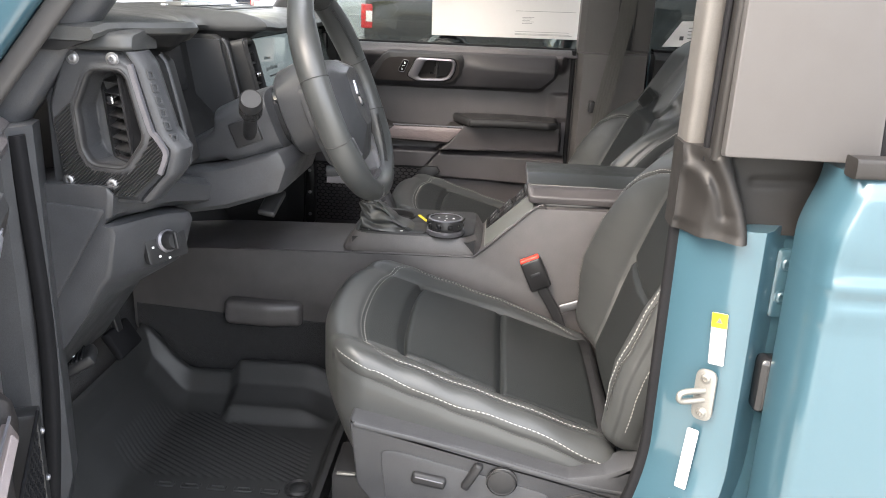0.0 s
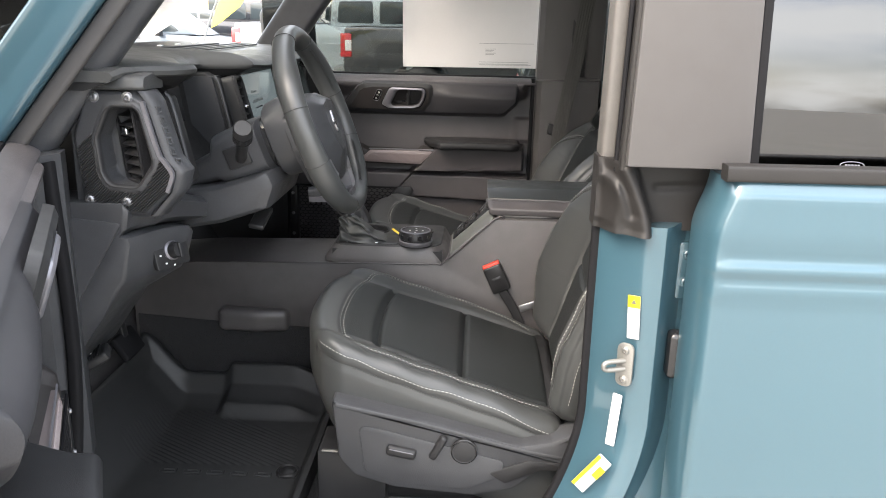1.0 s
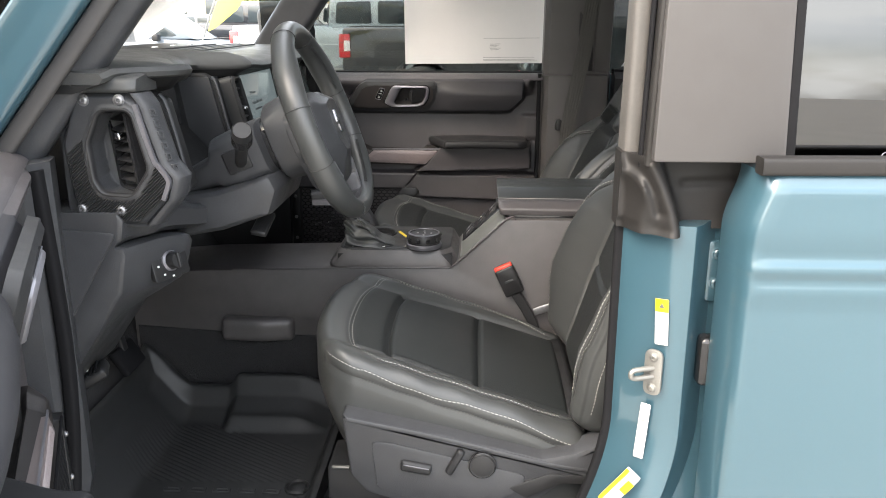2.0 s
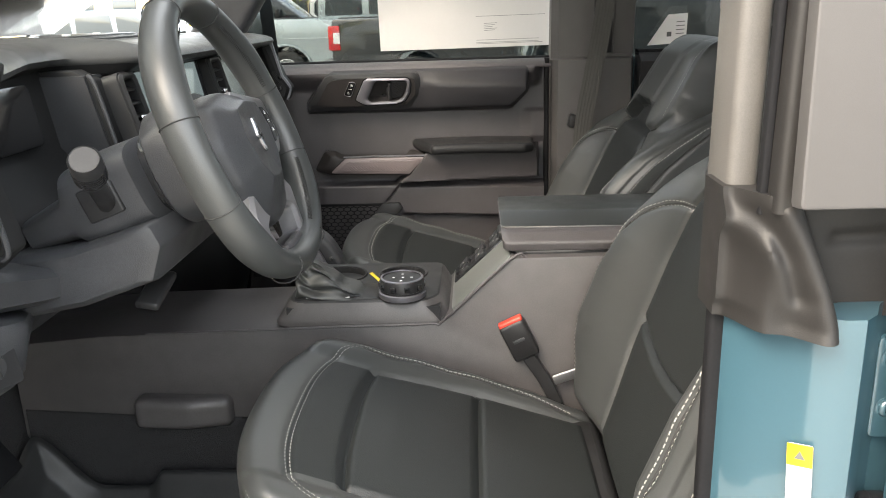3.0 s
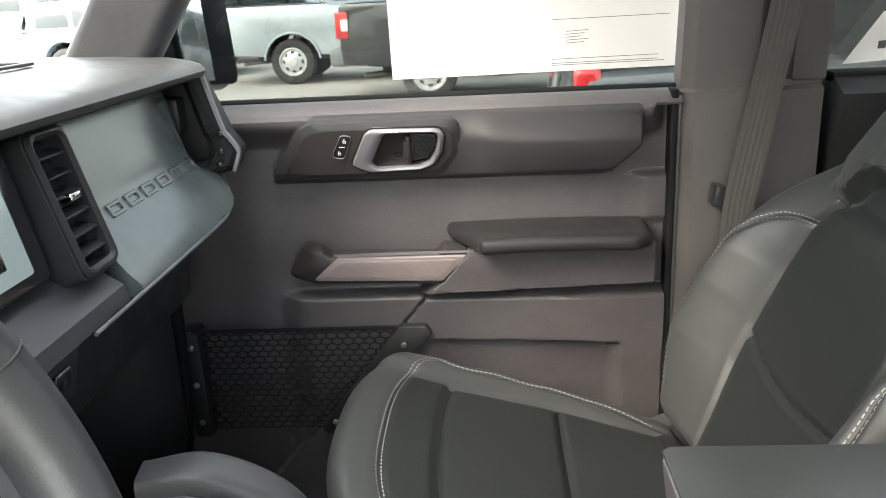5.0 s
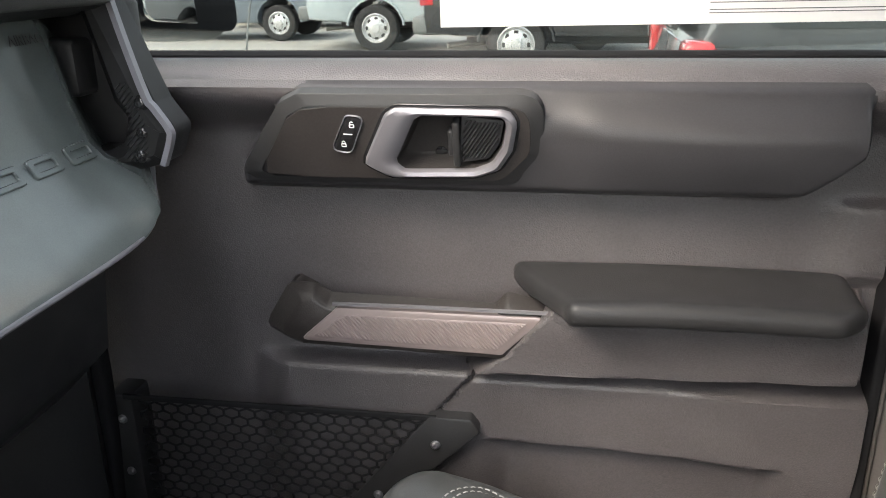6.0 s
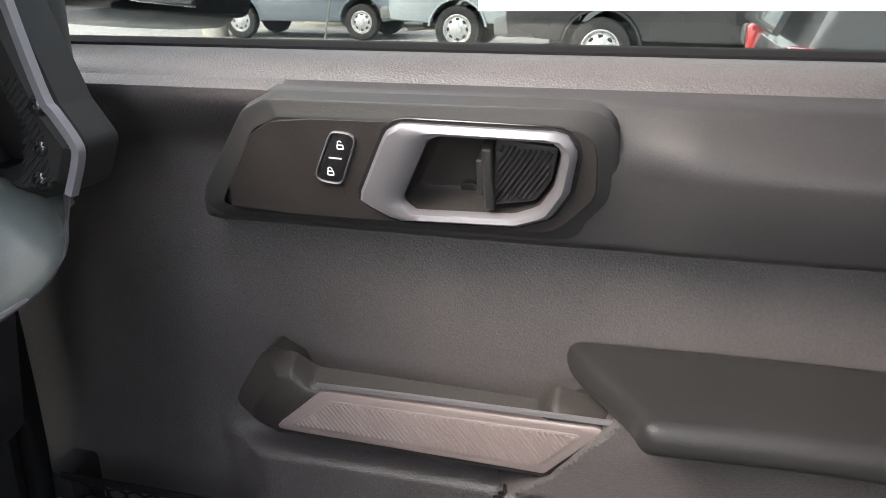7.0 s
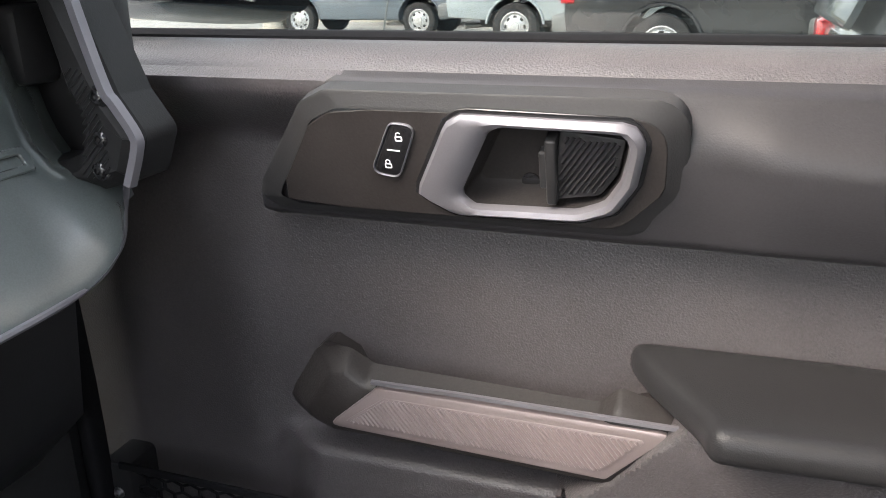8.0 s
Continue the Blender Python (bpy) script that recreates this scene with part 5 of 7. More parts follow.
kn = part("rotary_knob", lathe([(0.017, 0), (0.017, 0.006), (0.0135, 0.008), (0.0135, 0.020), (0.012, 0.023), (0.0005, 0.023)], lowm, 24), BLACK, lm, "black and chrome rotary knob")
part("knob_rim", hoop([(0.0175, 0), (0.0175, 0.006), (0.0145, 0.009), (0.0145, 0.0)], lowm, 24), SILVER, kn)
part("knob_grip", rbox((0.006, 0.026, 0.008), lowm @ at(0, 0, 0.023), 0.002), BLACK, kn)
for a in range(7):
    an = math.radians(30 + a * 40)
    part("dial_mark", rbox((0.004, 0.003, 0.0008), lowm @ at(0.026 * math.cos(an), 0.026 * math.sin(an), 0.0026), 0.0003, 2), PRINT, lm)
sd = basis((0, -0.70, 0), (1, 0, 0), (0, 0, 1))
o = fillet([(-0.278, 1.194), (-0.350, 1.200), (-0.44, 1.20), (-0.44, 0.92), (-0.402, 0.918), (-0.380, 1.027)], [0.006, 0.01, 0, 0, 0.01, 0.02], 4)
part("dash_side", plate(o, sd, -0.03, 0.006, 0.003), TRIM, dash)
m = basis((-0.318, -0.600, 1.044), (0.25, 0.97, 0.0), (-0.76, 0, 0.66))
part("fuse_latch", rbox((0.05, 0.012, 0.010), m, 0.003), BLACK, dash)
part("latch_mark", rbox((0.018, 0.003, 0.002), m @ at(0, 0, 0.0055), 0.0006, 2), PRINT, dash)

hr = thing("hood_release", (-0.397, -0.602, 0.92), "black ribbed pull handle under the dash", "pull handle")
mh = basis((-0.397, -0.610, 0.912), (0.80, 0.25, 0.45), (-0.3, 0.9, 0.2))
part("handle_body", rbox((0.065, 0.040, 0.020), mh, 0.006), BLACK, hr)
for k in range(6):
    part("grip_rib", rbox((0.004, 0.034, 0.004), mh @ at(-0.022 + 0.008 * k, 0, 0.011), 0.001, 2), RUBBER, hr)
part("hood_mark", rbox((0.012, 0.008, 0.001), mh @ at(0.0, 0.0, 0.0135), 0.0004, 2), PRINT, hr)

# pedal block in the dark
pd = thing("brake_pedal", (-0.45, -0.36, 0.78), "black brake pedal with steel arm", "pedal")
part("pedal_arm", sweep(bez([(-0.52, -0.30, 1.02), (-0.50, -0.30, 0.92), (-0.48, -0.30, 0.82)], 6), rrect(0.012, 0.022, 0.003), up=(0, 1, 0)), BLACK, pd)
part("pedal_pad", rbox((0.09, 0.06, 0.018), basis((-0.475, -0.30, 0.81), (0, 1, 0), (-0.5, 0, 0.8)), 0.006), RUBBER, pd)

# ---- steering wheel ----
SW = basis((-0.014, -0.360, 1.322), (0, 1, 0), (-0.356, 0, 0.934))
wheel = thing("steering_wheel", (-0.014, -0.360, 1.322), "black leather steering wheel with silver lower spoke and buttons", "steering wheel")


def wp(u, v, w=0.0):
    return SW @ Vector((u, v, w))


R = []
for i in range(96):
    a = 2 * math.pi * i / 96
    ca, sa = math.cos(a), math.sin(a)
    rr = 0.1765 - 0.010 * max(0, -sa - 0.80) * 4
    grip = 0.0185 + 0.002 * math.exp(-((abs(ca) - 0.82) / 0.15) ** 2)
    R.append([wp((rr + grip * math.cos(b) * 0.95) * ca, (rr + grip * math.cos(b) * 0.95) * sa, grip * 1.15 * math.sin(b)) for b in np.linspace(0, 2 * math.pi, 18, endpoint=False)])
part("rim", rings(R + [R[0]], None, False, False), LEATHER, wheel, "thick black leather rim")
for a0, a1 in ((18, 62), (118, 162), (-62, -22), (202, 242)):
    pts = [(math.cos(radians(a)), math.sin(radians(a))) for a in np.linspace(a0, a1, 40)]
    P = [wp(0.1596 * c, 0.1596 * s, 0.0105) for c, s in pts]
    N = [(SW.to_3x3() @ Vector((-0.75 * c, -0.75 * s, 0.65))).normalized() for c, s in pts]
    P = [p + n * 0.0022 for p, n in zip(P, N)]
    bm = bmesh.new()
    for i in range(0, 39):
        t = (P[i + 1] - P[i])
        w = t.cross(N[i]).normalized() * 0.0032
        join(bm, tube([P[i] + w, P[i] + t * 0.45 + N[i] * 0.001, P[i] + t * 0.1 - w], 0.0007, 5))
    part("rim_stitching", bm, DARK_THREAD, wheel)
for a in (66, 114, -66, 246, 14, 166, -18, 198):
    ca, sa = math.cos(radians(a)), math.sin(radians(a))
    ring = [wp((0.1765 + 0.0189 * math.cos(b)) * ca, (0.1765 + 0.0189 * math.cos(b)) * sa, 0.0222 * math.sin(b)) for b in np.linspace(0, 2 * math.pi, 20, endpoint=False)]
    part("rim_seam", tube(ring, 0.0008, 5, True), DARK_THREAD, wheel)


hub_o = fillet([(-0.066, 0.052), (0.0, 0.066), (0.066, 0.052), (0.092, 0.006), (0.084, -0.050), (0.056, -0.108), (0.0, -0.120), (-0.056, -0.108), (-0.084, -0.050), (-0.092, 0.006)][::-1], 0.040, 6)
hub_c = np.array((0.0, -0.014))
hub_i = np.array(fillet([(-0.040, 0.034), (0.0, 0.040), (0.040, 0.034), (0.052, 0.0), (0.042, -0.034), (0.020, -0.056), (0.0, -0.058), (-0.020, -0.056), (-0.042, -0.034), (-0.052, 0.0)][::-1], 0.006, 6))
hub_d = np.array(hub_o)
R = []
for k, mixed, w in ((0.95, 0, -0.062), (1.0, 0, -0.046), (1.0, 0, -0.032), (0.985, 0, -0.020), (0.955, 0, -0.011), (0.90, 0, -0.003), (0.80, 0.3, 0.006), (0.8, 0.7, 0.0125), (0.8, 0.93, 0.0158), (0.8, 1.0, 0.0160), (0.8, 1.08, 0.0150), (0.4, 1.5, 0.0138)):
    if mixed <= 1.0:
        Q = ((hub_d - hub_c) * k + hub_c) * (1 - mixed) + hub_i * mixed
    else:
        Q = (hub_i - hub_c) * (1.9 - 0.9 * mixed if mixed < 1.2 else 0.25) + hub_c
    R.append([(q[0], q[1], w + 0.006) for q in Q])
ab = part("airbag_cover", rings(R, SW, sharp=75), TRIM, wheel, "dark faceted hub cover")
EM = SW @ at(-0.002, -0.004, 0.0205, 0, 0, 8)
em = fillet([(-0.003, -0.026), (0.004, -0.025), (0.003, -0.010), (0.010, -0.005), (0.009, 0.004), (0.004, 0.005), (0.006, 0.016), (0.009, 0.024), (0.001, 0.025), (-0.003, 0.014), (-0.006, 0.006), (-0.010, 0.001), (-0.006, -0.006), (-0.006, -0.016)], 0.002, 3)
part("emblem", plate([(u * 0.85, v * 0.9) for u, v in em], EM, -0.004, 0.0034, 0.0030), EMBLEM, ab, "small dark chrome emblem")
for s in (-1, 1):
    sp = fillet([(s * 0.035, 0.062), (s * 0.080, 0.052), (s * (0.160 if s > 0 else 0.148), 0.036), (s * (0.169 if s > 0 else 0.152), -0.022), (s * 0.138, -0.044), (s * 0.085, -0.040), (s * 0.04, -0.02)][:: s], 0.012, 5)
    spk = part("spoke", plate(sp, SW, -0.036, -0.002 - (0.022 if s < 0 else 0), 0.005), SPOKE if s > 0 else TRIM, wheel, "satin grey side spoke with buttons")
    pad_o = fillet([(s * 0.070, 0.034), (s * 0.134, 0.024), (s * 0.148, 0.009), (s * 0.146, -0.018), (s * 0.128, -0.027), (s * 0.092, -0.024), (s * 0.070, 0.0)][:: s], 0.008, 5)
    bp = part("button_pad", plate(pad_o, SW @ at(0, 0, -0.022 if s < 0 else 0), -0.008, 0.0015, 0.0015), GLOSS, spk, "gloss black button pad with white icons")
    for u, v, k in ((0.096, 0.022, 0), (0.108, 0.022, 1), (0.130, 0.016, 2), (0.132, 0.003, 3), (0.136, -0.010, 2), (0.114, 0.000, 1), (0.115, -0.018, 0)):
        c = SW @ at(s * u, v, 0.0014 - (0.022 if s < 0 else 0))
        if k == 2:
            bm = plate([(-0.0026, -0.0022), (0.0026, -0.0022), (0, 0.0028)], c, 0, 0.0007, 0.0001)
        elif k == 0:
            bm = rbox((0.006, 0.0022, 0.0008), c @ at(0, 0.0014, 0), 0.0003, 2)
            join(bm, rbox((0.0028, 0.0028, 0.0008), c @ at(-0.001, -0.0016, 0), 0.0003, 2))
        elif k == 1:
            bm = tube([c @ Vector((0.0028 * math.cos(t), 0.0028 * math.sin(t), 0.0004)) for t in np.linspace(0.4, 5.4, 10)], 0.0005, 5)
        else:
            bm = rbox((0.0060, 0.0016, 0.0008), c @ at(0, 0.0016, 0), 0.0003, 2)
            join(bm, rbox((0.0045, 0.0016, 0.0008), c @ at(0, -0.0014, 0), 0.0003, 2))
        part("button_icon", bm, PRINT, bp)
lw = fillet([(-0.062, -0.055), (0.062, -0.055), (0.096, -0.088), (0.070, -0.158), (-0.070, -0.158), (-0.096, -0.088)], 0.012, 5)
lh = fillet([(-0.044, -0.104), (0.044, -0.104), (0.066, -0.112), (0.052, -0.142), (-0.052, -0.142), (-0.066, -0.112)], 0.006, 5)
lsp = part("lower_spoke", frame_plate(lw, lh, SW, -0.026, 0.002, 0.005), SPOKE, wheel, "satin silver lower spoke with cut-out")
part("spoke_pad", plate(fillet([(-0.040, -0.142), (0.040, -0.142), (0.036, -0.158), (-0.036, -0.158)], 0.004, 3), SW, -0.024, 0.0045, 0.003), TRIM_SOFT, lsp)
part("hub", lathe([(0.05, -0.08), (0.065, -0.06), (0.06, -0.035), (0.02, -0.034)], SW, 28), BLACK, wheel)

# column with stalks
col = thing("steering_column", (-0.16, -0.36, 1.26), "dark grey steering column shroud with control stalks", "steering column")
ax = SW.to_3x3() @ Vector((0, 0, -1))
def tunnel(rows, n=44, p=0.6):
    R = []
    for d, ru, rv, dv in rows:
        R.append([wp(math.copysign(abs(math.cos(b)) ** p, math.cos(b)) * ru, math.copysign(abs(math.sin(b)) ** p, math.sin(b)) * rv + dv, -d) for b in np.linspace(0, 2 * math.pi, n, endpoint=False)])
    return rings(R)


part("hub_shroud", tunnel([(0.034, 0.062, 0.060, 0), (0.038, 0.076, 0.074, 0), (0.050, 0.082, 0.079, 0), (0.092, 0.080, 0.074, -0.002), (0.098, 0.074, 0.068, -0.002)], p=0.8), TRIM, col, "round cover behind the steering wheel")
part("shroud_gap", tunnel([(0.094, 0.078, 0.052, 0), (0.110, 0.078, 0.052, 0)]), GLOSS, col)
part("shroud", tunnel([(0.102, 0.100, 0.044, 0.0), (0.105, 0.110, 0.052, 0.0), (0.150, 0.114, 0.054, 0.0), (0.192, 0.112, 0.050, 0.0), (0.206, 0.104, 0.030, -0.006), (0.27, 0.09, 0.022, -0.008)], p=0.45), TRIM, col, "dark grey column shroud")
for s in (-1, 1):
    a = Vector((-0.150, -0.360 + s * 0.105, 1.262))
    b = Vector((-0.119, -0.360 + s * 0.196, 1.312))
    e = Vector((-0.102, -0.360 + s * 0.246, 1.352))
    d = (e - b).normalized()
    stk = part("stalk", tube([a, a.lerp(b, 0.5), b], 0.0105, 14, up=(1, 0, 0)), BLACK, col, "black control stalk")
    m = d.to_track_quat("Z", "Y").to_matrix().to_4x4()
    m.translation = b
    part("stalk_knob", lathe([(0.011, -0.004), (0.0155, 0.0), (0.0165, 0.004), (0.0165, 0.040), (0.0150, 0.0435), (0.0140, 0.0425), (0.0005, 0.0425)], m, 24), BLACK, stk)
    for k in range(5):
        part("stalk_rib", hoop([(0.0166, 0.006 + k * 0.004), (0.0172, 0.0066 + k * 0.004), (0.0166, 0.0085 + k * 0.004)], m, 20), GLOSS, stk)
    m2 = SW @ at(s * 0.112, 0.0, -0.150)
    part("stalk_gate", rbox((0.010, 0.040, 0.046), m2, 0.003), BLACK, col)
R = []
for y, k in ((-0.487, 0.75), (-0.480, 0.93), (-0.466, 1.0), (-0.254, 1.0), (-0.240, 0.93), (-0.233, 0.75)):
    cx, cz = -0.18, 1.185
    R.append([(cx + (x - cx) * k, y, cz + (z - cz) * k) for x, z in fillet([(-0.30, 1.20), (-0.196, 1.214), (-0.094, 1.246), (-0.082, 1.218), (-0.098, 1.172), (-0.19, 1.140), (-0.30, 1.12)], 0.010, 4)])
part("lower_shroud", rings(R), TRIM, col, "dark grey lower column cover")
tl = part("tilt_lever", rbox((0.03, 0.07, 0.012), at(-0.135, -0.40, 1.135, 20, 10, 0), 0.004), BLACK, col)

# ---- centre console ----
con = thing("centre_console", (0.20, 0.03, 0.60), "dark grey centre console with shifter, cup holders and padded lid", "console")
MCn = basis((0, 0.140, 0), (1, 0, 0), (0, 0, 1))
body = fillet([(-0.55, 0.62), (-0.55, 0.925), (-0.38, 0.940), (0.215, 0.9555), (0.338, 1.0705), (0.82, 1.0735), (0.82, 0.62)], [0, 0.02, 0.05, 0.03, 0.012, 0.02, 0], 5)
part("console_body", plate(body, MCn, 0, 0.226, 0.006), CONSOLE, con)
trimline = bez([(-0.30, -0.0875, 0.9435), (0.0, -0.0875, 0.951), (0.19, -0.0875, 0.9555), (0.222, -0.0875, 0.964), (0.335, -0.0875, 1.0695), (0.36, -0.0875, 1.0725)], 6)
part("edge_bead", tube(trimline, 0.0022, 6), TRIM_SOFT, con)


def bulge(p):
    x, y, z = p.T
    return np.stack([-0.245 + x, -0.085 + y + 0.015 * sm(0.0, 0.08, x), 0.800 + z - 0.03 * x], 1)


part("side_bulge", pillow((0.085, 0.036, 0.028), 0.014, 0.007, bulge), CONSOLE, con)
part("carpet_side", plate([(-0.54, 0.60), (-0.54, 0.80), (-0.30, 0.785), (0.10, 0.775), (0.30, 0.77), (0.30, 0.60)], MCn, 0, 0.232, 0.004), CARPET, con)
# shifter plinth
z2 = lambda P, z: [(p[0], p[1], z) for p in P]
c1 = np.array(fillet([(-0.050, -0.079), (0.190, -0.079), (0.212, -0.050), (0.214, 0.134), (-0.050, 0.134)], [0.03, 0.06, 0.03, 0.02, 0.02], 5))
c0 = np.array(fillet([(-0.075, -0.084), (0.212, -0.084), (0.232, -0.055), (0.236, 0.138), (-0.075, 0.138)], [0.03, 0.06, 0.03, 0.02, 0.02], 5))
part("shifter_plinth", rings([z2(c0, 0.952), z2(c0, 0.958), z2(c0 * 0.85 + c1 * 0.15, 0.963), z2(c0 * 0.1 + c1 * 0.9, 0.992), z2(inset(c1, 0.003), 0.9955)], None, True, False), CONSOLE, con)


def deck(x, y):
    h = np.zeros_like(x) - 0.012 * sm(-0.002, 0.004, sdf(x, y, c1))
    for cx, r in ((0.022, 0.045), (0.140, 0.040)):
        h = np.minimum(h, -0.075 * sm(0.0, -0.003, np.hypot(x - cx, y - 0.064) - r))
    return h


part("plinth_deck", relief(basis((0, 0, 0.9958), (1, 0, 0), (0, 1, 0)), -0.052, 0.214, -0.079, 0.134, 0.0024, deck, -0.078), BLACK, con)
bo = part("boot_frame", plate(fillet([(-0.040, -0.073), (0.108, -0.073), (0.100, 0.008), (-0.040, 0.008)], 0.01, 4), Matrix.Translation((0, 0, 0)), 0.994, 0.9985, 0.0015), BLACK, con)


def boot2(p):
    x, y, z = p.T
    k = np.clip((z + 0.030) / 0.060, 0, 1)
    s = 1 - 0.68 * k ** 0.75
    fold = 0.006 * np.sin(k * 17 + x * 40) * (1 - 0.4 * k) + 0.004 * np.sin(x * 120 + k * 9 + y * 60) * k
    out_ = np.sign(y) * fold
    return np.stack([0.028 - 0.050 * k + x * s + 0.5 * fold, -0.036 + 0.012 * k + y * s + out_, 1.022 + z + 0.006 * np.sin(x * 70) * sm(0.0, 0.5, k) * sm(1.0, 0.6, k)], 1)


part("gear_boot", pillow((0.070, 0.042, 0.030), 0.012, 0.003, boot2), LEATHER, con, "folded black leather gear boot")
sh = part("shift_lever", tube([(-0.022, -0.024, 1.045), (-0.040, -0.02, 1.085)], 0.011, 12), BLACK, con, "black and silver shift lever")
mk_ = basis((-0.048, -0.018, 1.112), (0, 1, 0), (-0.42, 0, 0.9))
part("shift_knob", pillow((0.024, 0.036, 0.022), 0.018, 0.004, lambda p: (p * np.stack([1 + 0.15 * sm(-0.03, 0.03, p[:, 1]), np.ones(len(p)), np.ones(len(p))], 1)) @ np.array(mk_)[:3, :3].T + np.array(mk_)[:3, 3]), GLOSS, sh)
part("knob_trim", plate(fillet([(-0.012, -0.036), (0.012, -0.036), (0.014, 0.030), (-0.014, 0.030)], 0.006, 4), mk_, 0.010, 0.0235, 0.003), CHROME, sh, "chrome inlay of the shift knob")
part("knob_band", hoop([(0.0245, -0.040), (0.0262, -0.037), (0.0262, -0.030), (0.0245, -0.027)], mk_ @ at(0, 0, 0, -90, 0, 0), 24), CHROME, sh)
for k, x in enumerate((-0.015, 0.018, 0.030, 0.042, 0.054)):
    part("gear_mark", rbox((0.007, 0.005, 0.001), at(x, -0.0685, 0.9990), 0.0004, 2), PRINT, con)
dl = part("drive_dial", lathe([(0.040, 0.994), (0.040, 1.002), (0.037, 1.004), (0.037, 1.010), (0.0385, 1.011), (0.0385, 1.026), (0.036, 1.030), (0.0335, 1.0305), (0.0325, 1.029), (0.0005, 1.0285)], at(0.148, -0.056, 0), 40), BLACK, con, "round mode dial with chrome ring")
part("dial_ring", hoop([(0.0392, 0.996), (0.0408, 0.998), (0.0408, 1.006), (0.038, 1.0075), (0.037, 0.998)], at(0.148, -0.056, 0), 40), SILVER, dl)
part("dial_top_ring", hoop([(0.0365, 1.0285), (0.0368, 1.031), (0.0335, 1.0318), (0.0330, 1.029)], at(0.148, -0.056, 0), 40), SILVER, dl)
for k in range(10):
    a = 2 * math.pi * k / 10
    part("dial_key", rbox((0.010, 0.004, 0.009), at(0.148 + 0.0385 * math.cos(a), -0.056 + 0.0385 * math.sin(a), 1.0185, 0, 0, math.degrees(a) + 90), 0.001, 2), GLOSS, dl)
for u, v in ((0, 0.017), (0.018, 0), (-0.018, 0), (0, -0.014), (0, 0.002)):
    part("dial_icon", rbox((0.0042, 0.0026, 0.0008), at(0.148 + v * 1.0, -0.056 + u, 1.0292), 0.0003, 2), PRINT, dl)
for x, r in ((0.022, 0.047), (0.140, 0.042)):
    cp = part("cup_holder", lathe([(r + 0.0035, 0.985), (r + 0.0035, 0.9965), (r + 0.0025, 0.9985), (r, 0.9975), (r - 0.001, 0.990), (r - 0.004, 0.926), (r - 0.008, 0.922)], at(x, 0.064, 0), 40), BLACK, con, "round black cup holder")
    part("cup_tab", rbox((0.010, 0.020, 0.008), at(x + r * 0.62, 0.064 - r * 0.5, 0.985, 0, 0, 40), 0.002), BLACK, cp)
tag = thing("yellow_tag", (0.088, 0.03, 1.0), "small yellow paper tag beside the cup holders", "tag")
part("tag_strip", rbox((0.006, 0.045, 0.0012), at(0.092, 0.024, 1.004, 4, -14, 28), 0.0004, 2), YELLOW, tag)
# sloping switch bank
MW = basis((0.226, 0.025, 0.967), (0, -1, 0), (0.116, 0, 0.107))
part("slope_frame", plate(fillet([(-0.108, 0.012), (0.106, 0.012), (0.106, 0.150), (-0.108, 0.150)], 0.012, 4), MW, -0.02, 0.004, 0.003), SLOPE, con, "satin grey sloping switch frame")
pb = part("switch_bank", plate(fillet([(-0.096, 0.018), (-0.018, 0.018), (-0.018, 0.142), (-0.096, 0.142)], 0.006, 4), MW, 0.002, 0.0062, 0.0015), GLOSS, con, "gloss black window switch bank")
for u in (-0.040, -0.074):
    for v in (0.045, 0.085, 0.122):
        b_ = part("window_switch", rbox((0.026, 0.024, 0.007), MW @ at(u, v, 0.0072, 8, 0, 0), 0.002), BLACK, pb)
        part("switch_icon", rbox((0.003, 0.003, 0.0006), MW @ at(u + 0.004, v, 0.0112, 8, 0, 0), 0.0002, 2), PRINT, b_)
# lid
R = []
for x, k in ((0.318, 0.90), (0.322, 0.97), (0.332, 1.0), (0.60, 1.0), (0.80, 1.0)):
    c = np.array([0.025, 1.10])
    R.append([(x + 0.020 * (1.125 - z) * 10 * (1 if x < 0.34 else 0) * 0.5, c[0] + (y - c[0]) * k, c[1] + (z - c[1]) * k) for y, z in fillet([(0.122, 1.0765), (0.126, 1.124), (0.010, 1.1245), (-0.052, 1.106), (-0.073, 1.092), (-0.071, 1.0765)], [0.004, 0.008, 0.03, 0.02, 0.008, 0.004], 5)])
part("console_lid", rings(R), TRIM_SOFT, con, "padded dark console lid")
R = []
for x, k in ((0.3195, 0.93), (0.326, 1.0), (0.60, 1.0), (0.795, 1.0)):
    R.append([(x + 0.020 * (1.125 - z) * 10 * (1 if x < 0.33 else 0) * 0.5, 0.04 + (y - 0.04) * k, z) for y, z in fillet([(0.124, 1.1205), (0.1265, 1.1265), (0.011, 1.1272), (-0.040, 1.1118), (-0.0415, 1.1085), (0.011, 1.1200)], [0.001, 0.006, 0.03, 0.003, 0.002, 0.02], 4)])
part("lid_pad", rings(R), LID_PAD, con, "smooth black padded top of the lid")
part("lid_gap", plate(rrect(0.46, 0.19, 0.01), at(0.565, 0.026, 0), 1.072, 1.078, 0.001), GLOSS, con)
part("lid_latch", rbox((0.012, 0.05, 0.016), at(0.322, 0.03, 1.083), 0.004), BLACK, con)

# far side console grip
cg = part("console_grip", sweep(bez([(-0.16, 0.175, 1.06), (-0.10, 0.185, 1.062), (-0.035, 0.190, 1.025), (-0.005, 0.192, 0.965), (-0.01, 0.19, 0.93)], 8), rrect(0.034, 0.050, 0.012), up=(0, 1, 0)), TRIM, con, "curved console grip with silver strip")
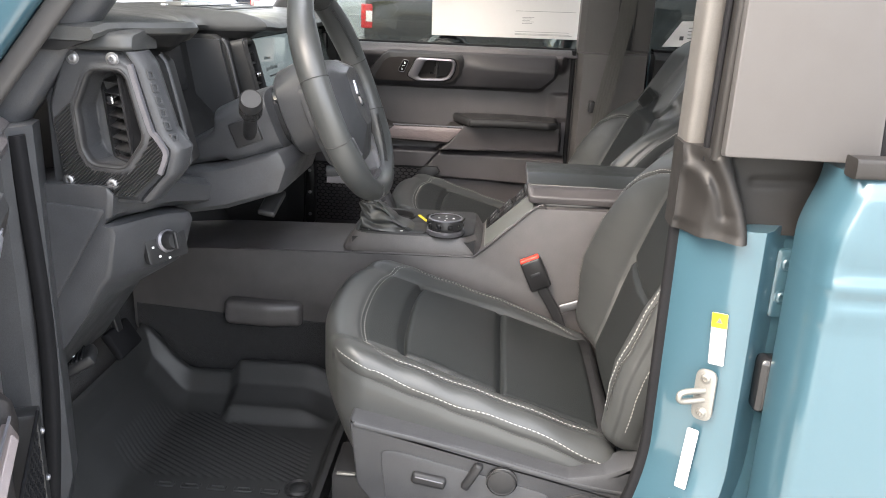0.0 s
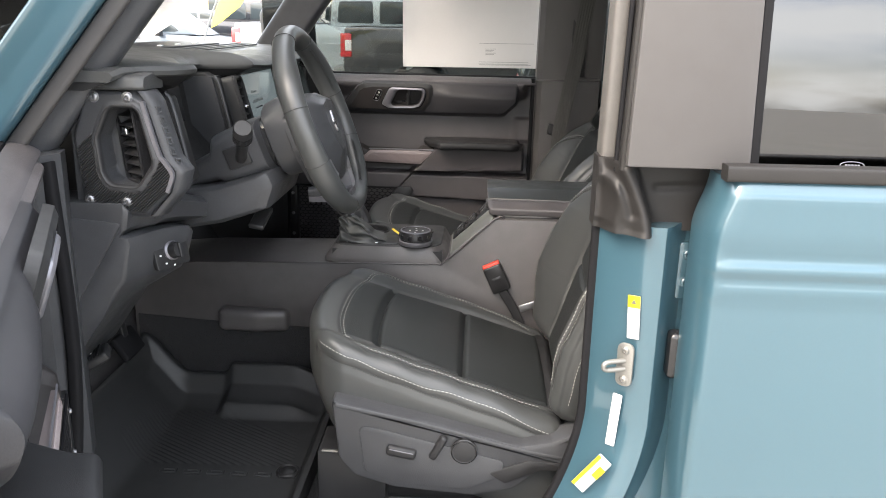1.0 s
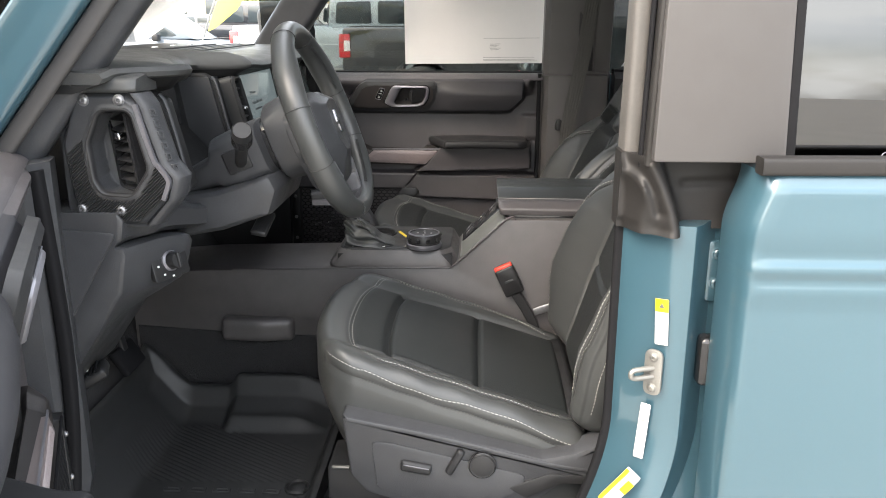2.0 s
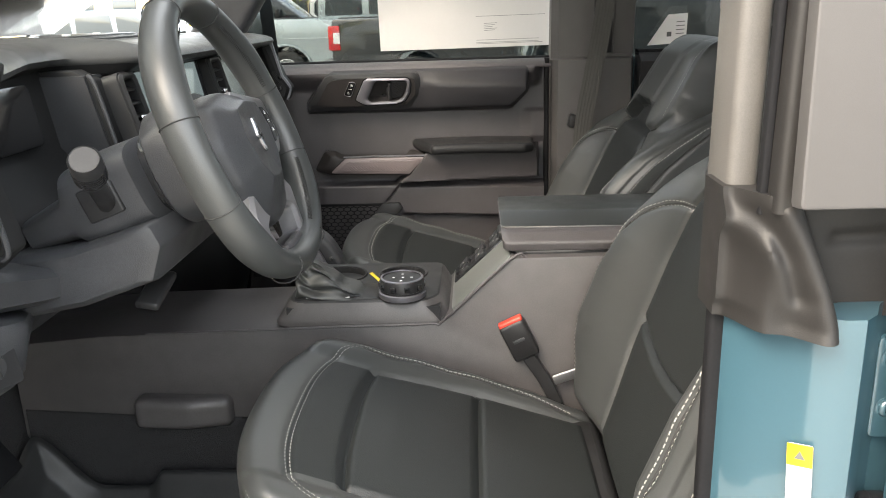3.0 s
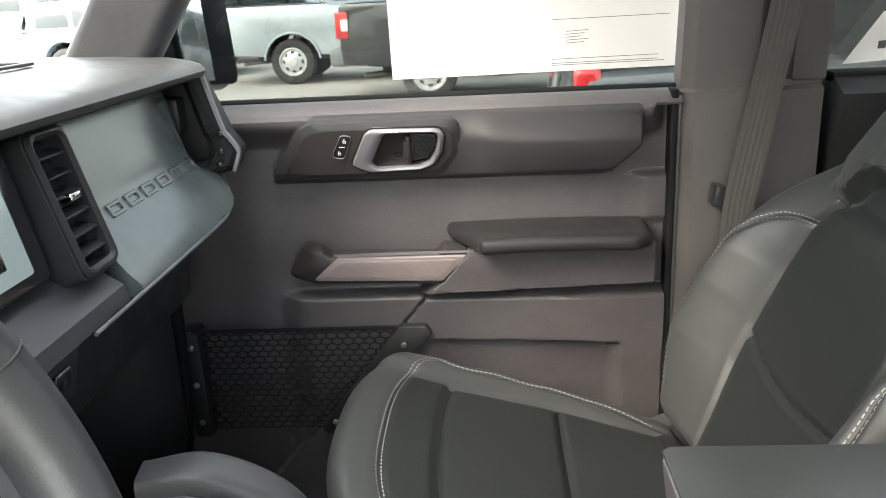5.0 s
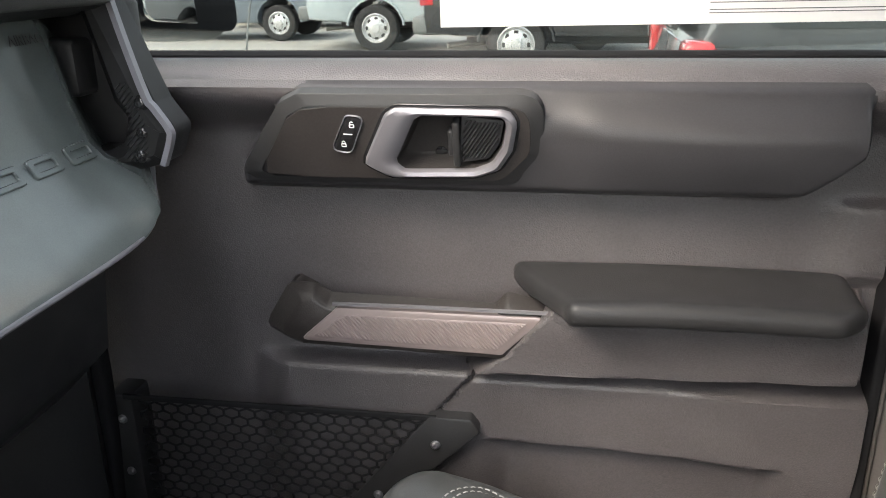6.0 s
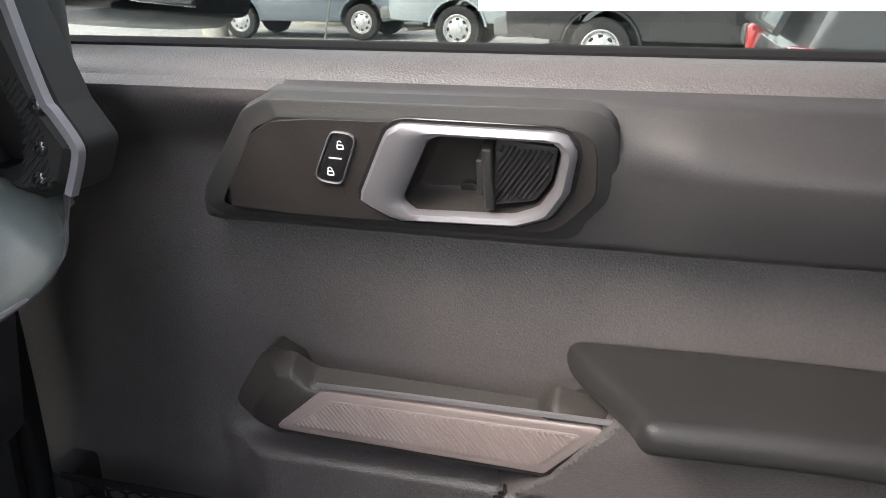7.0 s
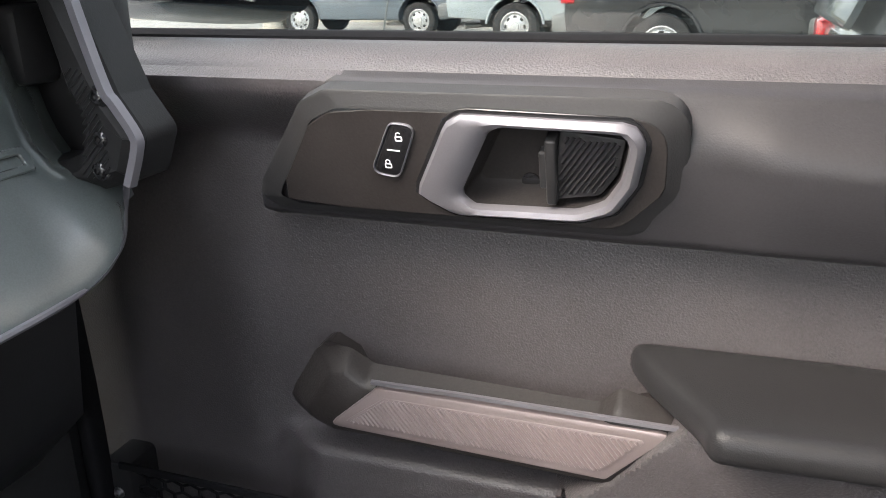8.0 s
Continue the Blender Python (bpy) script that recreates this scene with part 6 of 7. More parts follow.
part("silver_strip", sweep(bez([(-0.155, 0.156, 1.052), (-0.10, 0.158, 1.050), (-0.062, 0.158, 1.028), (-0.042, 0.158, 1.012), (-0.022, 0.158, 0.965), (-0.024, 0.158, 0.945)], 8), [(-0.008, 0), (-0.007, 0.008), (0.007, 0.008), (0.008, 0)], up=(0, -1, 0)), SILVER, cg)
for p in ((-0.075, 0.152, 1.055), (-0.030, 0.152, 0.980), (-0.012, 0.152, 1.0)):
    screw(cg, p, (0, -1, 0.2), 0.0045, BLACK)

# ---- seats ----


def rounded(V, half, r):
    inner = np.clip(V, -(np.array(half) - r), np.array(half) - r)
    d = V - inner
    return inner + d / np.maximum(1e-9, np.linalg.norm(d, axis=1, keepdims=True)) * r


def groove(d, w=0.0052):
    return np.exp(-(d / w) ** 2)


CH, CR = (0.245, 0.245, 0.075), 0.030
BH, BR = (0.245, 0.328, 0.068), 0.032


def build_seat(yc, out, base_x, slope, bend):
    """A bucket seat; out: -1 or 1, the side of the door; slope: recline of the back; bend: how far its upper part leans away."""
    seat = thing("bucket_seat", (0.27, yc, 0.60), "black leather bucket seat with pale contrast stitching", "car seat", "front seats")

    def cush(P):
        x, y, z = P.T
        top = sm(0.0, 0.06, z)
        fx = 0.225 + x + 0.055 * np.abs(y / 0.245) ** 3 * sm(0.10, -0.245, x) - 0.012 * (1 - (y / 0.245) ** 2) * sm(-0.1, -0.24, x)
        fy = yc + y * (1.0 - 0.03 * sm(0.0, -0.24, x)) + y * 0.05 * sm(0.02, -0.05, z)
        b = 0.010 * sm(0.165, 0.205, np.abs(y)) * sm(0.235, 0.08, x)
        ew = 0.160 + 0.016 * sm(-0.12, 0.08, x)
        g = groove(np.abs(y) - ew) * sm(-0.13, -0.11, x)
        inx = sm(0.006, 0.0, np.abs(y) - ew)
        g = np.maximum(g, inx * (groove(x + 0.120) + groove(x - 0.049) + groove(x - 0.220)))
        seam = groove(np.abs(y) - 0.2125 + 0.02 * sm(0.1, 0.24, x)) * sm(-0.17, -0.14, x)
        seam = np.maximum(seam, groove(x + 0.1845) * sm(0.19, 0.17, np.abs(y)))
        soft = 0.005 * np.cos(y * 9) * inx * (1 - groove(x - 0.049, 0.03)) * sm(-0.12, -0.06, x)
        wr = 0.0012 * np.sin(x * 60 + np.sin(y * 25) * 1.5) * sm(0.16, 0.20, np.abs(y))
        side = 0.004 * groove(z - 0.042, 0.006)
        fz = 0.968 - 0.32 * fx + (z - 0.075) * (1 + 0.35 * sm(0.07, -0.07, z)) + top * (b - 0.0105 * g - 0.0045 * seam + soft + wr)
        return np.stack([fx - 0.012 * sm(0.0, -0.07, z) * sm(0.0, -0.2, x) * -2.5, fy - np.sign(y) * side * (np.abs(y) > 0.2), fz], 1)

    def creg(c):
        x, y, z = c.T
        k = np.zeros(len(c), int)
        mid = (np.abs(y) < 0.160 + 0.016 * sm(-0.12, 0.08, x)) & (z > 0.05)
        k[mid & (x > -0.120) & (x < 0.220)] = 1
        k[mid & (x > -0.1845) & (x <= -0.120)] = 2
        k[z < 0.042] = 3
        return k
    ms = pillow(CH, CR, 0.0045, cush, creg)
    cu = part("cushion_bolster", ms[0], LEATHER, seat, "smooth black leather cushion bolster")
    part("cushion_insert", ms[1], INSERT, seat, "matt perforated cushion insert")
    part("cushion_front", ms[2], INSERT, seat)
    part("cushion_skirt", ms[3], LEATHER, seat)

    def lay(fn, half, r, pts, face, length=0.0050, gap=0.0026, w=0.0014, name="stitching", par=None, thread=None):
        V = np.array(pts, float)
        d = 1e-3
        e1 = np.zeros(3)
        e2 = np.zeros(3)
        e1[(face + 1) % 3], e2[(face + 2) % 3] = d, d
        p = fn(rounded(V, half, r))
        a = fn(rounded(V + e1, half, r)) - p
        b = fn(rounded(V + e2, half, r)) - p
        n = np.cross(a, b)
        n /= np.linalg.norm(n, axis=1, keepdims=True)
        s = np.sign(V[:, face])[:, None]
        n = n * s
        p = p + n * 0.0015
        part(name, dashes([tuple(q_) for q_ in p], [tuple(q_) for q_ in n], length, gap, w, 0.0009), thread or THREAD, par or seat, "dark stitching" if thread else "pale grey stitching")
    top = CH[2]
    for o in (0.0, 0.0075):
        line = [(x, s * (0.2162 - o * 1.0 - 0.02 * float(sm(0.1, 0.24, x))), top) for s in (1,) for x in np.linspace(0.20, -0.155, 52)]
        arc = [(-0.155 - (0.0332 - o) * math.sin(t), (0.183 + (0.0332 - o) * math.cos(t)), top) for t in np.linspace(0, math.pi / 2, 16)]
        front = [(-0.1882 + o, y, top) for y in np.linspace(0.183, -0.183, 44)]
        arc2 = [(x, -y, z) for x, y, z in arc[::-1]]
        line2 = [(x, -y, z) for x, y, z in line[::-1]]
        lay(cush, CH, CR, line + arc[1:] + front[1:] + arc2[1:] + line2[1:], 2, par=cu)
    for sd_ in (out, -out):
        low = [(x, sd_ * 0.245, 0.056 + 0.003 * math.sin(x * 21)) for x in np.linspace(0.225, -0.20, 60)] + [(-0.245 + 0.05 * (1 - math.sin(t)), sd_ * (0.195 + 0.05 * math.cos(t)), 0.057) for t in np.linspace(0.1, 1.5, 8)]
        lay(cush, CH, CR, low, 1, par=cu)
    part("skirt_seam", sweep([tuple(v) for v in cush(rounded(np.array([(x, out * 0.245, 0.042) for x in np.linspace(0.22, -0.2, 40)]), CH, CR))], [(-0.0015, -0.001), (0, 0.0012), (0.0015, -0.001)], up=(0, out, 0)), DARK_THREAD, cu)

    # backrest
    MBk = np.array(basis((base_x, yc, 0.840), (0, -1, 0), (slope, 0, 1)))
    UP = fillet([(-0.112, 0.412), (-0.092, 0.452), (-0.055, 0.466), (0.055, 0.466), (0.092, 0.452), (0.112, 0.412), (0.150, 0.425), (0.178, 0.462), (0.160, 0.56), (0.140, 0.70), (-0.140, 0.70), (-0.160, 0.56), (-0.178, 0.462), (-0.150, 0.425)], [0.004, 0.02, 0.03, 0.03, 0.02, 0.004, 0.02, 0.03, 0.05, 0, 0, 0.05, 0.03, 0.02], 5)
    SEAM = [(0.136, 0.371), (0.180, 0.364), (0.212, 0.348), (0.236, 0.318), (0.250, 0.275), (0.257, 0.215), (0.258, 0.150), (0.248, 0.095), (0.234, 0.045)]
    THICK = 0.145

    def half_w(v):
        return np.interp(v, [-0.02, 0.06, 0.13, 0.30, 0.38, 0.44, 0.50, 0.545, 0.575, 0.60, 0.62], [0.240, 0.262, 0.276, 0.276, 0.272, 0.262, 0.250, 0.228, 0.190, 0.172, 0.162])

    def edge_w(v):
        return np.interp(v, [0.0, 0.06, 0.14, 0.20, 0.29, 0.37, 0.415, 0.47], [0.120, 0.130, 0.148, 0.154, 0.154, 0.142, 0.113, 0.095])

    def line_d(X, Y, pts):
        d = np.full(X.shape, 1.0)
        for (x0, y0), (x1, y1) in zip(pts, pts[1:]):
            t_ = np.clip(((X - x0) * (x1 - x0) + (Y - y0) * (y1 - y0)) / ((x1 - x0) ** 2 + (y1 - y0) ** 2), 0, 1)
            d = np.minimum(d, np.hypot(X - x0 - t_ * (x1 - x0), Y - y0 - t_ * (y1 - y0)))
        return d

    def front_w(fu, v):
        """How far the front face stands off the insert's plane."""
        a_ = np.abs(fu)
        ed = edge_w(v)
        crest = np.interp(v, [-0.02, 0.06, 0.09, 0.13, 0.22, 0.28, 0.325, 0.37, 0.41, 0.46, 0.52, 0.56, 0.62], [0.030, 0.052, 0.062, 0.070, 0.068, 0.059, 0.044, 0.023, 0.0, -0.036, -0.086, -0.118, -0.122])
        out_d = sdf(fu, v, UP)
        bol = np.where(v < 0.411, crest * sm(0.0, 1.0, (a_ - ed) / (0.252 - ed)) ** 0.85, crest * sm(-0.002, 0.036, out_d) * sm(0.085, 0.13, a_))
        inner_ = sm(0.125, 0.105, a_) * sm(0.39, 0.42, v) * sm(-0.001, 0.010, out_d)
        g = groove(a_ - ed) * sm(0.43, 0.41, v)
        g = np.maximum(g, 0.8 * groove(v - 0.186 + 0.012 * np.cos(fu * 12)) * sm(0.004, -0.004, a_ - ed))
        sh_ = groove(line_d(a_, v, SEAM), 0.0042)
        neck = groove(line_d(a_, v, [(0.113, 0.412), (0.150, 0.423), (0.180, 0.455), (0.176, 0.50)]), 0.006) * sm(0.0, 0.004, out_d)
        wide = 0.006 + 0.016 * sm(0.11, 0.16, a_)
        up_ = sm(-0.5 * wide, wide, -out_d) * (0.010 - 0.014 * sm(0.09, 0.185, a_) ** 1.5 - 0.022 * sm(0.57, 0.64, v) + 0.005)
        return bol - 0.012 * g - 0.0045 * sh_ - 0.004 * neck + up_ - 0.018 * inner_ + 0.005 * np.cos(fu * 9) * sm(0.0, -0.03, a_ - ed)

    def back(P):
        u, v0, w = P.T
        v = v0 + 0.312
        fu = u / 0.245 * half_w(v)
        t_ = (w + BH[2]) / (2 * BH[2])
        side = (0.003 * np.exp(-((t_ - 0.66) / 0.035) ** 2) + 0.003 * np.exp(-((t_ - 0.86) / 0.02) ** 2)) * (np.abs(u) > 0.2) * sm(0.50, 0.42, v)
        lean = bend * np.clip(v - 0.36, 0, 1)
        L = np.stack([fu - np.sign(fu) * side, v, -THICK + t_ * (THICK + front_w(fu, v)) - lean], 1)
        return L @ MBk[:3, :3].T + MBk[:3, 3]

    def breg(c):
        u, v0, w = c.T
        v = v0 + 0.312
        fu = u / 0.245 * half_w(v)
        k = np.zeros(len(c), int)
        fr = w > 0.03
        k[fr & (np.abs(fu) < edge_w(v)) & (v < 0.47)] = 1
        return k
    ms = pillow(BH, BR, 0.0031, back, breg)
    bb = part("backrest_bolster", ms[0], LEATHER, seat, "smooth black leather backrest bolster")
    part("backrest_insert", ms[1], INSERT, seat, "matt perforated backrest insert")
    f = BH[2]
    flat = lambda pts: [(x * 0.245 / float(half_w(v)), v - 0.312, f) for x, v in pts]
    for s in (-1, 1):
        ctl = bez([(x, v, 0) for x, v in SEAM], 9)
        for o in (-0.0042, 0.0042):
            pts = []
            for i, p in enumerate(ctl):
                d_ = (ctl[min(i + 1, len(ctl) - 1)] - ctl[max(i - 1, 0)]).normalized()
                pts.append((s * (p.x - d_.y * o), p.y + d_.x * o))
            lay(back, BH, BR, flat(pts), 2, par=bb)
        edge_ = bez([(0.166, 0.452, 0), (0.160, 0.50, 0), (0.150, 0.56, 0), (0.139, 0.620, 0)], 9)
        lay(back, BH, BR, flat([(s * p.x, p.y) for p in edge_]), 2, par=bb)
        for nm_, run_, rad_ in (("shoulder_seam", ctl, 0.0016), ("neck_seam", bez([(0.112, 0.409, 0), (0.132, 0.414, 0), (0.152, 0.4225, 0)], 6), 0.0018), ("insert_seam", [Vector((float(edge_w(v)), v, 0)) for v in np.linspace(0.03, 0.412, 44)], 0.0014)):
            on_ = back(rounded(np.array(flat([(s * p.x, p.y) for p in run_])), BH, BR))
            part(nm_, tube([tuple(p) for p in on_], rad_, 6, up=(1, 0, 0)), DARK_THREAD, bb)
        lay(back, BH, BR, flat([(s * u_, 0.620) for u_ in np.linspace(0.139, 0.0, 24)]), 2, par=bb)
        arch_ = [(0.111, 0.405), (0.103, 0.430), (0.088, 0.448), (0.055, 0.459), (0.02, 0.461), (0.0, 0.461)]
        lay(back, BH, BR, flat([(s * p.x, p.y) for p in bez([(x, v, 0) for x, v in arch_], 8)]), 2, par=bb, length=0.003, gap=0.002, thread=DARK_THREAD)
        side_p = lambda t0, v0_, v1_, n_: [(s * 0.245, v - 0.312, (2 * t0 - 1) * BH[2]) for v in np.linspace(v0_, v1_, n_)]
        lay(back, BH, BR, side_p(0.80, 0.03, 0.53, 70), 0, par=bb)
        seam = [tuple(p) for p in back(rounded(np.array(side_p(0.66, 0.03, 0.52, 50)), BH, BR))]
        part("gusset_seam", tube(seam, 0.0018, 6, up=(0, 1, 0)), DARK_THREAD, bb)
    # headrest
    axis_ = Vector(MBk[:3, 1])
    MH = np.array(basis(Vector(MBk[:3, 3]) + axis_ * 0.785 - Vector(MBk[:3, 2]) * (0.055 + bend * 0.4), (0, -1, 0), (slope * 0.8, 0, 1)))

    def head(P):
        u, v, w = P.T
        L = np.stack([u * (1 - 0.15 * sm(0.0, 0.1, v)), v, w - 0.03 + 0.012 * np.cos(u * 9)], 1)
        return L @ MH[:3, :3].T + MH[:3, 3]
    part("headrest", pillow((0.132, 0.088, 0.052), 0.036, 0.008, head), LEATHER, seat, "padded black headrest")
    for s in (-1, 1):
        a = Vector(MBk[:3, 3]) + Vector(MBk[:3, 0]) * (s * 0.065) + Vector(MBk[:3, 1]) * 0.60 + Vector(MBk[:3, 2]) * (-0.075 - bend * 0.26)
        b = Vector(MBk[:3, 3]) + Vector(MBk[:3, 0]) * (s * 0.065) + Vector(MBk[:3, 1]) * 0.70 + Vector(MBk[:3, 2]) * (-0.075 - bend * 0.38)
        part("headrest_post", tube([a, b], 0.006, 10, up=(0, 1, 0)), CHROME, seat)
        part("post_collar", rbox((0.030, 0.028, 0.014), Matrix.Translation(a.lerp(b, 0.37)) @ Matrix(MBk.tolist()).to_3x3().to_4x4() @ at(0, 0, 0, 90, 0, 0), 0.005), BLACK, seat)
    # base
    part("seat_frame", rbox((0.40, 0.40, 0.20), at(0.27, yc, 0.725), 0.02), BLACK, seat)
    for s in (-1, 1):
        part("seat_rail", rbox((0.50, 0.045, 0.05), at(0.25, yc + s * 0.17, 0.605), 0.008), BLACK, seat)
    # side cover with switches
    cv = fillet([(0.045, 0.872), (0.22, 0.838), (0.385, 0.797), (0.440, 0.808), (0.500, 0.835), (0.50, 0.748), (0.42, 0.748), (0.375, 0.708), (0.30, 0.690), (0.16, 0.700), (0.085, 0.722), (0.058, 0.755)], [0.008, 0.1, 0.03, 0.02, 0.006, 0.01, 0.03, 0.03, 0.03, 0.05, 0.03, 0.02], 5)
    Mc = basis((0, yc + out * 0.245, 0), (1, 0, 0), (0, 0, 1)) if out < 0 else basis((0, yc + out * 0.245, 0), (-1, 0, 0), (0, 0, 1))
    sx = 1 if out < 0 else -1
    o = [(sx * p[0], p[1]) for p in cv]
    sc = part("side_cover", plate(o, Mc, -0.02, 0.030, 0.010), TRIM, seat, "grey plastic seat side cover with power switches")
    rc = fillet([(0.095, 0.825), (0.135, 0.820), (0.24, 0.795), (0.36, 0.765), (0.35, 0.735), (0.29, 0.706), (0.16, 0.714), (0.105, 0.735)], 0.012, 4)
    part("cover_recess", plate([(sx * p[0], p[1]) for p in rc], Mc, 0.02, 0.0325, 0.0022), TRIM, sc)
    rc2 = fillet([(0.325, 0.742), (0.40, 0.770), (0.495, 0.765), (0.49, 0.750), (0.42, 0.752), (0.36, 0.722)], 0.006, 4)
    part("cover_inlay", plate([(sx * p[0], p[1]) for p in rc2], Mc, 0.02, 0.0330, 0.0022), BLACK, sc)
    part("top_ledge", sweep([Mc @ Vector((sx * p.x, p.y, 0.026)) for p in bez([(0.055, 0.862, 0), (0.22, 0.829, 0), (0.385, 0.788, 0), (0.495, 0.772, 0)], 6)], rrect(0.010, 0.010, 0.004), up=(0, out, 0)), TRIM, sc)
    m1 = Mc @ at(sx * 0.172, 0.778, 0.032, 0, 0, -10 * sx)
    k1 = part("power_switch", rbox((0.054, 0.020, 0.018), m1, 0.006), BLACK, sc, "black seat slider switch")
    part("switch_line", rbox((0.044, 0.002, 0.001), m1 @ at(0, 0.004, 0.0092), 0.0004, 2), SILVER, k1)
    part("power_switch", rbox((0.014, 0.050, 0.018), Mc @ at(sx * 0.238, 0.790, 0.032, 0, 0, -28 * sx), 0.005), BLACK, sc, "black recline switch")
    m3 = Mc @ at(sx * 0.284, 0.785, 0.030)
    k3 = part("lumbar_switch", lathe([(0.0225, 0), (0.0225, 0.007), (0.021, 0.009), (0.0195, 0.0085), (0.017, 0.0095), (0.0005, 0.0095)], m3, 28), BLACK, sc, "round lumbar switch")
    part("switch_ring", hoop([(0.0235, 0), (0.0240, 0.003), (0.0238, 0.0065), (0.0225, 0.007)], m3, 28), GLOSS, k3)
    return seat


build_seat(-0.378, -1, 0.461, 0.36, 0.05)
build_seat(0.455, 1, 0.468, 0.45, 0.12)

# seat belt buckle
bk = thing("seat_belt_buckle", (0.345, -0.095, 0.85), "black seat belt buckle with a red release button", "belt buckle")
mb = basis((0.347, -0.1005, 0.930), (0.90, 0.0, 0.42), (-0.42, 0.0, 0.90))
part("buckle_body", rbox((0.046, 0.070, 0.022), mb, 0.006), BLACK, bk)
part("release_button", rbox((0.042, 0.012, 0.017), mb @ at(0, 0.034, 0), 0.003), RED, bk, "red release button")
part("buckle_print", rbox((0.020, 0.006, 0.0008), mb @ at(0.0, 0.002, 0.0112), 0.0003, 2), TRIM, bk)
part("buckle_stem", sweep(bez([mb @ Vector((0, -0.030, 0)), mb @ Vector((0.004, -0.06, 0)), (0.395, -0.100, 0.845), (0.42, -0.105, 0.79)], 6), rrect(0.022, 0.010, 0.003), up=(0, -1, 0)), BLACK, bk)
part("anchor_plate", rbox((0.058, 0.004, 0.018), at(0.432, -0.108, 0.866, 0, -20, 0), 0.002), BOLT, bk)

# ---- floor mats ----
def mat_h(x, y):
    edge = np.minimum(np.minimum(x + 0.52, -0.03 - x), np.minimum(y + 0.66, -0.115 - y))
    toe_ = 0.10 * sm(-0.40, -0.52, x) + 0.03 * sm(-0.20, -0.12, y)
    lipz = 0.035 * sm(0.035, 0.010, edge)
    field = fillet([(-0.46, -0.42), (-0.455, -0.215), (-0.30, -0.185), (-0.22, -0.25), (-0.09, -0.30), (-0.08, -0.43), (-0.40, -0.44)], 0.03, 3)
    rib = 0.0016 * np.sin(2 * math.pi * (y * 0.85 + x * 0.5) / 0.011) * sm(0.0, -0.008, sdf(x, y, field))
    step = 0.03 * sm(-0.235, -0.205, y) * sm(-0.32, -0.29, x) * sm(-0.05, -0.15, x)
    return 0.012 + toe_ + lipz + rib + step


fm = thing("floor_mat", (-0.27, -0.39, 0.58), "black moulded rubber floor mat with ribs and raised lettering", "floor mat")
MM = basis((0, 0, 0.585), (1, 0, 0), (0, 1, 0))
part("mat_body", relief(MM, -0.52, -0.03, -0.66, -0.115, 0.0035, mat_h, 0.0), MAT_RUBBER, fm)
for k in range(6):
    part("raised_letter", frame_plate(rrect(0.036, 0.016, 0.004), rrect(0.022, 0.007, 0.002), MM @ at(-0.335 + k * 0.050, -0.465, 0.0), 0.010, 0.0150, 0.001), MAT_RUBBER, fm)
part("mat_anchor", lathe([(0.026, 0.010), (0.026, 0.016), (0.022, 0.019), (0.018, 0.016), (0.012, 0.019), (0.0005, 0.020)], MM @ at(-0.085, -0.45, 0), 28), BLACK, fm, "round mat anchor")
sp = thing("seat_front_shield", (0.03, -0.60, 0.60), "black panel below the front of the seat", "trim panel")
part("shield", rbox((0.13, 0.10, 0.15), at(0.075, -0.56, 0.672), 0.008), BLACK, sp)
part("shield_edge", rbox((0.030, 0.006, 0.004), at(0.035, -0.611, 0.747), 0.001), STEEL, sp)

# ---- door mirror outside the far window ----
dm = thing("door_mirror", (-0.36, 1.02, 1.36), "black door mirror outside the window reflecting the lot", "door mirror")
Mm = basis((-0.352, 1.062, 1.444), (0.16, 0.985, 0), (-0.06, 0, 1))


def mir(P):
    u, v, w = P.T
    L = np.stack([u * (1 - 0.06 * sm(0.0, -0.1, v)), v - 0.012 * (u / 0.12), w - 0.055 - 0.03 * (1 - (u / 0.13) ** 2) * (w < 0)], 1)
    A = np.array(Mm)
    return L @ A[:3, :3].T + A[:3, 3]


part("mirror_shell", pillow((0.125, 0.105, 0.055), 0.035, 0.01, mir), BLACK, dm)
gl = [(u, v - 0.012 * u / 0.12) for u, v in fillet([(-0.108, -0.088), (0.108, -0.088), (0.108, 0.088), (-0.108, 0.088)], 0.028, 6)]
part("mirror_rim", plate([(u * 1.07, v * 1.08) for u, v in gl], Mm, -0.01, 0.003, 0.003), RUBBER, dm)
part("mirror_glass", plate(gl, Mm @ at(0, 0, 0, 0, 6, 0), 0.0, 0.0045, 0.001), MIRROR, dm, "mirror glass")
part("mirror_arm", rbox((0.06, 0.16, 0.05), at(-0.385, 0.95, 1.385), 0.018), BLACK, dm)

# small sheet in the far rear window
rs = thing("window_sheet", (0.80, 0.83, 1.37), "small white printed label inside the far rear window", "paper sheet")
mr = basis((0.735, 0.830, 1.362), (1, 0, 0.05), (0, -0.12, 1))
part("sheet", plate([(0, 0), (0.10, 0), (0.10, 0.075), (0.05, 0.075)], mr, 0, 0.001, 0.0002), PAPER, rs)
part("print_mark", plate(rrect(0.012, 0.012, 0.001), mr @ at(0.055, 0.025, 0), 0.0008, 0.0015, 0.0001), INK, rs)
for k in range(4):
    part("print_line", plate(rrect(0.022, 0.002, 0.0005), mr @ at(0.083, 0.055 - k * 0.010, 0), 0.0008, 0.0015, 0.0001), INK, rs)
# ---- vehicles in the lot ----
def arch(cx, r, z0, n=10):
    a = math.asin((z0 - 0.40) / r)
    return [(cx + r * math.cos(t), 0.40 + r * math.sin(t)) for t in np.linspace(math.pi - a, a, n)]


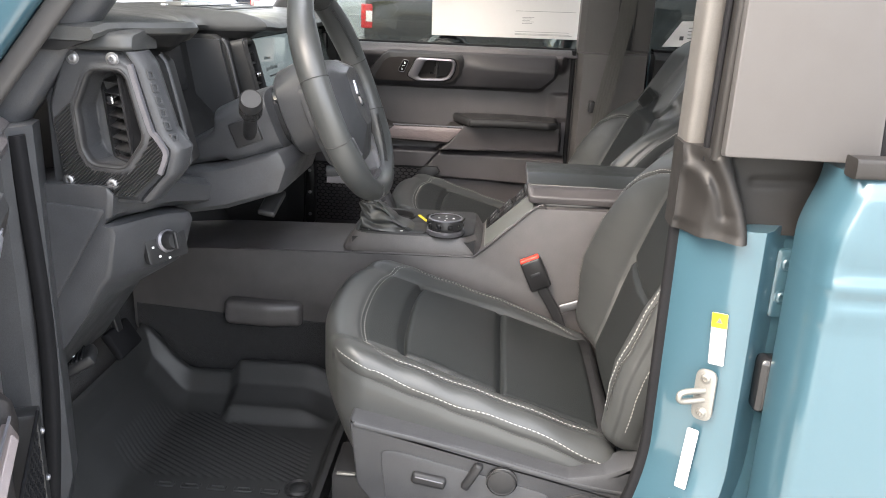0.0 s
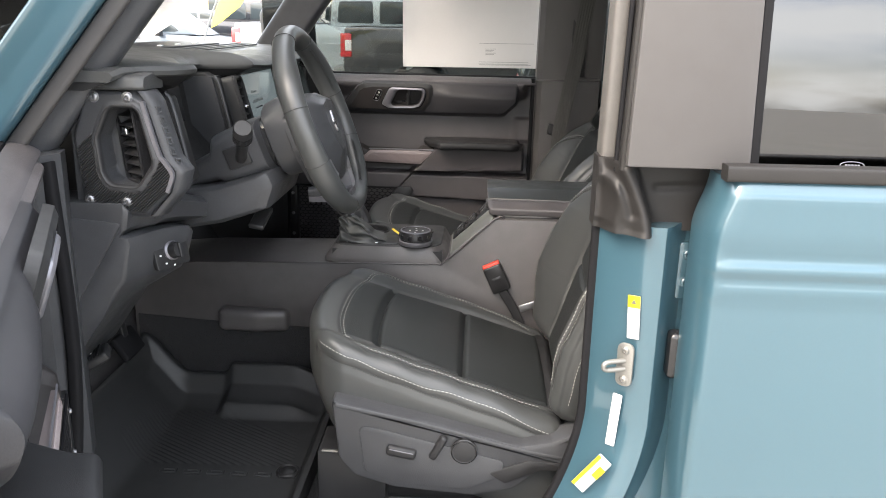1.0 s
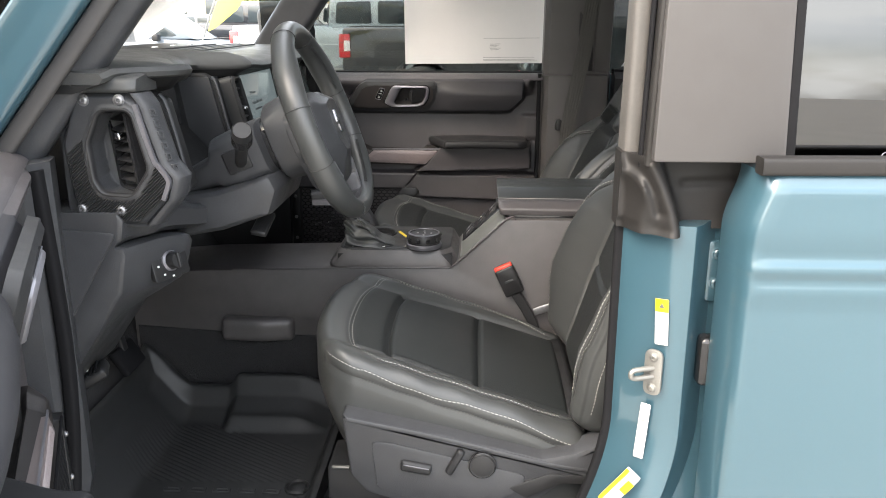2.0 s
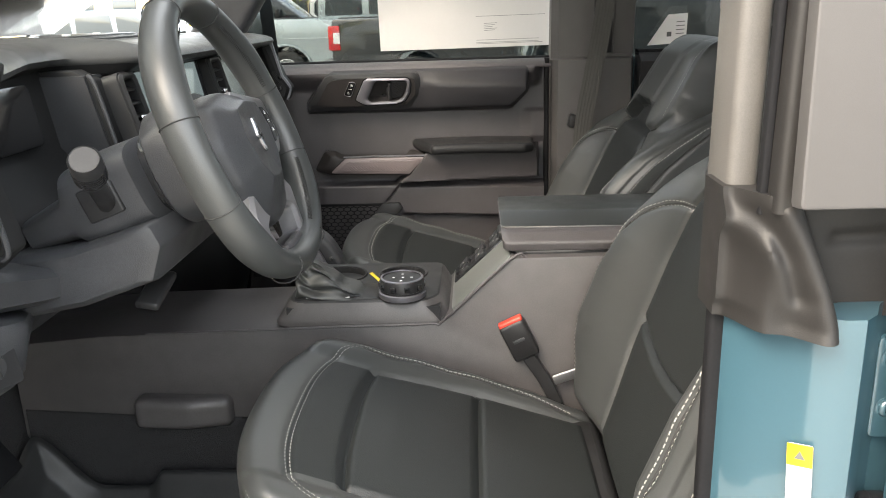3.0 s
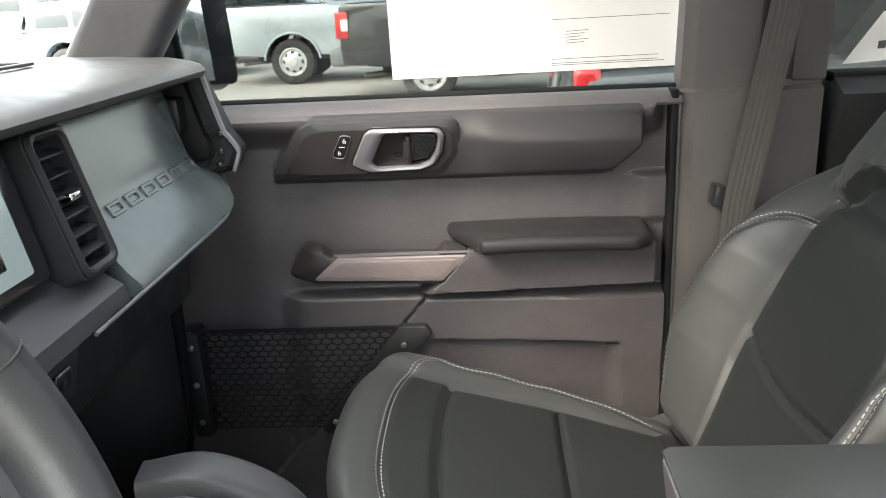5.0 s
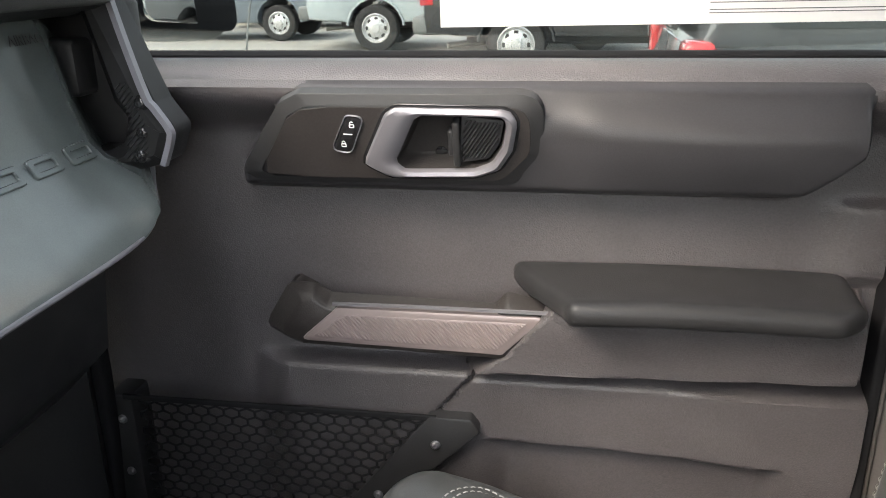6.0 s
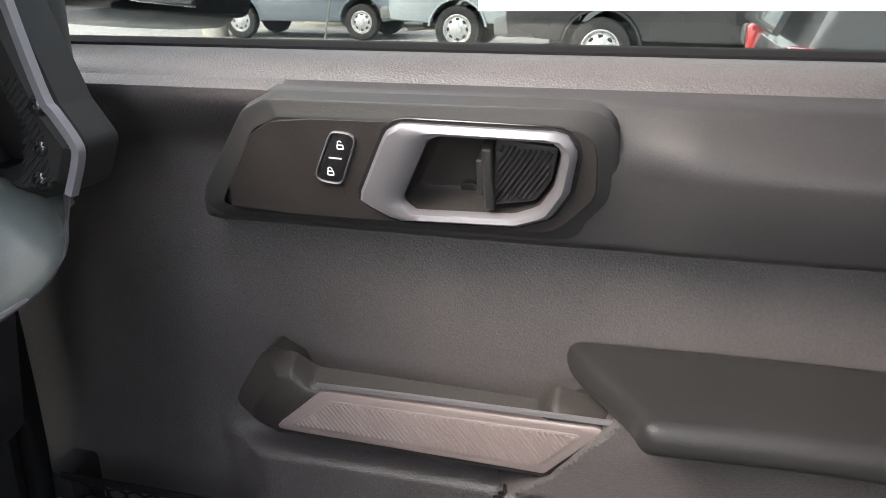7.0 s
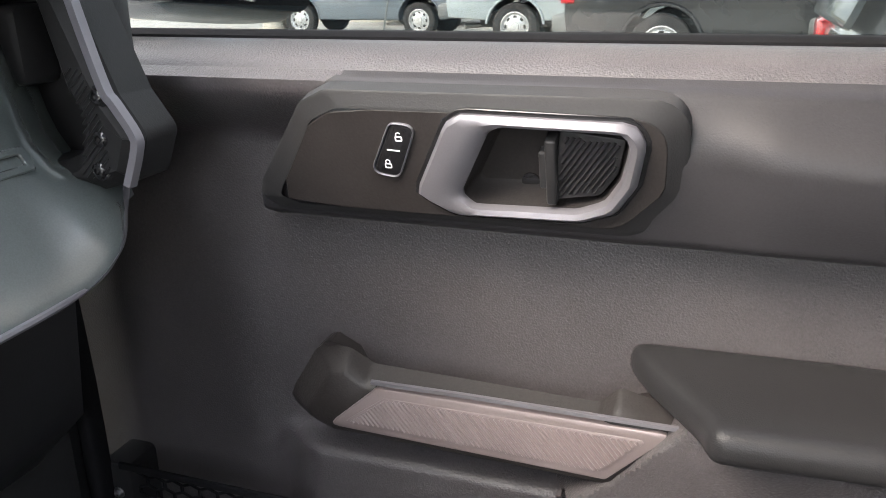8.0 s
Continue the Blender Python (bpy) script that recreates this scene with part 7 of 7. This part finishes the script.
def road_wheel(par, M, r, holes):
    """A road wheel facing along w of M."""
    w = part("wheel", lathe([(r * 0.60, -0.11), (r * 0.95, -0.12), (r, -0.09), (r, 0.07), (r * 0.96, 0.10), (r * 0.78, 0.115), (r * 0.64, 0.10), (r * 0.62, 0.02)], M, 32), TYRE, par, "black road wheel with silver rim")
    part("rim", lathe([(r * 0.64, 0.0), (r * 0.64, 0.095), (r * 0.60, 0.10), (r * 0.56, 0.07), (r * 0.50, 0.055), (r * 0.30, 0.085), (r * 0.20, 0.09), (r * 0.18, 0.115), (0.001, 0.12)], M, 32), RIM, w, "silver painted rim")
    for k in range(holes):
        a = 2 * math.pi * k / holes
        part("rim_hole", rbox((r * 0.16, r * 0.10, 0.02), M @ at(r * 0.42 * math.cos(a), r * 0.42 * math.sin(a), 0.068, 0, 0, math.degrees(a) + 90), 0.008, 2), TYRE, w)


def side_plate(par, name, outline, y0, y1, mat, bev=0.03, label=""):
    return part(name, plate(outline, basis((0, y0, 0), (1, 0, 0), (0, 0, 1)), 0, y0 - y1, bev), mat, par, label)


def vehicle(name, label, paint, kind, holes=8):
    """A parked vehicle: rear axle at the origin, nose towards +x, its right side at -y."""
    v = thing(name, (0, 0, 0), label, "pickup truck" if kind == "pickup" else "car", "parked vehicles")
    if kind == "pickup":
        r, wb, hw = 0.40, 3.7, 0.99
        low = [(-1.22, 0.55), (-1.25, 0.75), (-1.24, 1.34), (-1.20, 1.38), (0.55, 1.38), (0.60, 1.36), (3.9, 1.34), (4.75, 1.27), (4.85, 1.10), (4.85, 0.62)] + arch(wb, 0.52, 0.50)[::-1] + arch(0, 0.52, 0.50)[::-1]
        cab = [(0.62, 1.33), (0.66, 1.86), (0.78, 1.95), (2.35, 1.96), (2.60, 1.90), (3.35, 1.33)]
        wins = ([(0.78, 1.42), (0.82, 1.82), (1.48, 1.84), (1.50, 1.42)], [(1.62, 1.42), (1.62, 1.84), (2.38, 1.84), (2.98, 1.42)])
    else:
        r, wb, hw = 0.36, 2.75, 0.92
        low = [(-0.95, 0.50), (-0.98, 0.80), (-0.92, 1.05), (0.5, 1.10), (2.3, 1.05), (3.45, 0.95), (3.62, 0.80), (3.62, 0.45)] + arch(wb, 0.44, 0.36)[::-1] + arch(0, 0.44, 0.36)[::-1]
        cab = [(-0.92, 1.03), (-0.72, 1.55), (-0.50, 1.66), (1.4, 1.68), (1.7, 1.62), (2.55, 1.06)]
        wins = ([(-0.62, 1.14), (-0.50, 1.52), (0.10, 1.56), (0.12, 1.14)], [(0.22, 1.14), (0.22, 1.56), (1.0, 1.58), (1.05, 1.12)], [(1.15, 1.12), (1.12, 1.57), (1.50, 1.56), (2.20, 1.12)])
    body = side_plate(v, "body", low, hw, -hw, paint, 0.05, "painted body")
    cb_ = side_plate(v, "cabin", cab, hw - 0.14, -(hw - 0.14), paint, 0.09)
    for i, w in enumerate(wins):
        part("side_window", plate(fillet(w, 0.05, 3), basis((0, -(hw - 0.145), 0), (1, 0, 0), (0, 0, 1)), -0.01, 0.012, 0.004), CAR_GLASS, cb_)
    back = basis((cab[0][0] - 0.005, 0, (cab[0][1] + cab[1][1]) / 2), (0, -1, 0), (cab[1][0] - cab[0][0], 0, cab[1][1] - cab[0][1]))
    part("rear_window", plate(rrect(1.35, 0.36, 0.06), back, -0.01, 0.02, 0.004), CAR_GLASS, cb_)
    for x in (0, wb):
        for s in (-1, 1):
            side_a = part("wheel_arch", tube([(x + (r + 0.11) * math.cos(t), s * (hw - 0.005), 0.40 + (r + 0.11) * math.sin(t)) for t in np.linspace(0.1, math.pi - 0.1, 14)], 0.025, 6, up=(0, 1, 0)), paint, body)
            m = basis((x, s * (hw - 0.10), r), (-s, 0, 0), (0, 0, 1))
            road_wheel(v, m, r, holes)
    part("underbody", rbox((wb + 1.4, 1.5, 0.25), at(wb / 2, 0, 0.52), 0.05), BLACK, v)
    zt = 1.0
    xb = low[2][0]
    if kind == "pickup":
        part("rear_bumper", rbox((0.22, 1.96, 0.24), at(-1.30, 0, 0.66), 0.05), BUMPER, v, "grey steel rear bumper")
        part("tow_bar", rbox((0.30, 0.08, 0.08), at(-1.30, 0, 0.50), 0.01), BLACK, v)
        part("tailgate_line", rbox((0.006, 1.5, 0.44), at(-1.252, 0, 1.12), 0.002), paint, v)
        for s in (-1, 1):
            tl_ = part("tail_lamp", rbox((0.18, 0.22, 0.36), at(-1.20, s * 0.90, 1.10), 0.02), TAIL, v, "red tail lamp")
            part("lamp_clear", rbox((0.10, 0.012, 0.16), at(-1.16, s * 1.012, 1.10), 0.004, 2), PRINT, tl_)
            part("lamp_clear", rbox((0.012, 0.10, 0.10), at(-1.292, s * 0.86, 1.10), 0.004, 2), PRINT, tl_)
        part("bed_floor_shade", rbox((1.65, 1.6, 0.02), at(-0.33, 0, 1.385), 0.005), BLACK, v)
        for s in (-1, 1):
            part("door_mirror", rbox((0.12, 0.26, 0.22), at(2.75, s * 1.10, 1.50), 0.03), BLACK, v)
        part("exhaust", tube([(0.7, -0.5, 0.42), (-0.7, -0.62, 0.40), (-0.95, -0.80, 0.38)], 0.04, 10), STEEL, v)
        part("crease", rbox((4.2, 0.01, 0.02), at(2.1, -hw - 0.001, 1.02), 0.004, 2), paint, body)
    else:
        for s in (-1, 1):
            tl_ = part("tail_lamp", rbox((0.14, 0.22, 0.22), at(-0.90, s * 0.80, 0.98), 0.03), TAIL, v, "red tail lamp")
        part("rear_bumper", rbox((0.16, 1.80, 0.22), at(-0.96, 0, 0.58), 0.05), BUMPER, v)
        for s in (-1, 1):
            part("door_mirror", rbox((0.14, 0.20, 0.14), at(1.75, s * 1.02, 1.10), 0.03), BLACK, v)
    return v


def park(v, x, y, turn=0):
    v.matrix_basis = pose(x, y, 0, 0, 0, turn)
    return v


park(vehicle("pickup_truck", "silver pickup truck with steel wheels parked in the lot", CAR_SILVER, "pickup"), -3.30, 15.15, 0)
park(vehicle("pickup_truck", "black pickup truck with red tail lamps parked in the lot", CAR_BLACK, "pickup"), -0.62, 12.02, 0)
park(vehicle("pickup_truck", "pale silver pickup truck parked near the car", CAR_SILVER, "pickup"), 2.46, 9.68, 0)
park(vehicle("pickup_truck", "dark pickup truck with alloy wheels parked far off", CAR_BLACK, "pickup", 10), -7.40, 20.7, 0)
park(vehicle("pickup_truck", "white pickup truck standing behind the row", CAR_WHITE, "pickup"), -5.2, 24.0, 0)
park(vehicle("parked_car", "slate blue car parked beyond the windscreen", CAR_SLATE, "car"), -8.6, 17.2, 0)
park(vehicle("parked_car", "dark grey car parked far across the lot", CAR_GREY, "car"), -12.5, 33.0, 0)
park(vehicle("parked_car", "grey blue car parked far across the lot", CAR_BLUE, "car"), -23.5, 46.0, 0)
park(vehicle("parked_car", "white car parked far across the lot", CAR_WHITE, "car"), -8.2, 29.0, 0)
park(vehicle("parked_car", "dark grey car parked close beside the rear window", CAR_GREY, "car"), 1.6, 4.6, 0)

# ---- lot edge, building, pole, flag, shrubs ----
bm = plate(fillet([(-40, 21.3), (-8.2, 21.3), (-6.5, 24), (-6.5, 33), (-40, 33)], 1.5, 6), Matrix.Identity(4), 0.0, 0.10, 0.02)
solo("kerb_island", bm, KERB, "low concrete kerb island at the lot edge", "kerb", kind="structure")
bm = plate(fillet([(-39.8, 21.5), (-8.4, 21.5), (-6.8, 24), (-6.8, 32.8), (-39.8, 32.8)], 1.4, 6), Matrix.Identity(4), 0.05, 0.13, 0.02)
solo("dry_bed", bm, DRY_EARTH, "dry tan earth bed inside the kerb", "planting bed", kind="structure")

bd = thing("building", (-30, 75, 0), "long tan stucco building far beyond the lot", "building")
wl_ = part("wall", rbox((60, 10, 6.0), at(-30, 80, 3.0), 0.1), STUCCO, bd)
part("roof", rbox((61, 11, 0.5), at(-30, 80, 6.1), 0.1), BUMPER, bd)
for k in range(14):
    w_ = part("window", rbox((2.2, 0.12, 1.8), at(-56 + k * 4, 74.98, 2.4), 0.04, 2), CAR_GLASS, bd)
    part("sill", rbox((2.4, 0.2, 0.12), at(-56 + k * 4, 74.92, 1.46), 0.03, 2), KERB, w_)

tr = thing("box_trailer", (-46, 52, 0), "long white box trailer parked at the lot edge", "trailer")
part("box", rbox((14, 2.6, 2.8), at(-46, 52, 2.6), 0.08), CAR_WHITE, tr)
part("chassis", rbox((13, 1.2, 0.3), at(-46, 52, 1.05), 0.05), BLACK, tr)
for x in (-51, -49.7, -42, -40.7):
    road_wheel(tr, basis((x, 50.9, 0.5), (1, 0, 0), (0, 0, 1)), 0.5, 6)

lp = thing("light_pole", (-9.4, 16.6, 0), "grey steel light pole on a round footing", "light pole")
part("pole", lathe([(0.09, 0.0), (0.085, 0.6), (0.06, 7.0), (0.001, 7.0)], at(-9.4, 16.6, 0), 14), BUMPER, lp)
part("footing", lathe([(0.28, 0.0), (0.28, 0.55), (0.25, 0.6), (0.001, 0.6)], at(-9.4, 16.6, 0), 20), KERB, lp)

fg = thing("feather_flag", (-3.35, 8.4, 0), "tall yellow feather flag leaning on its pole", "flag")
part("flag_pole", tube(bez([(-3.42, 8.4, 0), (-3.2, 8.4, 1.2), (-2.75, 8.4, 2.2), (-2.2, 8.4, 3.0)], 6), 0.012, 8), BUMPER, fg)
part("flag_cloth", plate(fillet([(-3.16, 1.28), (-2.78, 2.15), (-2.2, 3.0), (-2.0, 2.7), (-2.45, 2.0), (-2.72, 1.62)], 0.05, 3), basis((0, 8.4, 0), (1, 0, 0), (0, 0, 1)), 0, 0.01, 0.002), FLAG, fg)


def shrub(x, y, h, seed):
    rng = random.Random(seed)
    t = thing("tree", (x, y, 0), "leafy green tree behind the parked trucks", "tree", "trees at the lot edge")
    part("trunk", lathe([(0.16, 0), (0.11, h * 0.35), (0.07, h * 0.6), (0.001, h * 0.62)], at(x, y, 0), 10), BARK, t)
    bm = bmesh.new()
    tips = []
    for k in range(9):
        a, e = rng.uniform(0, 6.28), rng.uniform(0.4, 1.1)
        d = Vector((math.cos(a) * math.cos(e), math.sin(a) * math.cos(e), math.sin(e)))
        p0 = Vector((x, y, h * rng.uniform(0.3, 0.55)))
        p1 = p0 + d * h * rng.uniform(0.25, 0.42)
        join(bm, sweep([p0, p0.lerp(p1, 0.5) + Vector((0, 0, 0.08)), p1], circle(0.035, 6), scale=lambda s: 1 - 0.7 * s))
        tips += [p0.lerp(p1, s) for s in (0.5, 0.75, 1.0)]
    part("limbs", bm, BARK, t)
    V, F = [], []
    for k in range(2600):
        c = rng.choice(tips) + Vector((rng.gauss(0, 0.16), rng.gauss(0, 0.16), rng.gauss(0, 0.14))) * h * 0.42
        n = Vector((rng.gauss(0, 1), rng.gauss(0, 1), rng.gauss(0, 1))).normalized()
        u = n.orthogonal().normalized() * rng.uniform(0.05, 0.10)
        w = n.cross(u) * 0.6
        i = len(V)
        V += [c - u, c + w, c + u, c - w]
        F.append((i, i + 1, i + 2, i + 3))
    me = bpy.data.meshes.new("crown")
    me.from_pydata([tuple(v) for v in V], [], F)
    part("crown", me, LEAF, t)


shrub(-6.4, 27.5, 4.2, 3)
shrub(-4.2, 30.0, 4.8, 5)
shrub(-9.5, 36.0, 5.0, 8)
